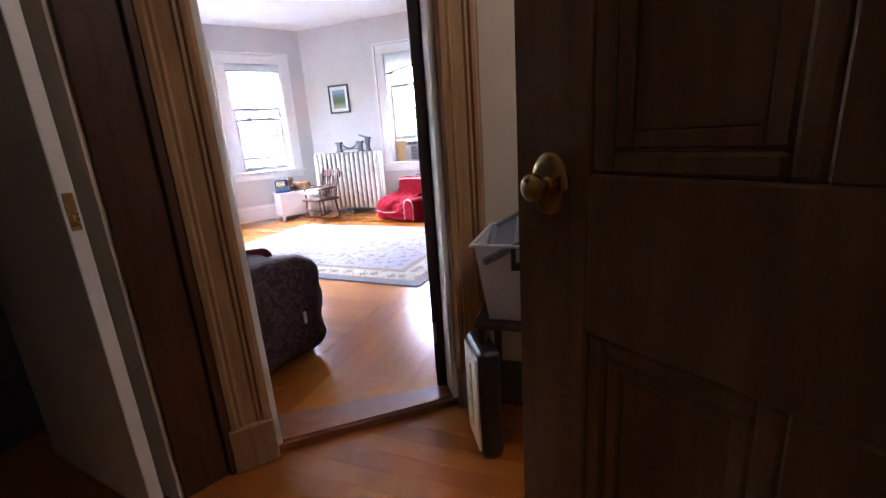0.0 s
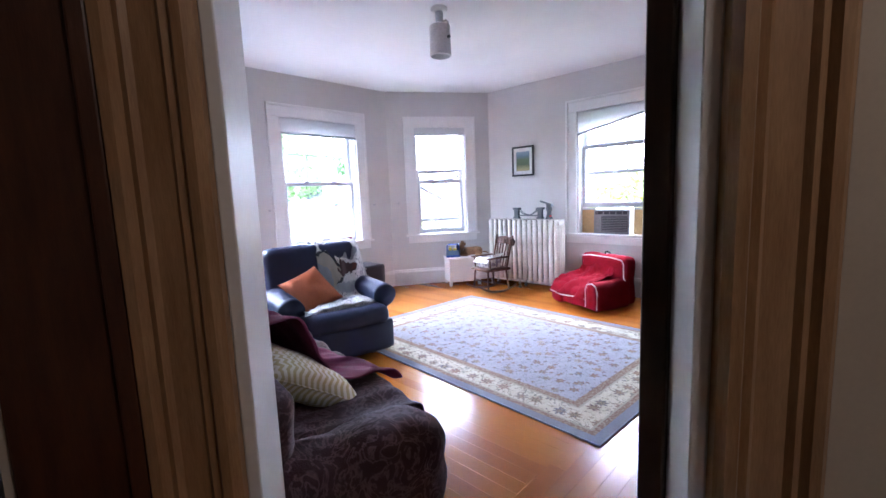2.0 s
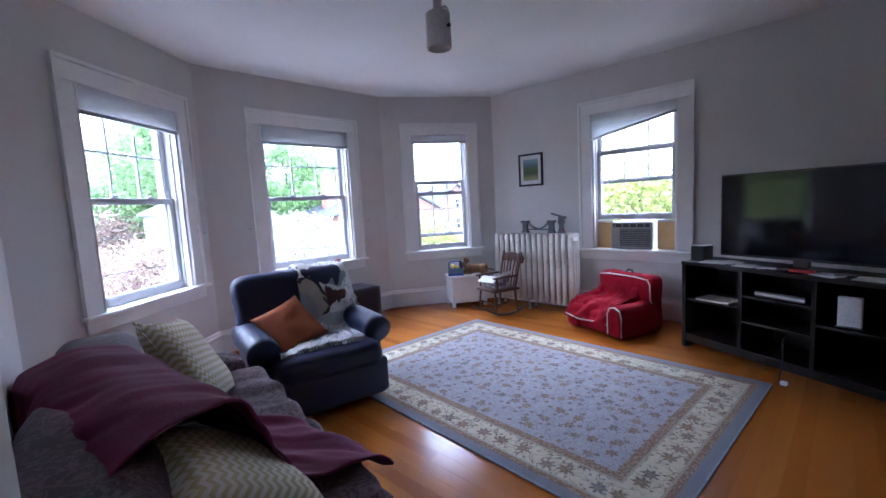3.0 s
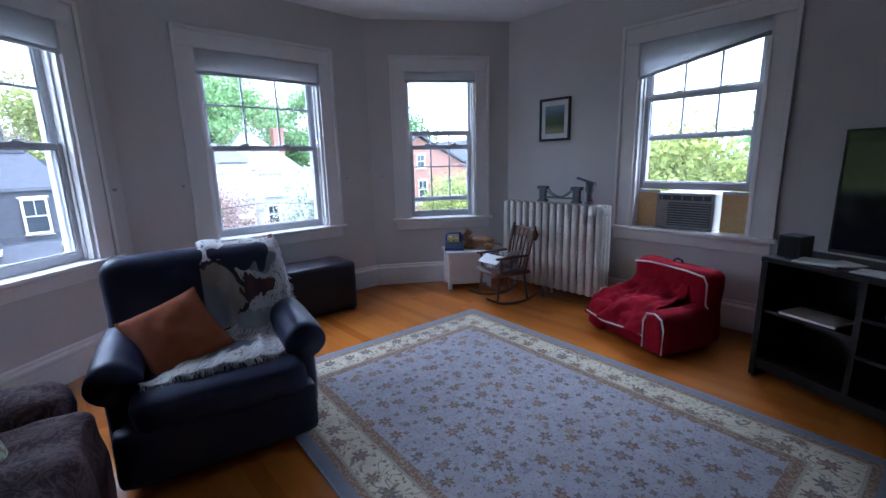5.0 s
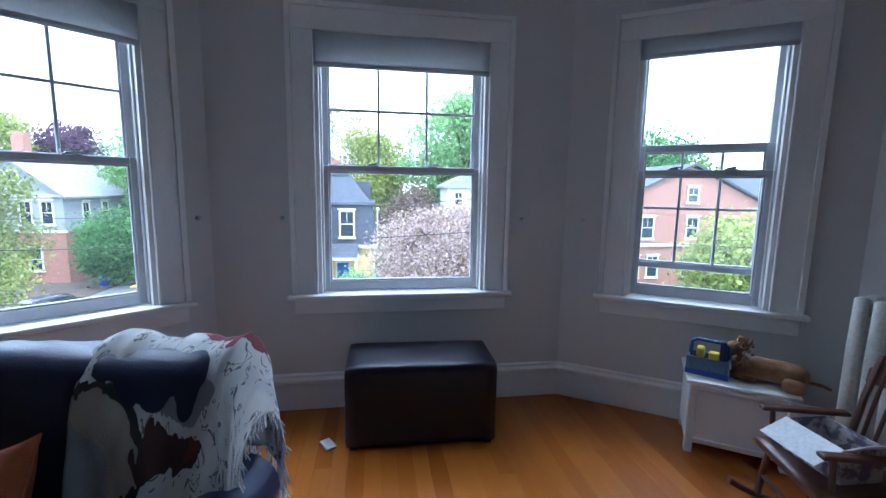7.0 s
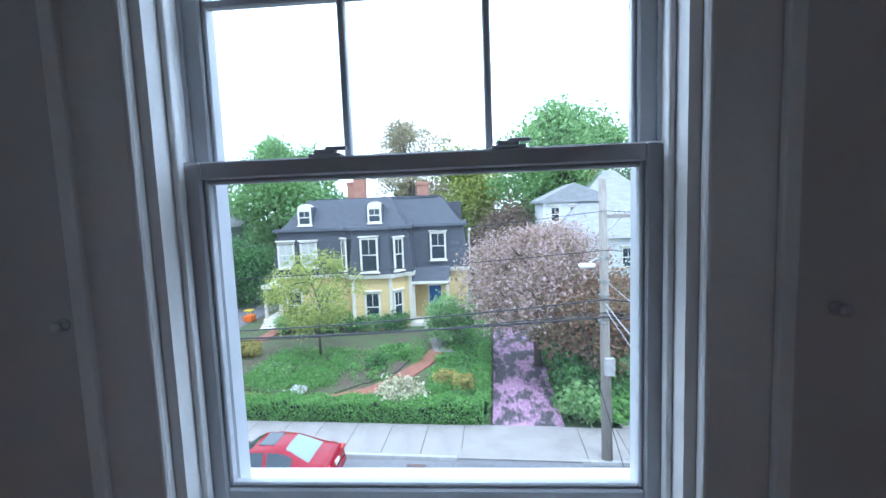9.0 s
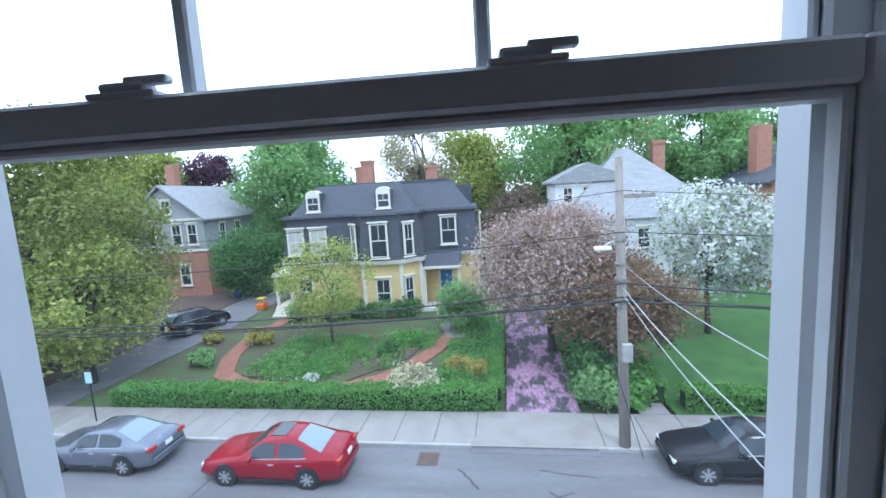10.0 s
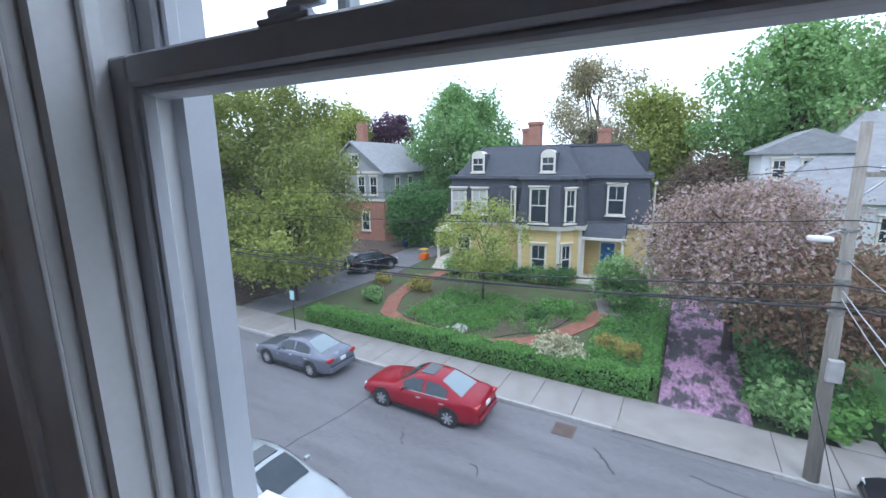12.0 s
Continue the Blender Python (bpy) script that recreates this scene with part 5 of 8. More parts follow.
part("grille", boxes((-0.05, -0.064, 0.01, 0.05, -0.059, 0.12), bevel=0.002), surface("speaker_cloth", (0.02, 0.02, 0.02), (0.03, 0.03, 0.03), 200, 0.9), spk)
for x, y, r, w, d in ((-0.50, 0.08, 12, 0.20, 0.14), (-0.42, 0.15, -25, 0.14, 0.10), (-0.24, 0.06, 5, 0.15, 0.11), (-0.10, 0.08, 30, 0.12, 0.09), (0.30, 0.05, -15, 0.16, 0.12), (0.52, 0.07, 8, 0.17, 0.12)):
    pp = thing("paper_stack", STAND @ pose(x, y, 0.7665, 0, 0, r), "loose white papers on the television stand", "papers", "papers on the stand")
    part("sheet", boxes((-w / 2, -d / 2, 0, w / 2, d / 2, 0.006), bevel=0.001, seg=1), M_PAPER, pp)
    part("sheet", boxes((-w / 2, -d / 2, 0.0065, w / 2, d / 2, 0.011), bevel=0.001, seg=1), M_PAPER, pp).matrix_basis = pose(0.01, 0.008, 0, 0, 0, 9)
redbit = thing("red_case", STAND @ pose(0.14, 0.07, 0.7665, 0, 0, 12), "small bright red plastic case on the stand", "case")
part("case", boxes((-0.07, -0.03, 0, 0.07, 0.03, 0.02), bevel=0.006), mat("bright_red_plastic", (0.55, 0.02, 0.02), 0.4), redbit)
part("clip", boxes((-0.02, -0.034, 0.006, 0.02, -0.029, 0.014)), M_BLACK, redbit)
remote = thing("remote_control", STAND @ pose(0.40, 0.10, 0.7665, 0, 0, 40), "slim black remote control on the stand", "remote")
part("shell", boxes((-0.085, -0.022, 0, 0.085, 0.022, 0.018), bevel=0.005), M_BLACK, remote)
part("key_pad", boxes((-0.07, -0.016, 0.018, 0.03, 0.016, 0.0195)), surface("grey_rubber_keys", (0.2, 0.2, 0.2), (0.35, 0.35, 0.35), 120, 0.7), remote)
player = thing("disc_player", STAND @ pose(0.0, 0.17, 0.549), "flat dark disc player on a cubby shelf", "disc player")
part("housing", boxes((-0.17, -0.11, 0, 0.17, 0.11, 0.045), bevel=0.004), M_BLACK, player)
part("front_strip", boxes((-0.165, -0.114, 0.012, 0.165, -0.109, 0.03)), M_STEEL, player)
router = thing("modem", STAND @ pose(0.40, 0.10, 0.439, 0, 0, 15), "upright white modem box in a cubby", "modem")
part("housing", boxes((-0.06, -0.02, 0.006, 0.06, 0.02, 0.20), bevel=0.008), M_PAPER, router)
part("stand_foot", boxes((-0.065, -0.03, 0, 0.065, 0.03, 0.008)), M_ACWHITE, router)
books = thing("flat_book", STAND @ pose(-0.49, 0.12, 0.439, 0, 0, 4), "thin pale book lying on a cubby shelf", "book")
part("cover", boxes((-0.14, -0.10, 0, 0.14, 0.10, 0.016), bevel=0.002, seg=1), surface("pale_book_cover", (0.45, 0.40, 0.32), (0.52, 0.47, 0.4), 6, 0.6), books)
part("pages", boxes((-0.137, -0.102, 0.003, 0.137, -0.099, 0.013)), M_PAPER, books)
cable = thing("coiled_cable", STAND @ pose(0.10, -0.05, 0), "black cable end hanging to the floor", "cable")
part("cord", rods(([(0.0, 0.045, 0.32), (0.0, 0.0, 0.30), (0.01, -0.01, 0.15), (0.0, -0.03, 0.012), (0.05, -0.07, 0.008)], 0.005)), M_BLACK, cable)
part("plug", boxes((0.04, -0.09, 0.002, 0.075, -0.055, 0.03), bevel=0.006), M_PAPER, cable)

# ---- picture, air conditioner, lamp ----
pic = thing("framed_picture", pose(-2.755, 7.22, 1.75), "small landscape print in a black frame with white mat", "picture")
part("frame", frame_bm(-0.178, 0.178, -0.208, 0.208, -0.028, -0.003, 0.024, 0.024, 0.024), M_BLACK, pic)
part("mat_board", frame_bm(-0.155, 0.155, -0.185, 0.185, -0.016, -0.010, 0.045, 0.05, 0.05, 0.001), M_PAPER, pic)
m_print = mat("landscape_print", (0.1, 0.15, 0.1), 0.4)
_x, _y, _z = split(m_print, coords(m_print))
_n = node(m_print, "ShaderNodeTexNoise", Scale=16.0, Detail=4.0)
_h = mth(m_print, "ADD", mth(m_print, "MULTIPLY", _z, 3.2), mth(m_print, "ADD", mth(m_print, "MULTIPLY", _n.outputs["Fac"], 0.35), 0.33))
wire(m_print, ramp(m_print, _h, [(0.15, (0.30, 0.28, 0.12)), (0.35, (0.05, 0.08, 0.03)), (0.6, (0.08, 0.12, 0.06)), (0.72, (0.10, 0.16, 0.22)), (0.95, (0.25, 0.34, 0.45))]), bsdf(m_print).inputs["Base Color"])
part("print", boxes((-0.112, -0.009, -0.138, 0.112, -0.006, 0.138)), m_print, pic)

ac = thing("air_conditioner", pose(-1.507, 7.345, SILL + 0.003), "off-white window air conditioner with dark louvred grille", "air conditioner")
part("housing", boxes((-0.225, -0.09, 0, 0.225, 0.40, 0.305), bevel=0.012), M_ACWHITE, ac)
part("grille_recess", boxes((-0.125, -0.094, 0.03, 0.205, -0.089, 0.225), bevel=0.002), surface("grille_shadow", (0.05, 0.05, 0.055), (0.07, 0.07, 0.075), 6, 0.7), ac)
for k in range(9):
    part("louvre", boxes((-0.12, -0.101, 0.040 + k * 0.021, 0.20, -0.092, 0.047 + k * 0.021)), surface("louvre_grey", (0.30, 0.30, 0.305), (0.35, 0.35, 0.355), 6, 0.6) if k == 0 else bpy.data.materials["louvre_grey"], ac)
part("outlet_slot", boxes((-0.20, -0.094, 0.245, 0.20, -0.089, 0.285), bevel=0.002), bpy.data.materials["grille_shadow"], ac)
for k in range(5):
    part("vane", boxes((-0.18 + k * 0.08, -0.10, 0.25, -0.172 + k * 0.08, -0.09, 0.28)), M_ACWHITE, ac)
part("control_panel", boxes((-0.215, -0.095, 0.03, -0.14, -0.089, 0.225), bevel=0.003), M_ACWHITE, ac)
for z in (0.075, 0.15):
    part("dial", rods(([(-0.178, -0.108, z), (-0.178, -0.09, z)], 0.019)), M_ACWHITE, ac)
for x0, x1 in ((-0.437, -0.238), (0.238, 0.437)):
    filler = thing("filler_panel", pose(-1.48, 7.22, SILL + 0.003), "tan foam board filling beside the air conditioner", "panel", "filler panels")
    part("board", boxes((x0, 0.072, 0, x1, 0.10, 0.325), bevel=0.002, seg=1), surface("tan_foam_board", (0.62, 0.40, 0.17), (0.68, 0.46, 0.21), 5, 0.8), filler)
    part("edge_strip", boxes((x0, 0.066, 0.30, x1, 0.0715, 0.325)), M_SASH, filler)

lamp = thing("ceiling_light", pose(-1.80, 4.58, CEIL), "white cylinder ceiling lamp on a short stem", "ceiling light")
bm = bmesh.new()
lathe(bm, [(0.055, -0.03), (0.065, -0.015), (0.065, 0.0)], 24)
part("canopy", bm, M_TRIM, lamp, smooth=False)
part("stem", rods(([(0, 0, -0.11), (0, 0, -0.02)], 0.03)), M_SASH, lamp)
part("yoke", rods(([(-0.092, 0, -0.24), (-0.092, 0, -0.135), (-0.07, 0, -0.112), (0.07, 0, -0.112), (0.092, 0, -0.135), (0.092, 0, -0.24)], 0.007)), M_STEEL, lamp)
bm = bmesh.new()
lathe(bm, [(0.07, -0.13), (0.084, -0.14), (0.086, -0.365), (0.078, -0.37), (0.074, -0.355), (0.06, -0.33)], 28)
part("shade", bm, surface("lamp_enamel_white", (0.62, 0.61, 0.60), (0.68, 0.67, 0.66), 4, 0.4), lamp)
part("knob", rods(([(0.086, 0, -0.24), (0.105, 0, -0.24)], 0.012)), M_BLACK, lamp)

# red picture book on the floor behind the armchair
bk = thing("picture_book", pose(-3.28, 4.02, 0.001, 0, 0, 20), "colourful picture book lying on the floor", "book")
part("cover", boxes((-0.13, -0.10, 0, 0.13, 0.10, 0.012), bevel=0.001, seg=1), surface("bright_cover", (0.45, 0.05, 0.03), (0.05, 0.22, 0.12), 9, 0.4, lo=0.45, hi=0.55), bk)
part("pages", boxes((-0.127, -0.103, 0.003, 0.127, -0.099, 0.009)), M_PAPER, bk)

# ---- outside: the street two storeys below ----
G = -7.60
STREET = pose(-18.0, 4.4, G, 0, 0, -3.1)


def leaf_material(name, *tones):
    m = mat(name, tones[0], 0.6, spec=0.25)
    g = node(m, "ShaderNodeNewGeometry")
    n = len(tones)
    col = ramp(m, g.outputs["Random Per Island"], [(i / max(n - 1, 1), c) for i, c in enumerate(tones)])
    wire(m, col, bsdf(m).inputs["Base Color"])
    t = node(m, "ShaderNodeBsdfTranslucent")
    wire(m, col, t.inputs["Color"])
    mx = node(m, "ShaderNodeMixShader", Fac=0.48)
    wire(m, bsdf(m).outputs[0], mx.inputs[1])
    wire(m, t.outputs[0], mx.inputs[2])
    wire(m, mx.outputs[0], m.node_tree.nodes["Material Output"].inputs["Surface"])
    return m


L_GREEN = leaf_material("fresh_green_leaves", (0.16, 0.275, 0.095), (0.25, 0.40, 0.15), (0.35, 0.51, 0.21))
L_DEEP = leaf_material("deep_green_leaves", (0.060, 0.135, 0.039), (0.107, 0.224, 0.068), (0.171, 0.321, 0.098))
L_YELLOW = leaf_material("yellow_green_leaves", (0.201, 0.246, 0.059), (0.333, 0.383, 0.098), (0.495, 0.521, 0.152))
L_OLIVE = leaf_material("olive_spring_leaves", (0.135, 0.165, 0.048), (0.218, 0.258, 0.072), (0.332, 0.354, 0.113))
L_TAN = leaf_material("tan_budding_leaves", (0.271, 0.239, 0.142), (0.409, 0.366, 0.227), (0.522, 0.479, 0.318))
L_PINK = leaf_material("pink_cherry_blossom", (0.46, 0.33, 0.31), (0.56, 0.44, 0.42), (0.32, 0.22, 0.17), (0.24, 0.22, 0.11))
L_COPPER = leaf_material("copper_maple_leaves", (0.21, 0.115, 0.075), (0.30, 0.175, 0.12), (0.17, 0.17, 0.085), (0.24, 0.14, 0.09))
L_WHITE = leaf_material("white_dogwood_bloom", (0.68, 0.70, 0.67), (0.74, 0.74, 0.72), (0.18, 0.25, 0.10), (0.70, 0.71, 0.68), (0.72, 0.72, 0.70))
L_PURPLE = leaf_material("purple_leaves", (0.096, 0.052, 0.084), (0.161, 0.086, 0.130))
L_BROWNRED = leaf_material("reddish_bud_leaves", (0.172, 0.113, 0.085), (0.252, 0.178, 0.135), (0.137, 0.127, 0.083))
L_HEDGE = leaf_material("hedge_leaves", (0.098, 0.221, 0.049), (0.170, 0.334, 0.082), (0.256, 0.464, 0.116))
L_CREAM = leaf_material("cream_azalea_bloom", (0.571, 0.541, 0.349), (0.654, 0.624, 0.462), (0.287, 0.309, 0.154))
L_GOLD = leaf_material("golden_shrub_leaves", (0.406, 0.339, 0.095), (0.499, 0.432, 0.129), (0.234, 0.257, 0.079))
M_BARK = surface("grey_brown_bark", (0.07, 0.055, 0.042), (0.12, 0.095, 0.075), 6, 0.9, 40, 0.8, stretch=(6, 6, 1))
M_ASPHALT = surface("grey_worn_asphalt", (0.13, 0.127, 0.135), (0.20, 0.195, 0.205), 1.1, 0.85, 26, 0.35, depth=0.01, stretch=(1, 0.14, 1), lo=0.30, hi=0.72, grainy=0.74)
M_CONCRETE = surface("pale_concrete", (0.26, 0.238, 0.222), (0.32, 0.298, 0.278), 1.2, 0.85, 40, 0.25, per_piece=0.14)
M_KERB = surface("granite_kerb", (0.30, 0.29, 0.28), (0.40, 0.39, 0.38), 5, 0.8, 60, 0.3)
M_GARDEN = surface("planted_garden_bed", (0.095, 0.065, 0.045), (0.065, 0.12, 0.03), 0.55, 0.95, 9, 0.8, depth=0.05)
M_SOIL = surface("brown_mulch_soil", (0.07, 0.05, 0.038), (0.12, 0.085, 0.062), 1.5, 0.95, 18, 0.6, depth=0.03)
M_GRASS = surface("lawn_grass", (0.040, 0.105, 0.016), (0.075, 0.165, 0.03), 0.8, 0.9, 30, 0.7, depth=0.03)
M_GROUND = surface("distant_ground_green", (0.05, 0.085, 0.025), (0.09, 0.11, 0.045), 0.12, 0.95, 3, 0.5, depth=0.05)
M_BRICKPATH = surface("red_brick_path", (0.22, 0.085, 0.055), (0.32, 0.14, 0.09), 3, 0.85, 20, 0.5)
M_PETALS = surface("drive_strewn_with_pink_petals", (0.085, 0.075, 0.085), (0.46, 0.27, 0.40), 1.5, 0.9, 9, 0.3, lo=0.455, hi=0.555, stretch=(0.45, 1, 1), grainy=0.55)
M_SLATE = surface("dark_slate_roof", (0.050, 0.055, 0.070), (0.078, 0.083, 0.100), 2, 0.7, 14, 0.6, stretch=(1, 1, 3), depth=0.02)
M_YELLOWPAINT = surface("butter_yellow_clapboard", (0.62, 0.47, 0.20), (0.70, 0.55, 0.26), 1.2, 0.75, 20, 0.25, stretch=(0.3, 0.3, 6))
M_CREAMTRIM = surface("cream_house_trim", (0.66, 0.62, 0.52), (0.74, 0.70, 0.62), 2, 0.7, 30, 0.1)
M_BRICK = surface("red_house_brick", (0.33, 0.155, 0.105), (0.41, 0.215, 0.15), 3, 0.85, 25, 0.4)
M_GREYCLAP = surface("grey_clapboard", (0.30, 0.31, 0.31), (0.36, 0.37, 0.37), 1.2, 0.8, 20, 0.25, stretch=(0.3, 0.3, 6))
M_WHITECLAP = surface("white_clapboard", (0.62, 0.63, 0.64), (0.70, 0.71, 0.72), 1.2, 0.8, 20, 0.25, stretch=(0.3, 0.3, 6))
M_GREYROOF = surface("weathered_grey_shingle", (0.26, 0.26, 0.27), (0.34, 0.34, 0.35), 1.5, 0.85, 14, 0.5, stretch=(1, 1, 3))
M_HGLASS = mat("house_window_glass", (0.03, 0.04, 0.05), 0.08)
M_POLE = surface("weathered_grey_pole", (0.24, 0.21, 0.18), (0.33, 0.30, 0.26), 3, 0.9, 30, 0.5, stretch=(6, 6, 0.6))
M_WIRE = mat("black_cable", (0.02, 0.02, 0.022), 0.6)
M_PALEWIRE = mat("pale_service_cable", (0.35, 0.35, 0.36), 0.6)


def flat(name, outline, z, material, label, category, m=None, thick=0.06, kind="structure"):
    bm = bmesh.new()
    a = [bm.verts.new((x, y, z - thick)) for x, y in outline]
    b = [bm.verts.new((x, y, z)) for x, y in outline]
    for i in range(len(outline)):
        j = (i + 1) % len(outline)
        bm.faces.new((a[i], a[j], b[j], b[i]))
    bm.faces.new(a[::-1])
    bm.faces.new(b)
    ob = part(name, bm, material, None)
    if m is not None:
        ob.matrix_world = m
    return tagged(ob, label, category, kind=kind)


bm = bmesh.new()
bmesh.ops.create_grid(bm, x_segments=2, y_segments=2, size=900)
g = tagged(part("ground", bm, M_GROUND, None), "green neighbourhood ground reaching to the horizon", "ground", kind="structure")
g.matrix_world = pose(-60, 0, G - 0.08)
flat("road", [(0.0, -120), (9.6, -120), (9.6, 120), (0.0, 120)], 0.0, M_ASPHALT, "worn grey asphalt street with cracks", "road", STREET)
flat("garden_soil", [(-24, -32), (-2.4, -32), (-2.4, 1.05), (-24, 1.05)], 0.05, M_GARDEN, "planted garden bed of soil and low greenery", "soil", STREET)
flat("pavement_near", [(9.8, -120), (13.6, -120), (13.6, 120), (9.8, 120)], 0.13, M_CONCRETE, "pale concrete pavement", "pavement", STREET)
pave = thing("pavement", STREET, "pale concrete pavement in square slabs", "pavement", kind="structure")
slab_me = bpy.data.meshes.new("slab")
hx, hy = 1.09, 0.737
slab_me.from_pydata([(-hx, -hy, 0), (hx, -hy, 0), (hx, hy, 0), (-hx, hy, 0), (-hx, -hy, 0.122), (hx, -hy, 0.122), (hx, hy, 0.122), (-hx, hy, 0.122),
                     (-hx + 0.01, -hy + 0.01, 0.13), (hx - 0.01, -hy + 0.01, 0.13), (hx - 0.01, hy - 0.01, 0.13), (-hx + 0.01, hy - 0.01, 0.13)], [],
                    [(0, 1, 5, 4), (1, 2, 6, 5), (2, 3, 7, 6), (3, 0, 4, 7), (4, 5, 9, 8), (5, 6, 10, 9), (6, 7, 11, 10), (7, 4, 8, 11), (8, 9, 10, 11)])
slab_me.materials.append(M_CONCRETE)
for i in range(-36, 30):
    o = new("slab", slab_me)
    o.parent = pave
    o.matrix_basis = pose(-1.28, 0.75 + i * 1.5, 0)
part("bedding", boxes((-2.39, -60, 0, -0.17, 60, 0.117)), M_SOIL, pave)
for name, y0, y1 in (("kerb", -110, -0.1), ("kerb", 4.25, 110)):
    ob = tagged(part(name, boxes((-0.165, y0, -0.02, 0.0, y1, 0.145), bevel=0.02, seg=2), M_KERB, None), "granite kerb along the street", "kerb", kind="structure")
    ob.matrix_world = STREET
ob = tagged(part("kerb", boxes((9.6, -110, -0.02, 9.8, 110, 0.145), bevel=0.02, seg=2), M_KERB, None), "granite kerb along the street", "kerb", kind="structure")
ob.matrix_world = STREET
flat("driveway", [(-18, 1.25), (-2.4, 1.15), (-2.4, 4.05), (-18, 4.15)], 0.12, M_PETALS, "asphalt drive strewn with fallen pink petals", "driveway", STREET)
flat("driveway_apron", [(-2.4, 0.3), (0.0, -0.1), (0.0, 4.3), (-2.4, 3.9)], 0.136, M_CONCRETE, "pale concrete drive apron", "driveway", STREET, thick=0.03)
bm = bmesh.new()
extrude_outline(bm, [(-0.17, 0.0), (0.22, 0.0), (0.22, 0.008), (-0.17, 0.137)], -0.1, 4.25)
ramp_ob = tagged(part("driveway_lip", bm, M_ASPHALT, None), "sloping asphalt lip of the drive", "driveway", kind="structure")
ramp_ob.matrix_world = STREET
flat("driveway_side", [(-26, -24.0), (-2.4, -23.0), (-2.4, -19.8), (-14, -19.0), (-26, -20.0)], 0.11, M_ASPHALT, "grey asphalt side drive", "driveway", STREET)
# garden lawns and brick path
flat("lawn", [(-12.5, -8.5), (-6.2, -13.6), (-5.4, -11.0), (-5.0, -7.0), (-6.6, -5.6), (-10.6, -5.9)], 0.11, M_GARDEN, "low green garden planting", "lawn", STREET)
flat("garden_soil", [(-11.2, -6.6), (-6.8, -6.2), (-6.6, -5.4), (-8.2, -4.2), (-11.0, -3.6)], 0.112, M_SOIL, "bare brown soil bed beside the path", "soil", STREET)
flat("lawn", [(-20, 0.95), (-2.8, 0.95), (-3.0, -2.4), (-8, -2.2), (-14, -1.6), (-20, -1.2)], 0.10, M_GRASS, "green lawn beside the drive", "lawn", STREET)
flat("lawn", [(-30, 6.9), (-2.4, 7.6), (-2.4, 30), (-30, 30)], 0.12, M_GRASS, "clipped green lawn behind a hedge", "lawn", STREET)
flat("lawn", [(-26, -34), (-2.4, -34), (-2.4, -23.2), (-26, -24.2)], 0.10, M_SOIL, "dark shaded soil under trees", "soil", STREET)
flat("garden_walk", [(-2.4, 6.3), (-2.4, 7.4), (-14, 6.8), (-14, 6.0)], 0.125, M_CONCRETE, "pale concrete garden walk", "path", STREET)
flat("house_walk", [(-17.5, -4.1), (-11.5, -2.5), (-11.5, -1.2), (-17.5, -2.6)], 0.12, M_CONCRETE, "pale concrete house walk", "path", STREET)


def ribbon(name, pts, width, z, material, label, m):
    bm = bmesh.new()
    ps = [Vector((x, y, 0)) for x, y in pts]
    rows = []
    for i, p in enumerate(ps):
        d = (ps[min(i + 1, len(ps) - 1)] - ps[max(i - 1, 0)]).normalized()
        s = Vector((-d.y, d.x, 0)) * width / 2
        rows.append([bm.verts.new(p + s + Vector((0, 0, z))), bm.verts.new(p - s + Vector((0, 0, z))), bm.verts.new(p - s), bm.verts.new(p + s)])
    for a, b in zip(rows, rows[1:]):
        for k in range(4):
            bm.faces.new((a[k], a[(k + 1) % 4], b[(k + 1) % 4], b[k]))
    bm.faces.new(rows[0][::-1])
    bm.faces.new(rows[-1])
    ob = part(name, bm, material, None)
    ob.matrix_world = m
    return tagged(ob, label, "path", kind="structure")


ribbon("brick_path", [(-17, -15.6), (-11.4, -15.9), (-8.5, -15.2), (-6.0, -13.9), (-4.8, -12.0), (-4.5, -9.0), (-4.7, -6.5), (-5.6, -5.0), (-7.0, -3.9), (-9.5, -2.9), (-12.0, -2.3)], 1.0, 0.118, M_BRICKPATH, "curving red brick garden path", STREET)
# the drain and cracks in the road
drain = thing("storm_drain", STREET @ pose(0.62, -1.55, 0.0), "rusty cast-iron storm drain grate", "drain", kind="structure")
M_RUST = surface("rusty_iron", (0.10, 0.075, 0.065), (0.16, 0.11, 0.09), 8, 0.8, 60, 0.4)
part("grate_frame", frame_bm(-0.36, 0.36, -0.36, 0.36, -0.02, 0.0, 0.05, 0.05, 0.05), M_RUST, drain).matrix_basis = pose(0, 0, 0, -90)
for k in range(-4, 5):
    part("grate_bar", boxes((k * 0.07 - 0.02, -0.31, 0.002, k * 0.07 + 0.02, 0.31, 0.018)), M_RUST, drain)
    part("grate_bar", boxes((-0.31, k * 0.07 - 0.012, 0.001, 0.31, k * 0.07 + 0.012, 0.014)), M_RUST, drain)
rc = random.Random(12)
M_TAR = surface("dark_tar_seam", (0.035, 0.035, 0.038), (0.05, 0.05, 0.053), 4, 0.8)
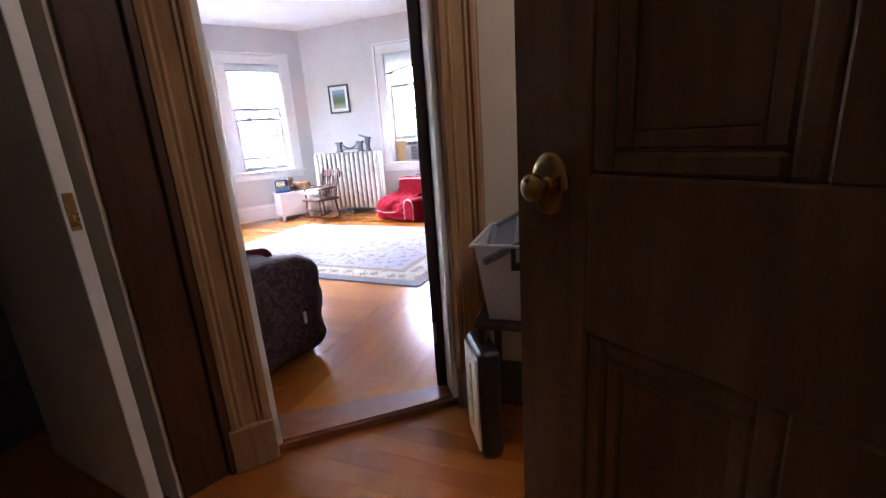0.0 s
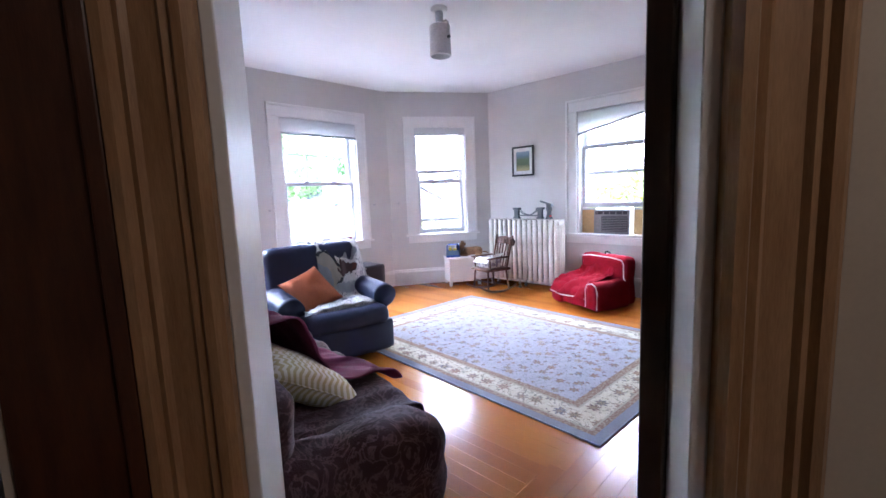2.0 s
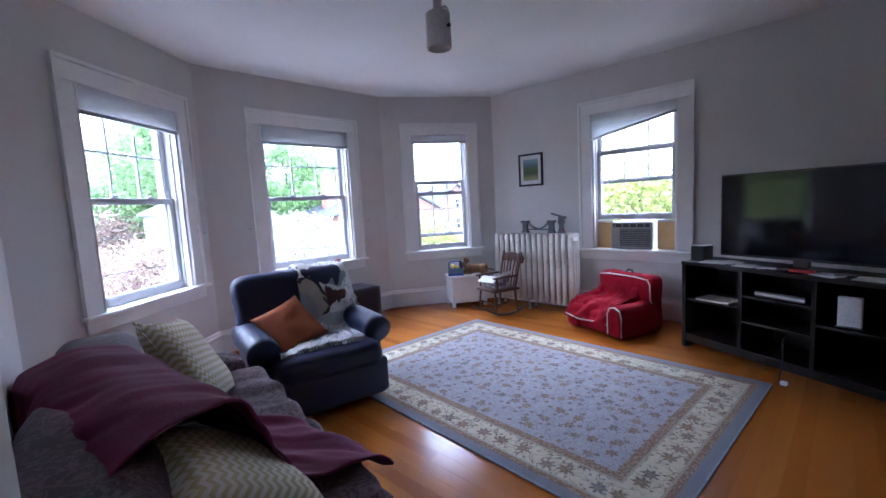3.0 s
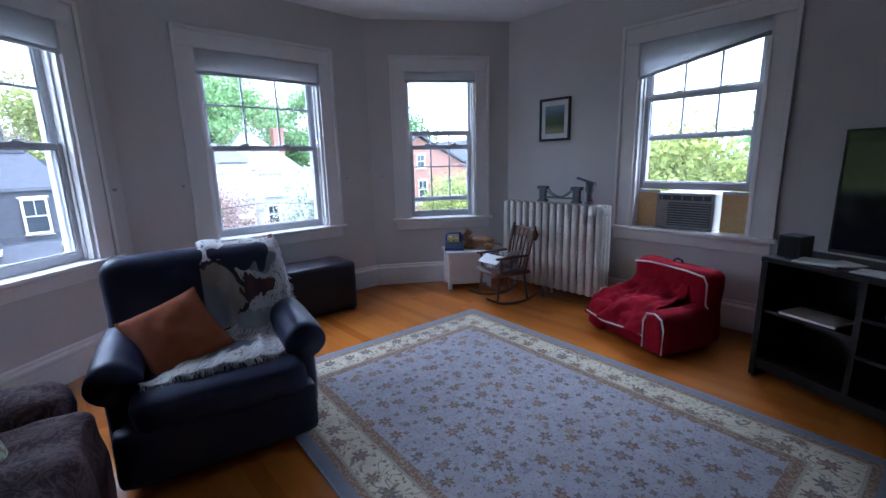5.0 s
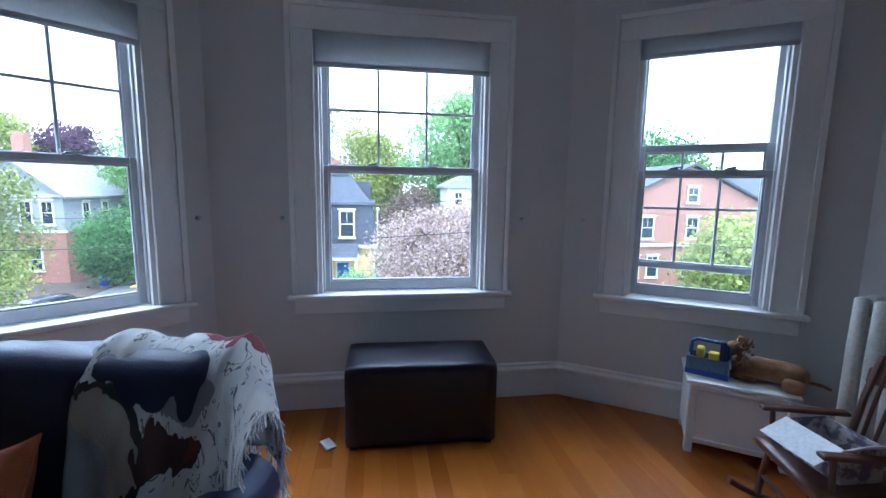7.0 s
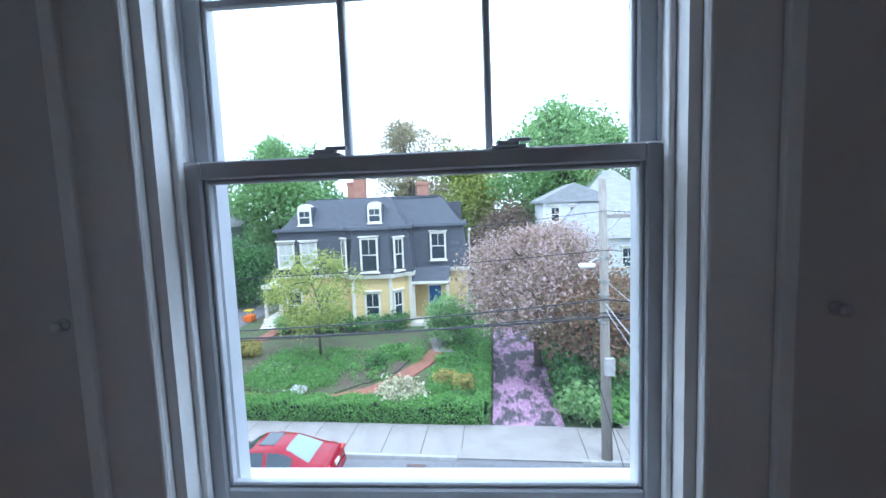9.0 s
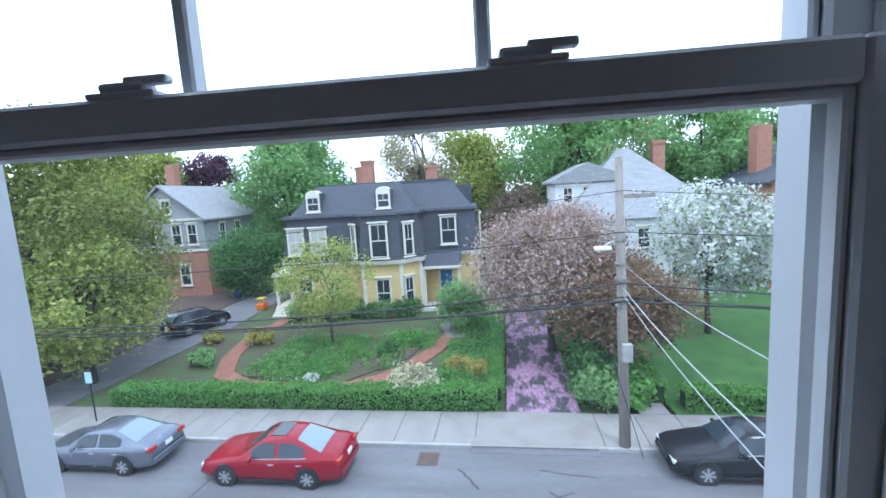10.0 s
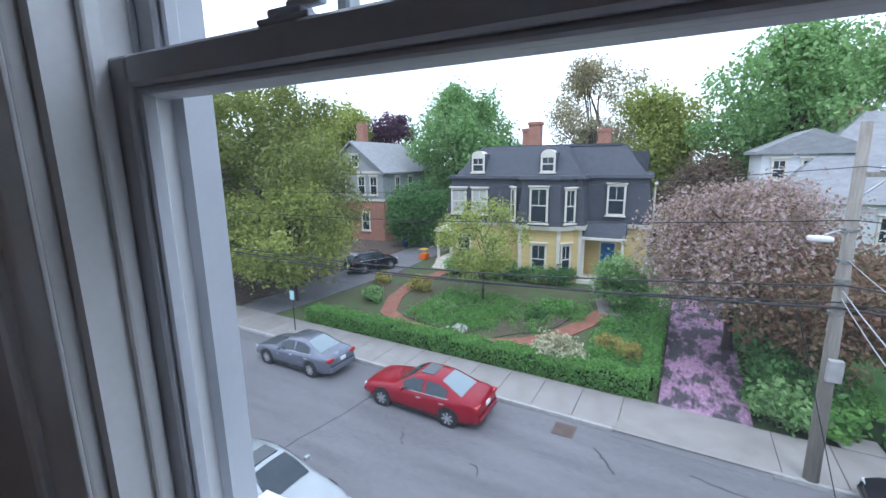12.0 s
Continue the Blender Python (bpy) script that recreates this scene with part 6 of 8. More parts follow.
for x, y, n, sx, sy in ((1.6, -8.6, 12, 0.62, -0.10), (2.6, 1.2, 9, 0.12, 0.22), (3.1, 1.7, 8, -0.16, 0.2), (2.2, 4.6, 9, 0.02, 0.3), (3.8, 4.9, 7, 0.2, 0.06), (1.2, -0.4, 8, 0.12, 0.1), (3.6, -3.6, 5, 0.1, 0.1), (5.2, 2.2, 10, 0.1, 0.35), (2.9, 0.6, 7, 0.22, 0.02), (2.0, 2.4, 7, 0.16, 0.16), (2.4, 3.2, 6, 0.02, 0.26), (4.4, 0.2, 9, -0.05, 0.2), (1.0, 2.2, 8, 0.05, 0.24), (3.4, -6.4, 4, 0.14, 0.12)):
    pts = [(x + sx * k + rc.uniform(-0.08, 0.08), y + sy * k + rc.uniform(-0.08, 0.08)) for k in range(n)]
    ribbon("road_crack", pts, rc.uniform(0.03, 0.06), 0.005, M_TAR, "dark tarred crack in the asphalt", STREET)
for x, y in ((3.9, 2.3), (4.05, 2.6)):
    flat("paint_mark", [(x, y), (x + 0.10, y), (x + 0.10, y + 0.3), (x, y + 0.3)], 0.006, mat("orange_road_paint", (0.55, 0.32, 0.10), 0.8), "faded orange paint mark on the road", "road marking", STREET, thick=0.004)


# ---- foliage ----
def leaves_mesh(name, blobs, count, size, material, seed, flat_up=0.0):
    """Many small leaf cards scattered through ball-shaped clumps (x, y, z, r)."""
    r = np.random.RandomState(seed)
    b = np.array(blobs)
    pick = r.choice(len(b), count, p=b[:, 3] ** 2 / (b[:, 3] ** 2).sum())
    d = r.normal(size=(count, 3))
    d /= np.linalg.norm(d, axis=1)[:, None]
    rad = b[pick, 3] * (0.55 + 0.45 * r.rand(count) ** 0.5) * (1 + 0.28 * r.normal(size=count))
    c = b[pick, :3] + d * rad[:, None]
    nrm = d * 0.6 + r.normal(size=(count, 3)) * 0.6 + np.array([0, 0, 0.35 + flat_up])
    nrm /= np.linalg.norm(nrm, axis=1)[:, None]
    t = np.cross(nrm, r.normal(size=(count, 3)))
    t /= np.linalg.norm(t, axis=1)[:, None] + 1e-9
    u = np.cross(nrm, t)
    s = size * (0.6 + 0.8 * r.rand(count))[:, None]
    quad = np.stack([c - t * s, c + u * s * 0.6 + nrm * s * 0.1, c + t * s, c - u * s * 0.6 + nrm * s * 0.1], axis=1).reshape(-1, 3)
    me = bpy.data.meshes.new(name)
    me.from_pydata(quad.tolist(), [], np.arange(count * 4).reshape(-1, 4).tolist())
    me.materials.append(material)
    return me


def tree(x, y, top, radius, material, label, seed, count=5000, size=0.3, trunk=0.25, base=G + 0.05, low=0.35, blobs=26, squash=1.0, spread=1.0, clump=0.34, name="tree"):
    r = random.Random(seed)
    height = top - base
    t = thing(name, pose(x, y, base), label, "tree", "neighbourhood trees")
    zc, rz = height * (low + 1) / 2, height * (1 - low) / 2 * squash
    cl = []
    for k in range(blobs):
        a, h = r.uniform(0, 6.283), r.uniform(-1, 1)
        q = math.sqrt(1 - h * h) * r.uniform(0.35, 0.95)
        rr = radius * clump * r.uniform(0.45, 1.5)
        cl.append((math.cos(a) * q * (radius - rr * 0.4) * spread, math.sin(a) * q * (radius - rr * 0.4), zc + h * (rz - rr * 0.5), rr))
    crown = new("crown", leaves_mesh("crown", cl, count, size, material, seed))
    crown.parent = t
    crown["kind"] = "stuff"
    bm = bmesh.new()
    lean = [(0, 0, -0.1), (r.uniform(-0.1, 0.1), r.uniform(-0.1, 0.1), height * 0.25), (r.uniform(-0.3, 0.3), r.uniform(-0.3, 0.3), height * 0.5), (r.uniform(-0.5, 0.5), r.uniform(-0.5, 0.5), height * 0.8)]
    tube(bm, lean, trunk, 10, trunk * 0.25)
    for c in sorted(cl, key=lambda c: -c[3])[:14]:
        f = r.uniform(0.3, 0.8)
        s = Vector(lean[1]).lerp(Vector(lean[2]), f) if r.random() < 0.6 else Vector(lean[2]).lerp(Vector(lean[3]), f)
        e = Vector(c[:3])
        m1 = s.lerp(e, 0.5) + Vector((r.uniform(-0.2, 0.2), r.uniform(-0.2, 0.2), r.uniform(0, 0.3)))
        tube(bm, [s, m1, e, e + (e - m1) * 0.4], trunk * 0.32, 6, trunk * 0.05)
    part("trunk", bm, M_BARK, t, smooth=True)
    return t


tree(-26.5, -21.5, 7.3, 8.8, L_OLIVE, "large spring tree with fresh olive-green leaves", 1, 60000, 0.115, 0.4, low=0.10, blobs=80, clump=0.155)
tree(-24.0, -16.0, 0.2, 4.6, L_YELLOW, "young yellow-green tree by the pavement", 2, 20000, 0.11, 0.2, low=0.18, blobs=60, clump=0.21)
tree(-27.0, -33.0, 6.0, 8.0, L_OLIVE, "large olive-green street tree", 3, 30000, 0.15, 0.4, low=0.15, blobs=90, clump=0.2)
tree(-29.0, -4.6, -0.9, 3.3, L_YELLOW, "small yellow-green ornamental tree in the garden", 4, 6500, 0.09, 0.1, low=0.28, blobs=60, clump=0.19)
tree(-27.0, 8.6, 0.3, 5.2, L_PINK, "pink-blossomed cherry tree beside the drive", 5, 30000, 0.085, 0.25, low=0.3, blobs=90, clump=0.19)
tree(-24.2, 11.2, -1.9, 4.0, L_COPPER, "spreading copper-leaved maple tree by the drive", 6, 22000, 0.085, 0.18, low=0.25, blobs=80, clump=0.2, squash=0.9)
tree(-29.0, 17.8, 1.0, 4.0, L_WHITE, "white flowering dogwood tree", 7, 13000, 0.13, 0.18, low=0.3, blobs=90, clump=0.18)
tree(-11.2, -8.4, -4.0, 2.0, L_WHITE, "white flowering dogwood below the window", 8, 4200, 0.06, 0.10, low=0.30, blobs=70, clump=0.13)
tree(-50.0, 15.0, 11.4, 8.4, L_GREEN, "tall full green tree behind the houses", 9, 34000, 0.20, 0.5, low=0.3, blobs=100, clump=0.2)
tree(-60.0, -2.0, 13.2, 7.2, L_TAN, "tall tan budding tree behind the roofs", 10, 22000, 0.15, 0.4, low=0.3, blobs=80, clump=0.19)
tree(-56.0, -18.5, 10.4, 7.4, L_GREEN, "round bright green tree behind the houses", 11, 28000, 0.20, 0.4, low=0.25, blobs=90, clump=0.2)
tree(-46.0, 8.6, 1.4, 4.4, L_BROWNRED, "low reddish-brown budding tree", 12, 16000, 0.15, 0.25, low=0.15, blobs=34)
tree(-56.0, 5.2, 9.6, 4.6, L_YELLOW, "yellow-green tree behind the chimneys", 13, 16000, 0.18, 0.3, blobs=30)
tree(-62.0, -33.0, 10.5, 4.2, L_PURPLE, "purple-leaved tree in the distance", 14, 9000, 0.2, 0.3, blobs=26)
tree(-58.0, -38.0, 9.5, 6.0, L_YELLOW, "yellow-green tree in the distance", 15, 14000, 0.24, 0.35, blobs=34)
tree(-62.0, -52.0, 10.0, 8.0, L_OLIVE, "olive-green tree in the distance", 16, 15000, 0.26, 0.4, blobs=40)
tree(-52.0, 29.0, 10.0, 7.5, L_GREEN, "tall green tree behind the white house", 17, 22000, 0.21, 0.4, blobs=80, clump=0.2)
tree(-60.0, 22.0, 12.0, 6.0, L_TAN, "tall tan budding tree", 18, 12000, 0.2, 0.35, blobs=34)
tree(-62.0, 46.0, 10.0, 8.5, L_DEEP, "dark green tree in the distance", 19, 15000, 0.28, 0.4, blobs=44)
tree(-29.0, 31.0, -0.6, 4.2, L_YELLOW, "yellow-green tree before the brick house", 20, 6000, 0.2, 0.2, low=0.2, blobs=36)
tree(-47.0, -9.0, 3.0, 4.5, L_DEEP, "dark green tree behind the yellow house", 21, 14000, 0.19, 0.3, low=0.15)
tree(-44.0, -18.0, -1.0, 3.6, L_DEEP, "dark green tree between the houses", 22, 12000, 0.15, 0.2, low=0.1)
tree(-8.0, 26.0, 2.4, 5.5, L_YELLOW, "yellow-green tree north of the house", 23, 15000, 0.15, 0.3, low=0.15, blobs=90, clump=0.2)
tree(3.0, 24.0, 1.8, 5.0, L_YELLOW, "yellow-green tree north of the house", 24, 13000, 0.15, 0.3, low=0.15, blobs=80, clump=0.2)
tree(-2.0, 34.0, 5.5, 6.5, L_GREEN, "green tree north of the house", 25, 6000, 0.32, 0.3, low=0.2, blobs=40)
tree(-22.0, 40.0, 3.0, 6.0, L_OLIVE, "olive-green tree up the street", 26, 6000, 0.28, 0.3, low=0.2, blobs=40)
tree(-31.2, 3.5, -4.3, 1.9, L_GREEN, "airy green shrub tree by the porch", 27, 6000, 0.10, 0.06, low=0.12, blobs=26)
tree(-12.0, -34.0, 4.0, 6.0, L_YELLOW, "yellow-green tree down the street", 28, 5000, 0.3, 0.3, low=0.2, blobs=36)
# far woods that close the view
far = []
rf = random.Random(31)
for k in range(150):
    a = radians(rf.uniform(95, 292))
    d = rf.uniform(78, 110)
    far.append((-4 + math.cos(a) * d, 5 + math.sin(a) * d, G + rf.uniform(2, 9.5), rf.uniform(3.0, 6.0)))
woods = new("far_woods", leaves_mesh("far_woods", far, 26000, 0.75, L_OLIVE, 33))
tagged(woods, "distant spring woods closing the view", "woods", kind="stuff")


# low planting that fills the front garden and the drive's edges
plant = []
rp = random.Random(51)
for x0, x1, y0, y1, n in ((-11.5, -5.6, -12.6, -7.0, 330), (-4.3, -3.5, -16.5, 0.3, 90), (-12.0, -9.5, -6.8, -3.2, 60), (-9.5, -6.5, -6.6, -4.6, 22), (-17.0, -3.4, -2.2, 0.5, 190), (-16.0, -3.2, 4.0, 5.8, 90)):
    for k in range(n):
        p = STREET @ Vector((rp.uniform(x0, x1), rp.uniform(y0, y1), 0.12))
        plant.append((p.x, p.y, p.z + rp.uniform(0.0, 0.12), rp.uniform(0.14, 0.42)))
cover = new("ground_cover", leaves_mesh("ground_cover", plant, 52000, 0.055, L_HEDGE, 52, 0.5))
tagged(cover, "mixed low green garden plants over brown soil", "plants", kind="stuff")


def shrub(x, y, w, h, material, label, seed, count=900, size=0.10, z=G + 0.08):
    s = thing("shrub", pose(x, y, z), label, "shrub", "garden shrubs")
    r = random.Random(seed)
    cl = [(r.uniform(-0.6, 0.6) * w / 2, r.uniform(-0.6, 0.6) * w / 2, h * r.uniform(0.3, 0.68), h * r.uniform(0.26, 0.36)) for _ in range(14)]
    c = new("foliage", leaves_mesh("foliage", cl, count, size, material, seed))
    c.parent = s
    bm = bmesh.new()
    for c_ in cl[:6]:
        tube(bm, [(c_[0] * 0.2, c_[1] * 0.2, -0.1), (c_[0] * 0.7, c_[1] * 0.7, c_[2] * 0.6), c_[:3]], 0.03, 5, 0.01)
    part("stems", bm, M_BARK, s)


shrub(-22.1, 1.7, 2.6, 1.35, L_CREAM, "rounded azalea covered in cream blossom", 40, 3000, 0.09)
shrub(-24.2, 4.4, 1.6, 0.8, L_GOLD, "golden-leaved shrub in the lawn", 41, 900)
shrub(-24.9, 3.4, 1.2, 0.7, L_GOLD, "golden-leaved shrub in the lawn", 42, 700)
shrub(-23.2, -3.9, 1.4, 0.55, L_WHITE, "low white-flowering garden plant", 43, 900, 0.08)
shrub(-29.6, -9.6, 2.0, 1.0, L_GOLD, "golden-green shrub in the garden bed", 44, 1100)
shrub(-30.3, -13.4, 2.0, 0.8, L_GOLD, "bright golden shrub by the side drive", 45, 1100)
shrub(-26.4, -11.3, 2.0, 0.9, L_GREEN, "tuft of upright green leaves", 46, 1100)
shrub(-27.3, -0.6, 1.3, 0.7, L_DEEP, "dark green garden plant", 47, 900)
shrub(-26.6, -6.2, 2.6, 0.5, L_GREEN, "low green ground cover", 48, 1500)
shrub(-25.4, -4.2, 2.6, 0.5, L_HEDGE, "low green ground cover", 49, 1500)
shrub(-29.0, 0.2, 2.4, 0.9, L_HEDGE, "low green border shrub", 50, 1200)
for i, (x, y, w, h, mm) in enumerate(((-20.9, 9.5, 2.0, 1.6, L_GREEN), (-21.8, 10.3, 2.4, 1.9, L_DEEP), (-22.2, 9.6, 2.0, 2.2, L_DEEP), (-24.2, 10.2, 2.6, 2.6, L_DEEP), (-25.8, 11.0, 3.0, 2.6, L_DEEP), (-20.8, 10.9, 1.4, 1.2, L_HEDGE), (-27.5, 10.4, 2.4, 2.4, L_DEEP))):
    shrub(x, y, w, h, mm, "dense green shrubs beside the drive", 60 + i, 2200, 0.12)
for i, y in enumerate((-9.0, -7.3, -5.7, -4.0, -2.4, -0.9)):
    shrub(-35.0, y, 2.2, 1.5, L_DEEP if i % 2 else L_GREEN, "dark foundation shrub along the house", 70 + i, 1500, 0.11)


def hedge(m, length, w, h, seed, label):
    t = thing("hedge", m, label, "hedge", "clipped hedges")
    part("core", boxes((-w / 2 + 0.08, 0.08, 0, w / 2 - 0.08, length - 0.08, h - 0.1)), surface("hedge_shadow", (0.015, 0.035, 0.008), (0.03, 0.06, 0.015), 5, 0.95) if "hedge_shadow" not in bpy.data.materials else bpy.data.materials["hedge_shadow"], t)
    r = np.random.RandomState(seed)
    n = int(length * 1500)
    face = r.rand(n)
    x = np.where(face < 0.35, w / 2, np.where(face < 0.55, -w / 2, r.uniform(-w / 2, w / 2, n)))
    z = np.where(face < 0.55, r.uniform(0.02, h, n), h)
    y = r.uniform(0, length, n)
    wave = 0.07 * np.sin(y * 1.7 + seed) + 0.06 * np.sin(y * 4.3)
    c = np.stack([x + r.normal(0, 0.045, n) + np.where(face < 0.55, wave * 0.5, 0), y, np.maximum(z + r.normal(0, 0.05, n) + np.where(face >= 0.55, wave, 0), 0.02)], axis=1)
    nrm = r.normal(size=(n, 3))
    nrm /= np.linalg.norm(nrm, axis=1)[:, None]
    a = np.cross(nrm, r.normal(size=(n, 3)))
    a /= np.linalg.norm(a, axis=1)[:, None]
    b = np.cross(nrm, a)
    s = (0.035 + 0.035 * r.rand(n))[:, None]
    quad = np.stack([c - a * s, c + b * s * 0.7, c + a * s, c - b * s * 0.7], axis=1).reshape(-1, 3)
    me = bpy.data.meshes.new("foliage")
    me.from_pydata(quad.tolist(), [], np.arange(n * 4).reshape(-1, 4).tolist())
    me.materials.append(L_HEDGE)
    o = new("foliage", me)
    o.parent = t
    o["kind"] = "stuff"


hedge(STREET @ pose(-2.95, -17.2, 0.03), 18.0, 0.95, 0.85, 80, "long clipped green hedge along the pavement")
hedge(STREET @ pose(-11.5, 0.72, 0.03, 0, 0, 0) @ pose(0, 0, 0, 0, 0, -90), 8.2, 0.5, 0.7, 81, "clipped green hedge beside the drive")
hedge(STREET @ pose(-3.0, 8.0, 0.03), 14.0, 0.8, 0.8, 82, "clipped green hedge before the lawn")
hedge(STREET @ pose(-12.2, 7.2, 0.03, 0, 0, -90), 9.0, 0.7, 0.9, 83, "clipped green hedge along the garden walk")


# ---- houses ----
def house_window(house, m, w, h, arched=False, pane_mat=None):
    win = part("window", frame_bm(-w / 2, w / 2, 0, h, -0.06, 0.06, 0.14, 0.16, 0.14, 0.01), M_CREAMTRIM, house)
    win.matrix_basis = m
    part("sill", boxes((-w / 2 - 0.08, -0.14, -0.08, w / 2 + 0.08, 0.05, 0.02)), M_CREAMTRIM, win)
    part("pane", boxes((-w / 2 + 0.14, 0.0, 0.14, w / 2 - 0.14, 0.03, h - 0.16)), pane_mat or M_HGLASS, win)
    part("sash_bar", boxes((-w / 2 + 0.14, -0.03, h / 2 - 0.04, w / 2 - 0.14, 0.01, h / 2 + 0.04), (-0.02, -0.02, h / 2, 0.02, 0.01, h - 0.16)), M_CREAMTRIM, win)
    if arched:
        bm = bmesh.new()
        extrude_outline(bm, [(w / 2 * math.cos(radians(a)), h + w / 2 * math.sin(radians(a)) * 0.8) for a in range(0, 181, 20)], -0.06, 0.9)
        part("arched_head", bm, M_CREAMTRIM, win)
    else:
        part("hood", boxes((-w / 2 - 0.1, -0.16, h, w / 2 + 0.1, 0.06, h + 0.12), bevel=0.02), M_CREAMTRIM, win)
    return win


def prism(bm, lower, z0, upper, z1):
    a = [bm.verts.new((x, y, z0)) for x, y in lower]
    b = [bm.verts.new((x, y, z1)) for x, y in upper]
    n = len(lower)
    for i in range(n):
        bm.faces.new((a[i], a[(i + 1) % n], b[(i + 1) % n], b[i]))
    bm.faces.new(a[::-1])
    bm.faces.new(b)


def inset(outline, d):
    """Moves a counter-clockwise outline inward by d."""
    out = []
    n = len(outline)
    for i in range(n):
        p0, p1, p2 = (Vector(outline[k % n]) for k in (i - 1, i, i + 1))
        e1, e2 = (p1 - p0).normalized(), (p2 - p1).normalized()
        n1, n2 = Vector((-e1.y, e1.x)), Vector((-e2.y, e2.x))
        k = (n1 + n2) / max(1 + n1.dot(n2), 0.2)
        out.append((p1.x + k.x * d, p1.y + k.y * d))
    return out


# local frame of the yellow house: x to the north along its front, y away from the street
H1 = pose(-36.0, 0.0, G, 0, 0, 90)
mansard = thing("yellow_house", H1, "yellow house with dark slate mansard roof", "house")
PLAN = [(-10.2, 0), (-4.7, 0), (-3.9, -1.1), (-1.1, -1.1), (-0.2, 0), (0.3, 0.0), (0.3, 2.2), (4.6, 2.2), (4.6, 11), (-10.2, 11)]
bm = bmesh.new()
prism(bm, PLAN, 0, PLAN, 4.2)
part("wall", bm, M_YELLOWPAINT, mansard)
bm = bmesh.new()
prism(bm, inset(PLAN, -0.3), 4.1, inset(PLAN, -0.35), 4.4)
part("cornice", bm, M_CREAMTRIM, mansard, "cream bracketed cornice")
bm = bmesh.new()
prism(bm, inset(PLAN, -0.28), 4.4, inset(PLAN, 0.12), 7.8)
part("mansard", bm, M_SLATE, mansard, "steep dark slate mansard")
bm = bmesh.new()
prism(bm, inset(PLAN, -0.18), 7.75, inset(PLAN, -0.12), 7.98)
part("roof_gutter", bm, M_SLATE, mansard)
TOP = [(-9.9, 0.4), (0.1, 0.4), (0.1, 2.6), (4.3, 2.6), (4.3, 10.6), (-9.9, 10.6)]
bm = bmesh.new()
prism(bm, TOP, 7.95, inset(TOP, 1.7), 10.2)
part("roof", bm, M_SLATE, mansard)
part("roof_deck", boxes((-8.1, 4.2, 10.15, 2.4, 8.6, 10.35)), M_SLATE, mansard)
for x, y, z1 in ((-4.6, 5.2, 12.3), (-5.2, 5.4, 11.8), (0.9, 6.2, 11.6)):
    bm = bmesh.new()
    box(bm, x - 0.5, y - 0.4, 9.6, x + 0.5, y + 0.4, z1)
    box(bm, x - 0.58, y - 0.48, z1 - 0.25, x + 0.58, y + 0.48, z1 - 0.05)
    part("chimney", bm, M_BRICK, mansard, "red brick chimney")
CURTAIN = mat("pale_window_blind", (0.45, 0.45, 0.42), 0.4)
for x, y, z, w, h, pm in ((-9.3, -0.36, 4.95, 1.35, 2.05, CURTAIN), (-7.5, -0.36, 4.95, 1.35, 2.05, CURTAIN), (-2.5, -1.48, 4.6, 1.35, 2.6, None), (2.4, 1.84, 5.0, 1.3, 2.3, None)):
    house_window(mansard, pose(x, y, z), w, h, pane_mat=pm)
house_window(mansard, pose(-0.41, -0.80, 4.6, 0, 0, 51), 0.95, 2.5)
house_window(mansard, pose(-4.60, -0.80, 4.6, 0, 0, -54), 0.95, 2.5)
house_window(mansard, pose(-2.5, -1.13, 0.75, 0), 1.2, 2.3)
house_window(mansard, pose(-0.62, -0.60, 0.75, 0, 0, 51), 0.95, 2.3)
for x in (-9.0, -6.6):
    house_window(mansard, pose(x, -0.03, 0.8, 0), 1.3, 2.3)
house_window(mansard, pose(4.92, 4.2, 5.0, 0, 0, 90), 1.2, 2.2)
house_window(mansard, pose(4.92, 7.4, 5.0, 0, 0, 90), 1.2, 2.2)
house_window(mansard, pose(4.64, 5.2, 0.9, 0, 0, 90), 1.2, 2.2)
for x in (-8.0, -2.4):
    dm = part("dormer", boxes((-0.62, 0.0, 0, 0.62, 1.9, 1.5)), M_SLATE, mansard)
    dm.matrix_basis = pose(x, 0.62, 8.15)
    house_window(mansard, pose(x, 0.56, 8.2), 1.1, 1.25, True)
dm = part("dormer", boxes((0, -0.6, 0, 1.4, 0.6, 1.6)), M_SLATE, mansard)
dm.matrix_basis = pose(2.9, 6.4, 8.15)
# entrance porch in the angle, side porch, corner boards
bm = bmesh.new()
prism(bm, [(0.3, 0.1), (3.3, 0.1), (3.3, 2.25), (0.3, 2.25)], 3.55, [(0.3, 0.9), (3.3, 0.9), (3.3, 2.25), (0.3, 2.25)], 4.55)
porch = part("porch_roof", bm, M_SLATE, mansard)
part("porch_fascia", boxes((0.25, 0.05, 3.35, 3.35, 2.2, 3.56), bevel=0.02), M_CREAMTRIM, porch)
for x in (0.45, 3.15):
    part("porch_post", boxes((x - 0.1, 0.2, 0.3, x + 0.1, 0.4, 3.36), bevel=0.02), M_CREAMTRIM, porch)
part("porch_floor", boxes((0.3, 0.0, 0, 3.4, 2.2, 0.3)), M_CREAMTRIM, mansard)
door_h = part("door", frame_bm(1.4, 2.6, 0.3, 3.0, 2.1, 2.2, 0.12, 0.14, 0.02), M_CREAMTRIM, mansard)
part("door_leaf", boxes((1.52, 2.13, 0.32, 2.48, 2.19, 2.86)), mat("blue_painted_door", (0.02, 0.10, 0.33), 0.4), door_h, "bright blue painted door")
for x, y in ((-10.2, -0.03), (0.27, -0.03), (-3.93, -1.13), (-1.07, -1.13)):
    part("corner_board", boxes((x - 0.12, y - 0.03, 0, x + 0.12, y + 0.1, 4.1)), M_CREAMTRIM, mansard)
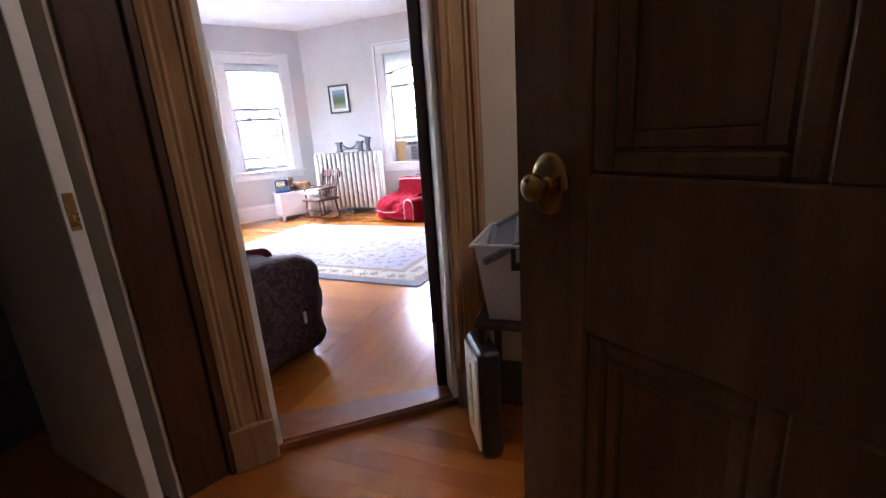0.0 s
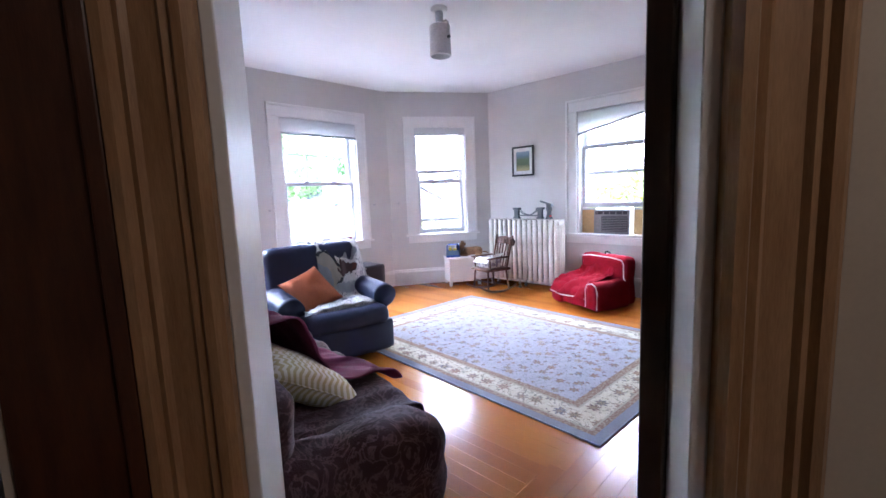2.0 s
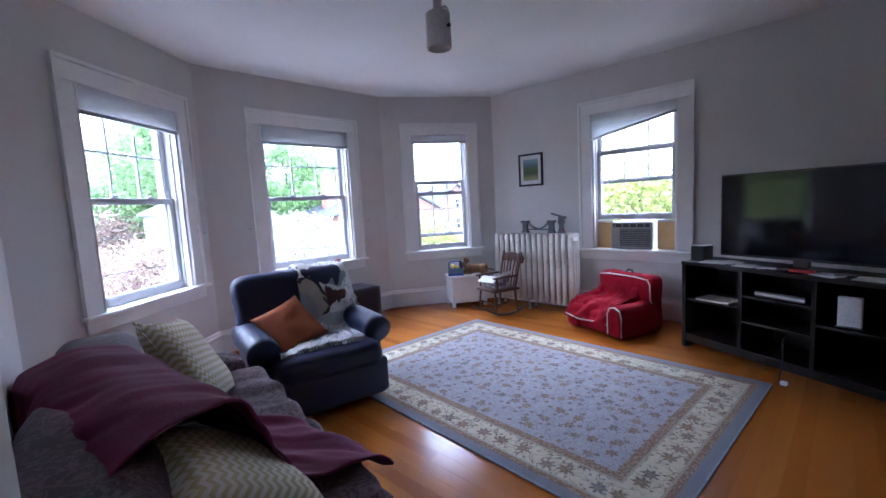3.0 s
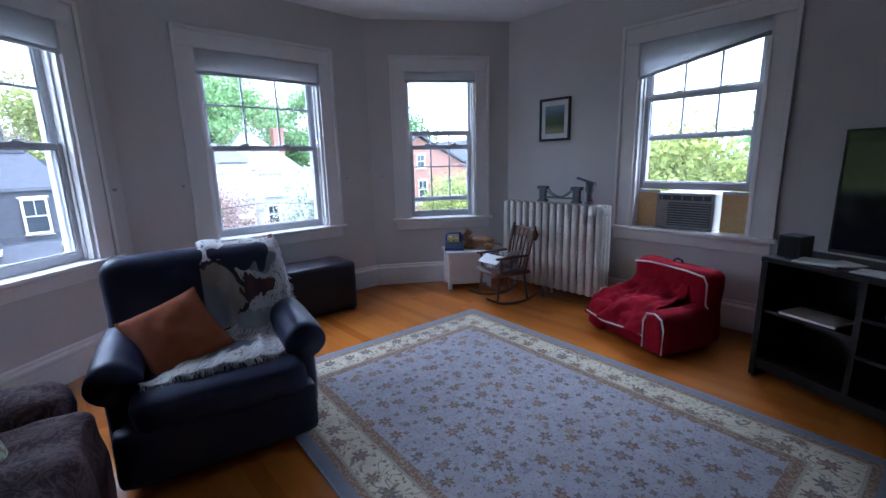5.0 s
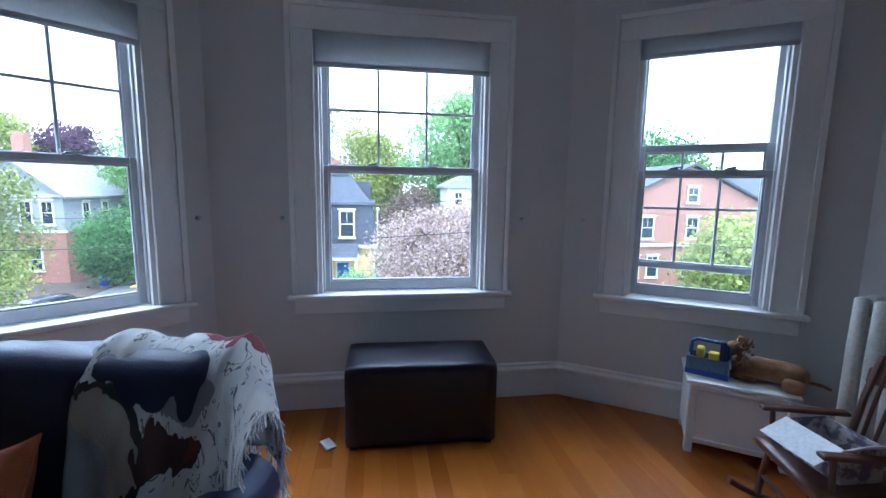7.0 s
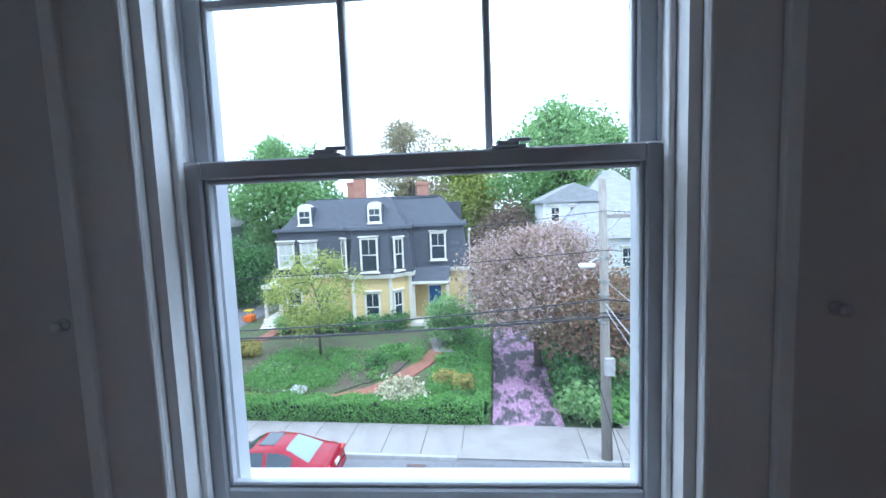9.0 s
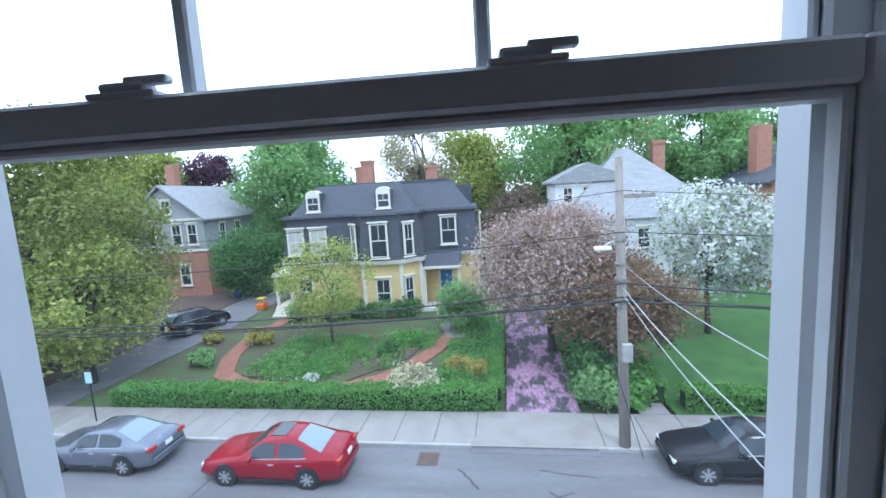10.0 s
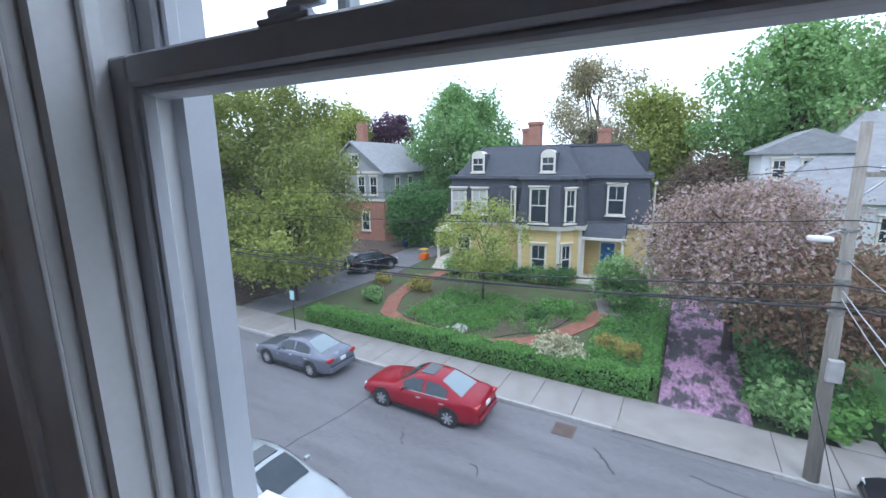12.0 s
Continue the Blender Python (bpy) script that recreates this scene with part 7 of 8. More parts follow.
side = part("side_porch", boxes((-12.2, 1.0, 3.1, -10.2, 5.0, 3.4), (-12.1, 1.1, 0, -11.9, 1.3, 3.1), (-12.1, 4.7, 0, -11.9, 4.9, 3.1), (-12.2, 1.0, 0, -10.2, 5.0, 0.6)), M_CREAMTRIM, mansard)
for k in range(4):
    part("step", boxes((-12.0, 0.7 - k * 0.3, 0, -10.6, 1.0 - k * 0.3, 0.6 - 0.15 * k)), M_CREAMTRIM, mansard)


def gable_house(name, m, w, d, eave, peak, wall_mat, roof_mat, label, low_mat=None, split_z=0.0, wins=(), hip=0.0, overhang=0.4):
    """Gable end faces the street (local -y)."""
    h = thing(name, m, label, "house")
    if low_mat:
        part("lower_wall", boxes((-w / 2, 0, 0, w / 2, d, split_z)), low_mat, h)
    bm = bmesh.new()
    extrude_outline(bm, [(-w / 2, split_z), (w / 2, split_z), (w / 2, eave), (0, peak - 0.15), (-w / 2, eave)] if not hip else [(-w / 2, split_z), (w / 2, split_z), (w / 2, eave), (-w / 2, eave)], 0, d)
    part("wall", bm, wall_mat, h)
    bm = bmesh.new()
    o = overhang
    if hip:
        prism(bm, [(-w / 2 - o, -o), (w / 2 + o, -o), (w / 2 + o, d + o), (-w / 2 - o, d + o)], eave, [(-w * 0.04, d * hip), (w * 0.04, d * hip), (w * 0.04, d * (1 - hip)), (-w * 0.04, d * (1 - hip))], peak)
    else:
        s = (peak - eave) / (w / 2)
        extrude_outline(bm, [(-w / 2 - o, eave - s * o), (0, peak), (w / 2 + o, eave - s * o), (w / 2 + o, eave - s * o + 0.2), (0, peak + 0.22), (-w / 2 - o, eave - s * o + 0.2)], -o, d + o)
    part("roof", bm, roof_mat, h)
    for x, z, ww, hh in wins:
        house_window(h, pose(x, -0.03, z), ww, hh)
    return h


gh = gable_house("grey_house", pose(-45.0, -27.2, G, 0, 0, 90), 8.4, 12, 8.1, 11.4, M_GREYCLAP, M_GREYROOF, "grey gabled house with brick ground floor", M_BRICK, 4.8,
                 [(1.2, 5.4, 1.1, 2.2), (2.9, 5.4, 1.1, 2.2), (-1.6, 5.4, 1.1, 2.2), (0.4, 8.6, 1.1, 1.5), (1.6, 1.2, 1.2, 2.2), (-2.4, 1.2, 1.2, 2.2)])
part("chimney", boxes((-2.2, 4, 9, -1.2, 5, 14)), M_BRICK, gh)
part("trim_band", boxes((-4.35, -0.1, 4.7, 4.35, 0.05, 4.95), (-4.35, -0.12, 7.9, 4.35, 0.05, 8.15)), M_CREAMTRIM, gh)
for y in (3.0, 6.0):
    house_window(gh, pose(4.23, y, 5.4, 0, 0, 90), 1.1, 2.1)
    house_window(gh, pose(4.23, y, 1.2, 0, 0, 90), 1.1, 2.1)
wh = gable_house("white_house", pose(-38.0, 17.5, G, 0, 0, 90), 11.6, 11.5, 6.3, 12.0, M_WHITECLAP, M_GREYROOF, "white house with broad pale grey hipped roof", hip=0.42,
                 wins=[(-3.6, 3.9, 1.1, 1.7), (0.0, 3.9, 1.1, 1.7), (3.4, 3.9, 1.1, 1.7), (-3.2, 0.9, 1.2, 2.0), (2.6, 0.9, 1.2, 2.0)])
ext = part("side_wing", boxes((-6.2, 2.4, 0, -1.2, 7.0, 9.4)), M_WHITECLAP, wh)
bm = bmesh.new()
extrude_outline(bm, [(-6.6, 9.3), (-1.0, 9.3), (-1.0, 9.8), (-3.6, 10.9), (-6.6, 9.5)], 2.1, 7.3)
part("wing_roof", bm, M_GREYROOF, ext)
for x in (-5.2, -3.6):
    house_window(wh, pose(x, 2.37, 7.6), 0.9, 1.4)
for x, z in ((3.6, 12.6), (-0.9, 12.5)):
    part("chimney", boxes((x - 0.5, 6.2, 9.5, x + 0.5, 7.1, z), (x - 0.58, 6.1, z - 0.3, x + 0.58, 7.2, z - 0.05)), M_BRICK, wh)
bh = gable_house("brick_house", pose(-39.0, 35.0, G, 0, 0, 90), 15.5, 12, 8.4, 11.8, M_BRICK, M_SLATE, "red brick house with slate gable roof",
                 wins=[(-5.6, 0.9, 1.3, 2.2), (-3.6, 0.9, 1.3, 2.2), (0.2, 0.9, 1.3, 2.2), (3.6, 0.9, 1.3, 2.2), (-4.4, 4.7, 1.4, 2.2), (0.4, 4.7, 1.4, 2.2), (4.4, 4.7, 1.4, 2.2), (0.2, 8.2, 1.3, 1.6)])
part("eaves_band", boxes((-7.9, -0.2, 4.0, 7.9, 0.05, 4.3)), M_CREAMTRIM, bh)
part("chimney", boxes((-6.4, 4, 8, -5.2, 5.2, 13.2)), M_BRICK, bh)
nh = gable_house("brick_house", pose(-46.0, 54.0, G, 0, 0, 90), 12, 12, 8.0, 12.0, M_BRICK, M_SLATE, "farther red brick house up the street", wins=[(-3, 4.7, 1.3, 2.1), (0, 4.7, 1.3, 2.1), (3, 4.7, 1.3, 2.1), (0, 8.2, 1.2, 1.6)])

# this house below the flat
OWN = [(1.75, 7.44), (-3.42, 7.44), (-4.42, 5.98), (-4.42, 3.68), (-3.3, 2.2), (-3.3, -6.0), (4.5, -6.0), (4.5, 7.44)]
bm = bmesh.new()
prism(bm, OWN, G, OWN, -0.26)
tagged(part("wall_lower_storeys", bm, M_GREYCLAP, None), "grey clapboard lower storeys of this house", "house wall", kind="structure")


# ---- cars ----
def car(name, m, length, width, height, paint, label, sunroof=False, suv=False):
    c = thing(name, m, label, "car", "parked cars")
    L, W = length / 2, width / 2
    hz = 0.72 if not suv else 0.9
    # stations along the length: share of length, width, underside, waist, roof height, roof width
    if suv:
        yb0 = -0.44 * L
        st = [(-1.0, 0.74, 0.36, 0.62, 0.70, 0.60), (-0.96, 0.87, 0.26, 0.76, 0.84, 0.72), (-0.82, 0.95, 0.22, 0.88, 0.98, 0.76), (-0.60, 0.98, 0.22, 0.94, 1.04, 0.80), (-0.44, 1.0, 0.22, 0.98, 1.09, 0.80), (-0.30, 1.0, 0.22, 1.0, height - 0.24, 0.76), (-0.16, 1.0, 0.22, 1.0, height - 0.03, 0.70),
              (0.10, 1.0, 0.22, 1.02, height, 0.71), (0.42, 1.0, 0.22, 1.04, height - 0.01, 0.71), (0.72, 0.99, 0.22, 1.06, height - 0.05, 0.70), (0.84, 0.98, 0.24, 1.07, height - 0.20, 0.70), (0.94, 0.95, 0.28, 1.06, 1.14, 0.76), (0.98, 0.89, 0.32, 0.98, 1.04, 0.74), (1.0, 0.80, 0.42, 0.80, 0.86, 0.66)]
    else:
        yb0 = -0.40 * L
        st = [(-1.0, 0.70, 0.34, 0.55, 0.60, 0.56), (-0.96, 0.85, 0.24, 0.64, 0.71, 0.70), (-0.84, 0.94, 0.20, 0.72, 0.80, 0.76), (-0.60, 0.98, 0.20, 0.80, 0.89, 0.80), (-0.40, 1.0, 0.20, 0.86, 0.96, 0.80), (-0.24, 1.0, 0.20, 0.89, height - 0.24, 0.73), (-0.08, 1.0, 0.20, 0.91, height - 0.03, 0.64),
              (0.14, 1.0, 0.20, 0.93, height, 0.66), (0.36, 1.0, 0.20, 0.95, height - 0.04, 0.64), (0.54, 0.99, 0.20, 0.97, height - 0.22, 0.70), (0.72, 0.98, 0.20, 0.98, 1.05, 0.78), (0.86, 0.95, 0.23, 0.97, 1.04, 0.76), (0.96, 0.88, 0.28, 0.90, 0.98, 0.70), (1.0, 0.78, 0.40, 0.70, 0.76, 0.62)]
    half = []
    for f, wf, zb, zw, zr, wr in st:
        w, r_ = W * wf, W * wr
        lift = zr - zw
        half.append([Vector((x, f * L, z)) for x, z in ((0, zb), (w * 0.86, zb), (w * 0.965, zb + 0.07), (w, zb + 0.26), (w * 0.992, zw - 0.16), (w * 0.955, zw - 0.02),
                                                        (w * 0.91, zw + min(0.03, lift * 0.3)), (r_ + (w * 0.91 - r_) * 0.12, zr - lift * 0.14), (r_ * 0.84, zr), (r_ * 0.45, zr + 0.022), (0, zr + 0.028))])
    bm = bmesh.new()
    rings = [[bm.verts.new(p) for p in row] + [bm.verts.new((-p.x, p.y, p.z)) for p in row[-2:0:-1]] for row in half]
    for p, q in zip(rings, rings[1:]):
        for k in range(len(p)):
            bm.faces.new((p[k], p[(k + 1) % len(p)], q[(k + 1) % len(p)], q[k]))
    bm.faces.new(rings[0][::-1])
    bm.faces.new(rings[-1])
    part("body", bm, paint, c, smooth=True)

    def pane(nm, rows, glass, keep=0.92, proud=0.020):
        """A sheet of glass lying a little proud of the body over the given grid of points."""
        flat_pts = [p for row in rows for p in row]
        ce = sum(flat_pts, Vector()) / len(flat_pts)
        b2 = bmesh.new()
        lo, hi = [], []
        for row in rows:
            pts = [ce.lerp(p, keep) for p in row]
            out = [(p - Vector((0, ce.y * 0.6, 0.75))).normalized() * proud for p in pts]
            hi.append([b2.verts.new(p + o) for p, o in zip(pts, out)])
            lo.append([b2.verts.new(p - o) for p, o in zip(pts, out)])
        for i in range(len(rows) - 1):
            for j in range(len(rows[0]) - 1):
                b2.faces.new((hi[i][j], hi[i + 1][j], hi[i + 1][j + 1], hi[i][j + 1]))
                b2.faces.new((lo[i][j], lo[i][j + 1], lo[i + 1][j + 1], lo[i + 1][j]))
        edge = lambda g: g[0] + [r[-1] for r in g[1:]] + g[-1][-2::-1] + [r[0] for r in g[-2:0:-1]]
        eh, el_ = edge(hi), edge(lo)
        for i in range(len(eh)):
            b2.faces.new((eh[i], eh[(i + 1) % len(eh)], el_[(i + 1) % len(eh)], el_[i]))
        return part(nm, b2, glass, c, smooth=False)

    def across(i):
        right = [half[i][7].lerp(half[i][8], 0.5)] + half[i][8:]
        return right + [Vector((-p.x, p.y, p.z)) for p in right[-2::-1]]

    pane("windshield", [across(i) for i in (4, 5, 6)], M_HGLASS, 0.93)
    pane("rear_window", [across(i) for i in ((8, 9, 10) if not suv else (9, 10, 11))], M_REARGLASS, 0.90)
    for sx in (1, -1):
        flip = lambda p: Vector((p.x * sx, p.y, p.z))
        side_rows = [[flip(half[i][6]), flip(half[i][7])] for i in range(5, 10)]
        front = [side_rows[0], side_rows[1], [p.lerp(q, 0.5) for p, q in zip(side_rows[1], side_rows[2])], [p.lerp(q, 0.9) for p, q in zip(side_rows[1], side_rows[2])]]
        rear = [side_rows[2], side_rows[3], [p.lerp(q, 0.85) for p, q in zip(side_rows[3], side_rows[4])]]
        pane("side_window", front, M_HGLASS, 0.90)
        pane("side_window", rear, M_HGLASS, 0.90)
        bm = bmesh.new()
        tube(bm, [flip(half[i][6]) + Vector((sx * 0.008, 0, 0.0)) for i in range(5, 10)], 0.013, 6)
        part("window_trim", bm, M_RIM, c, "bright metal strip below the side windows")
        for yy in (-0.60 * L, 0.545 * L):
            bm = bmesh.new()
            tube(bm, [(sx * (W - 0.24), yy, 0.35), (sx * (W + 0.003), yy, 0.35)], 0.40, 26)
            part("wheel_arch", bm, M_BLACK, c)
    if sunroof:
        part("sunroof", boxes((-W * 0.42, -0.02 * L, height - 0.012, W * 0.42, 0.20 * L, height + 0.030), bevel=0.012), M_HGLASS, c)
    belt = st[10][3] if not suv else 1.05
    rw = 0.335 if not suv else 0.36
    for sx in (-1, 1):
        for yy in (-0.60 * L + 0.0, 0.545 * L):
            bm = bmesh.new()
            tube(bm, [(sx * (W - 0.23), yy, rw), (sx * (W + 0.012), yy, rw)], rw, 24)
            ty = part("wheel", bm, M_TYRE, c)
            bm = bmesh.new()
            tube(bm, [(sx * (W - 0.02), yy, rw), (sx * (W + 0.018), yy, rw)], rw * 0.66, 20)
            part("rim", bm, M_RIMDARK, ty)
            bm = bmesh.new()
            for k in range(7):
                a = 2 * math.pi * k / 7
                box(bm, sx * W + sx * 0.012 - 0.012, -0.028, 0.03, sx * W + sx * 0.012 + 0.012, 0.028, rw * 0.66, m=pose(0, yy, rw) @ pose(0, 0, 0, math.degrees(a)))
            tube(bm, [(sx * (W + 0.005), yy, rw), (sx * (W + 0.028), yy, rw)], 0.06, 12)
            part("spokes", bm, M_RIM, ty)
        part("headlight", boxes((sx * W * 0.62 - 0.18, -L * 0.985, hz - 0.18, sx * W * 0.62 + 0.18, -L * 0.90, hz - 0.05), bevel=0.03), M_LAMPGLASS, c)
        part("taillight", boxes((sx * W * 0.72 - 0.17, L * 0.93, belt - 0.16, sx * W * 0.72 + 0.17, L * 0.995, belt - 0.03), bevel=0.03), M_TAIL, c)
        part("mirror", boxes((sx * (W + 0.08) - 0.09, yb0 + 0.42, 0.93, sx * (W + 0.08) + 0.09, yb0 + 0.54, 1.06), bevel=0.04, seg=3), paint, c)
        for yy in (0.02 * L, 0.40 * L):
            part("door_handle", boxes((sx * (W * 0.985) - 0.02, yy, belt - 0.20, sx * (W * 0.985) + 0.02, yy + 0.2, belt - 0.17), bevel=0.008), M_RIM, c)
        part("sill_trim", boxes((sx * (W - 0.03) - 0.03, -0.42 * L, 0.20, sx * (W - 0.03) + 0.03, 0.40 * L, 0.29), bevel=0.01), M_BLACK, c)
    part("front_bumper", boxes((-W * 0.8, -L - 0.02, 0.3, W * 0.8, -L + 0.12, 0.46), bevel=0.04, seg=3), paint, c)
    part("grille", boxes((-W * 0.42, -L - 0.022, 0.48, W * 0.42, -L + 0.1, 0.62), bevel=0.015), M_BLACK, c)
    part("rear_bumper", boxes((-W * 0.82, L - 0.12, 0.34, W * 0.82, L + 0.03, 0.58), bevel=0.04, seg=3), paint, c)
    part("licence_plate", boxes((-0.16, L * 0.985, belt - 0.26, 0.16, L + 0.012, belt - 0.12)), M_PAPER, c)
    return c


def car_paint(name, col, metal=0.0):
    m = surface(name, col, tuple(min(v * 1.08, 1) for v in col), 2, 0.26, 200, 0.01, metal=metal, spec=0.15, rvar=0.04, grainy=0.97)
    bsdf(m).inputs["Coat Weight"].default_value = 0.45
    bsdf(m).inputs["Coat Roughness"].default_value = 0.06
    return m


M_TYRE = surface("tyre_rubber", (0.018, 0.018, 0.019), (0.03, 0.03, 0.031), 6, 0.8)
M_RIM = surface("alloy_rim", (0.55, 0.55, 0.57), (0.65, 0.65, 0.67), 6, 0.35, metal=0.8)
M_RIMDARK = surface("rim_shadow_metal", (0.10, 0.10, 0.11), (0.14, 0.14, 0.15), 6, 0.5, metal=0.5)
M_LAMPGLASS = mat("headlamp_glass", (0.6, 0.62, 0.65), 0.1)
M_TAIL = mat("red_tail_lamp", (0.35, 0.01, 0.01), 0.15)
# rear glass holds the pale reflected sky in its base colour
M_REARGLASS = mat("sky_paled_glass", (0.22, 0.27, 0.29), 0.08)
RZ = -3.1
car("red_sedan", pose(-16.92, -2.15, G, 0, 0, RZ), 4.95, 1.88, 1.48, car_paint("deep_red_car_paint", (0.22, 0.001, 0.013)), "shiny red four-door sedan parked at the kerb", True)
car("grey_sedan", pose(-17.55, -9.0, G, 0, 0, RZ), 4.80, 1.83, 1.46, car_paint("blue_grey_car_paint", (0.16, 0.17, 0.21), 0.5), "blue-grey four-door sedan parked at the kerb")
car("silver_sedan", pose(-10.7, -3.65, G, 0, 0, 180 + RZ), 4.70, 1.80, 1.45, car_paint("silver_white_car_paint", (0.34, 0.365, 0.375), 0.3), "silver-white sedan with sunroof parked below", True)
car("black_sedan", pose(-16.95, 12.8, G, 0, 0, RZ), 4.75, 1.82, 1.47, car_paint("black_car_paint", (0.012, 0.012, 0.016)), "shiny black sedan parked beyond the pole")
car("black_suv", pose(-33.0, -16.3, G + 0.11, 0, 0, 248), 4.5, 1.82, 1.68, bpy.data.materials["black_car_paint"], "black sport utility vehicle in the side drive", suv=True)

# toy cart, bins, sign, pole
toy = thing("ride_on_toy", pose(-38.5, -14.2, G), "orange and yellow plastic ride-on toy car", "toy car")
part("toy_body", boxes((-0.45, -0.35, 0.1, 0.45, 0.35, 0.65), bevel=0.1, seg=3), mat("orange_toy_plastic", (0.75, 0.16, 0.01), 0.4), toy)
part("toy_roof", boxes((-0.3, -0.33, 1.0, 0.35, 0.33, 1.1), (-0.28, -0.3, 0.6, -0.22, -0.24, 1.02), (0.25, 0.24, 0.6, 0.31, 0.3, 1.02), bevel=0.03), M_YEL, toy)
bin_ = thing("recycling_bin", pose(-43.5, -19.3, G + 0.05), "blue wheeled recycling bin by the brick house", "bin")
part("bin_body", boxes((-0.3, -0.3, 0.05, 0.3, 0.3, 1.0), bevel=0.04), mat("blue_bin_plastic", (0.02, 0.05, 0.30), 0.5), bin_)
part("bin_lid", boxes((-0.33, -0.33, 1.0, 0.33, 0.33, 1.08), bevel=0.03), mat("dark_blue_lid", (0.015, 0.03, 0.2), 0.5), bin_)
sign = thing("street_sign", pose(-20.05, -12.1, G + 0.13), "pale green parking sign on a dark post", "sign")
part("post", rods(([(0, 0, -0.1), (0, 0, 2.3)], 0.03)), M_BLACK, sign)
part("sign_plate", boxes((0.03, -0.16, 1.75, 0.045, 0.16, 2.25), bevel=0.004), mat("pale_green_sign", (0.40, 0.62, 0.62), 0.5), sign)
part("text_bar", boxes((0.046, -0.10, 2.05, 0.049, 0.10, 2.10), (0.046, -0.10, 1.93, 0.049, 0.10, 1.97)), M_WHITECLAP, sign)

POLE = pose(-17.95, 9.55, G)
pole = thing("utility_pole", POLE, "weathered wooden utility pole carrying cables", "utility pole")
bm = bmesh.new()
tube(bm, [(0, 0, 0), (0.02, -0.08, 5.0), (0.03, -0.15, 9.85)], 0.19, 14, 0.12)
part("shaft", bm, M_POLE, pole, smooth=True)
part("crossarm", boxes((-0.06, -0.25, 8.55, 0.06, 0.95, 8.67), bevel=0.01), M_POLE, pole)
part("brace", rods(([(0, -0.1, 8.0), (0, 0.45, 8.55)], 0.025)), M_STEEL, pole)
for y in (-0.2, 0.3, 0.6, 0.9):
    bm = bmesh.new()
    lathe(bm, [(0.04, 0), (0.055, 0.04), (0.03, 0.07), (0.05, 0.11), (0.02, 0.14)], 10, (0, y, 8.67))
    part("insulator", bm, M_STEEL, pole)
part("meter_box", boxes((0.16, -0.16, 3.25, 0.36, 0.16, 3.85), bevel=0.02), M_KERB, pole, "pale grey metal box")
part("lamp_arm", rods(([(0, -0.1, 7.1), (0.3, -0.4, 7.25), (0.5, -0.72, 7.15)], 0.03)), M_STEEL, pole)
bm = bmesh.new()
soft(bm, 0.35, -1.05, 6.98, 0.65, -0.55, 7.12, r=0.06, n=6)
part("lamp_head", bm, M_PAPER, pole, "white street lamp head", smooth=True)
for z in (5.0, 5.9, 6.4, 7.2):
    part("band", rods(([(0.0, -0.10, z), (0.0, -0.10, z + 0.08)], 0.19)), M_STEEL, pole)


def cable_run(label, a, b, sag, r, material, n=18):
    pts = []
    for k in range(n + 1):
        f = k / n
        p = Vector(a).lerp(Vector(b), f)
        p.z -= sag * 4 * f * (1 - f)
        pts.append(p)
    c = tagged(part("overhead_cable", rods((pts, r)), material, None), label, "cable", "overhead cables")


BLK = "black overhead cable strung along the street"
for z0, z1, sag, r in ((-0.1, -0.4, 0.7, 0.014), (1.2, 0.9, 0.9, 0.010), (-1.75, -2.0, 1.05, 0.026), (-2.35, -2.5, 0.75, 0.035), (-2.2, -2.4, 1.0, 0.018)):
    cable_run(BLK, (-17.75, 9.45, z0), (-19.9, -30.0, z1), sag, r, M_WIRE)
    cable_run(BLK, (-17.75, 9.45, z0), (-15.8, 46.0, z1), sag, r, M_WIRE)
PALE = "pale service cable dropping to this house"
cable_run(PALE, (-17.75, 9.45, -1.1), (-4.5, 8.2, -0.35), 0.35, 0.010, M_PALEWIRE)
cable_run(PALE, (-17.75, 9.45, -1.9), (-4.5, 8.1, -1.5), 0.35, 0.014, M_PALEWIRE)
cable_run(PALE, (-17.75, 9.45, -2.1), (-4.5, 8.0, -2.0), 0.35, 0.010, M_PALEWIRE)
cable_run("dark guy cable beside the pole", (-17.3, 8.3, -1.7), (-17.2, 9.9, G + 0.12), 0.0, 0.012, M_WIRE, 4)

# ---- floor strips, last ----
def span(y, outline):
    xs = []
    for (xa, ya), (xb, yb) in zip(outline, outline[1:] + outline[:1]):
        if (ya > y) != (yb > y):
            xs.append(xa + (y - ya) * (xb - xa) / (yb - ya))
    return min(xs), max(xs)


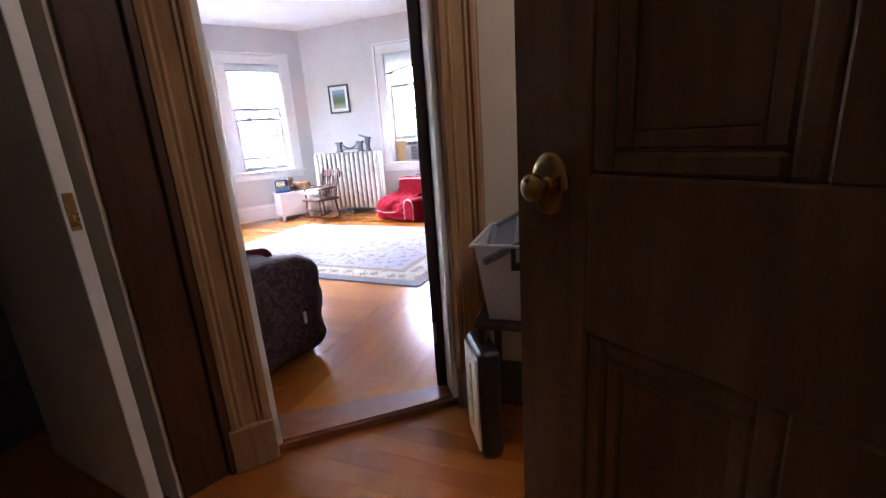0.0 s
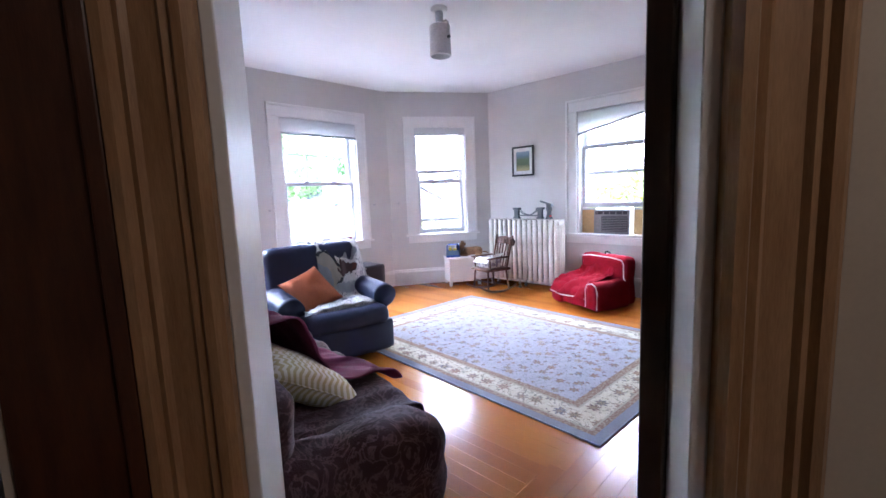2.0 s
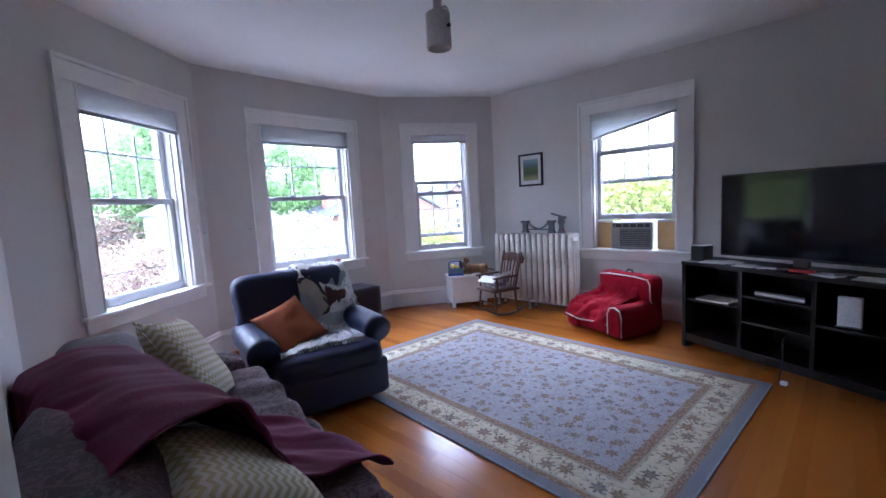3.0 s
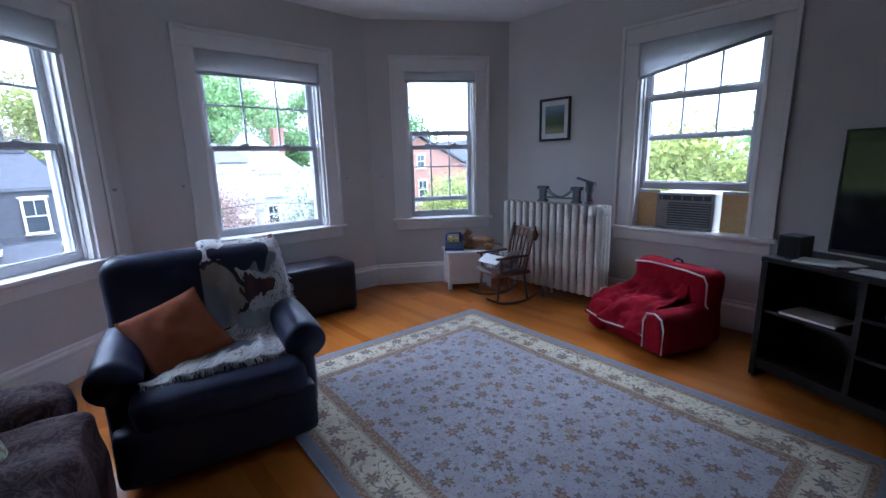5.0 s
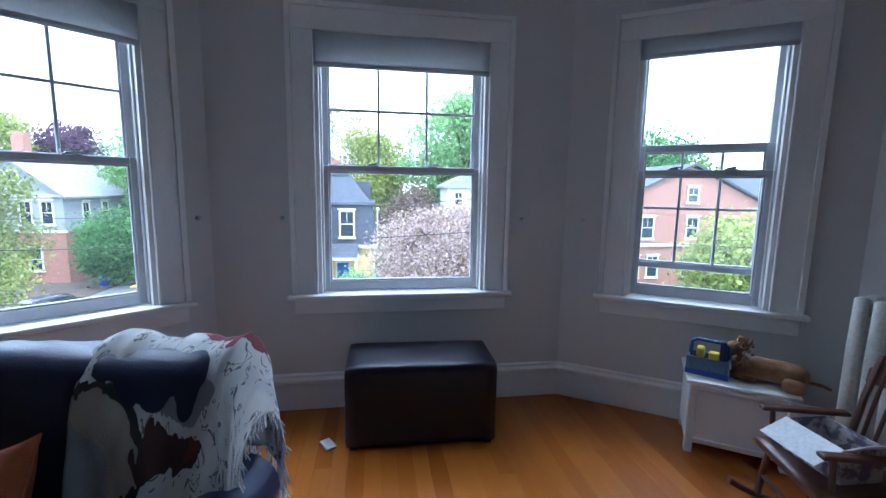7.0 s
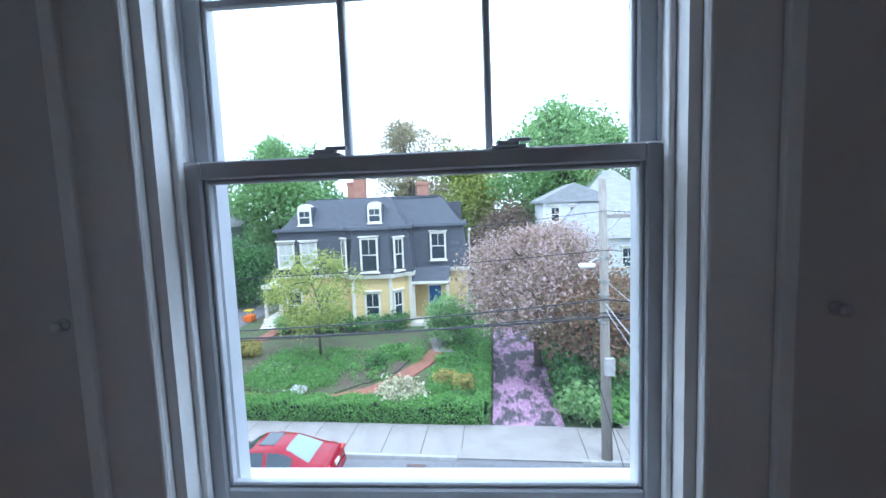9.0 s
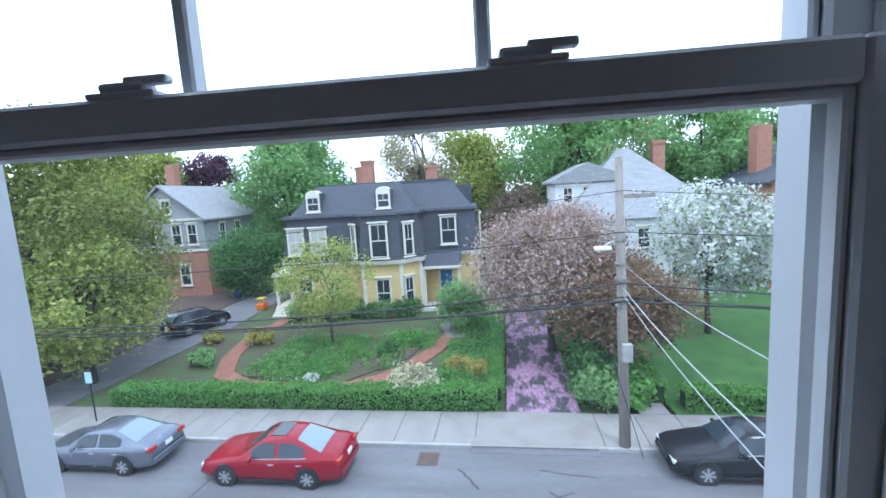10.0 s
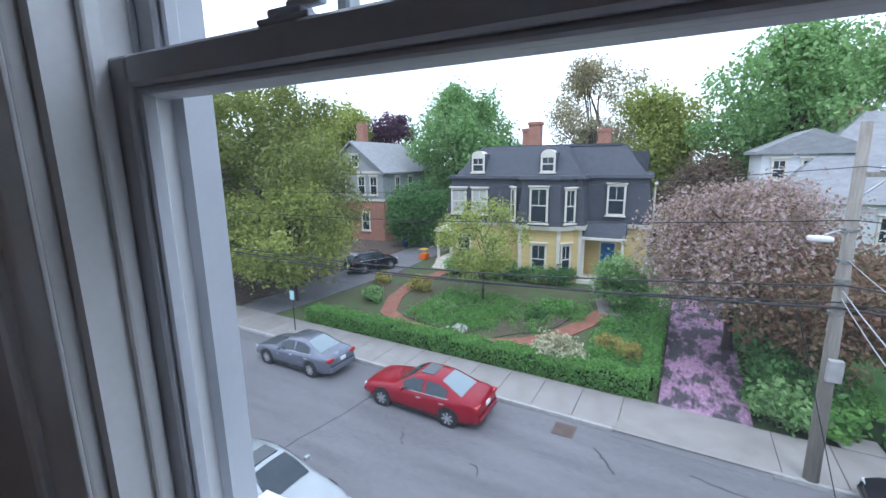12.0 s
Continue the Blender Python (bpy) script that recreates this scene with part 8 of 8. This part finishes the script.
HALL = [(2.75, 3.5), (1.6, 3.36), (-0.3, 2.13), (-1.15, 2.1), (-1.15, -0.75), (2.75, -0.75)]
plank_meshes = {}


def plank(length, width):
    key = (round(length, 2), width)
    if key not in plank_meshes:
        me = bpy.data.meshes.new("plank")
        hx, hy, c = key[0] / 2 - 0.00018, width / 2 - 0.00018, 0.0003
        vs = [(-hx, -hy, -0.006), (hx, -hy, -0.006), (hx, hy, -0.006), (-hx, hy, -0.006), (-hx, -hy, -c), (hx, -hy, -c), (hx, hy, -c), (-hx, hy, -c),
              (-hx + c, -hy + c, 0), (hx - c, -hy + c, 0), (hx - c, hy - c, 0), (-hx + c, hy - c, 0)]
        fs = [(0, 1, 5, 4), (1, 2, 6, 5), (2, 3, 7, 6), (3, 0, 4, 7), (4, 5, 9, 8), (5, 6, 10, 9), (6, 7, 11, 10), (7, 4, 8, 11), (8, 9, 10, 11)]
        me.from_pydata(vs, [], fs)
        me.materials.append(M_PLANK)
        plank_meshes[key] = me
    ob = new("plank", plank_meshes[key])
    ob.parent = FLOOR
    return ob


rng = random.Random(5)


def lay(outline, y0, y1, width, turned=False):
    """Courses of strips along x, or along y when turned (the outline then holds y, x)."""
    y = y0 + width / 2
    while y < y1:
        a, b = span(y, outline)
        x = a
        first = rng.uniform(0.5, 1.9)
        while x < b - 0.01:
            n = first if first else rng.choice((1.3, 1.6, 2.0, 2.4))
            first = 0
            n = b - x if b - x - n < 0.35 else n
            plank(n, width).matrix_basis = pose(y, x + n / 2, 0, 0, 0, 90) if turned else pose(x + n / 2, y, 0)
            x += n
        y += width


# the strips change direction at a seam in line with the doorway
SEAM = -0.32
WEST = [(SEAM, 7.24), (-3.37, 7.24), (-4.25, 5.96), (-4.25, 3.74), (-3.12, 2.33), (SEAM, 2.12)]
EAST = [(7.24, SEAM), (7.24, 1.62), (3.4, 1.62), (2.12, SEAM)]
lay(WEST, 2.15, 7.2, 0.083)
lay(EAST, SEAM, 1.60, 0.083, True)
lay(HALL, 0.80, 3.0, 0.083)
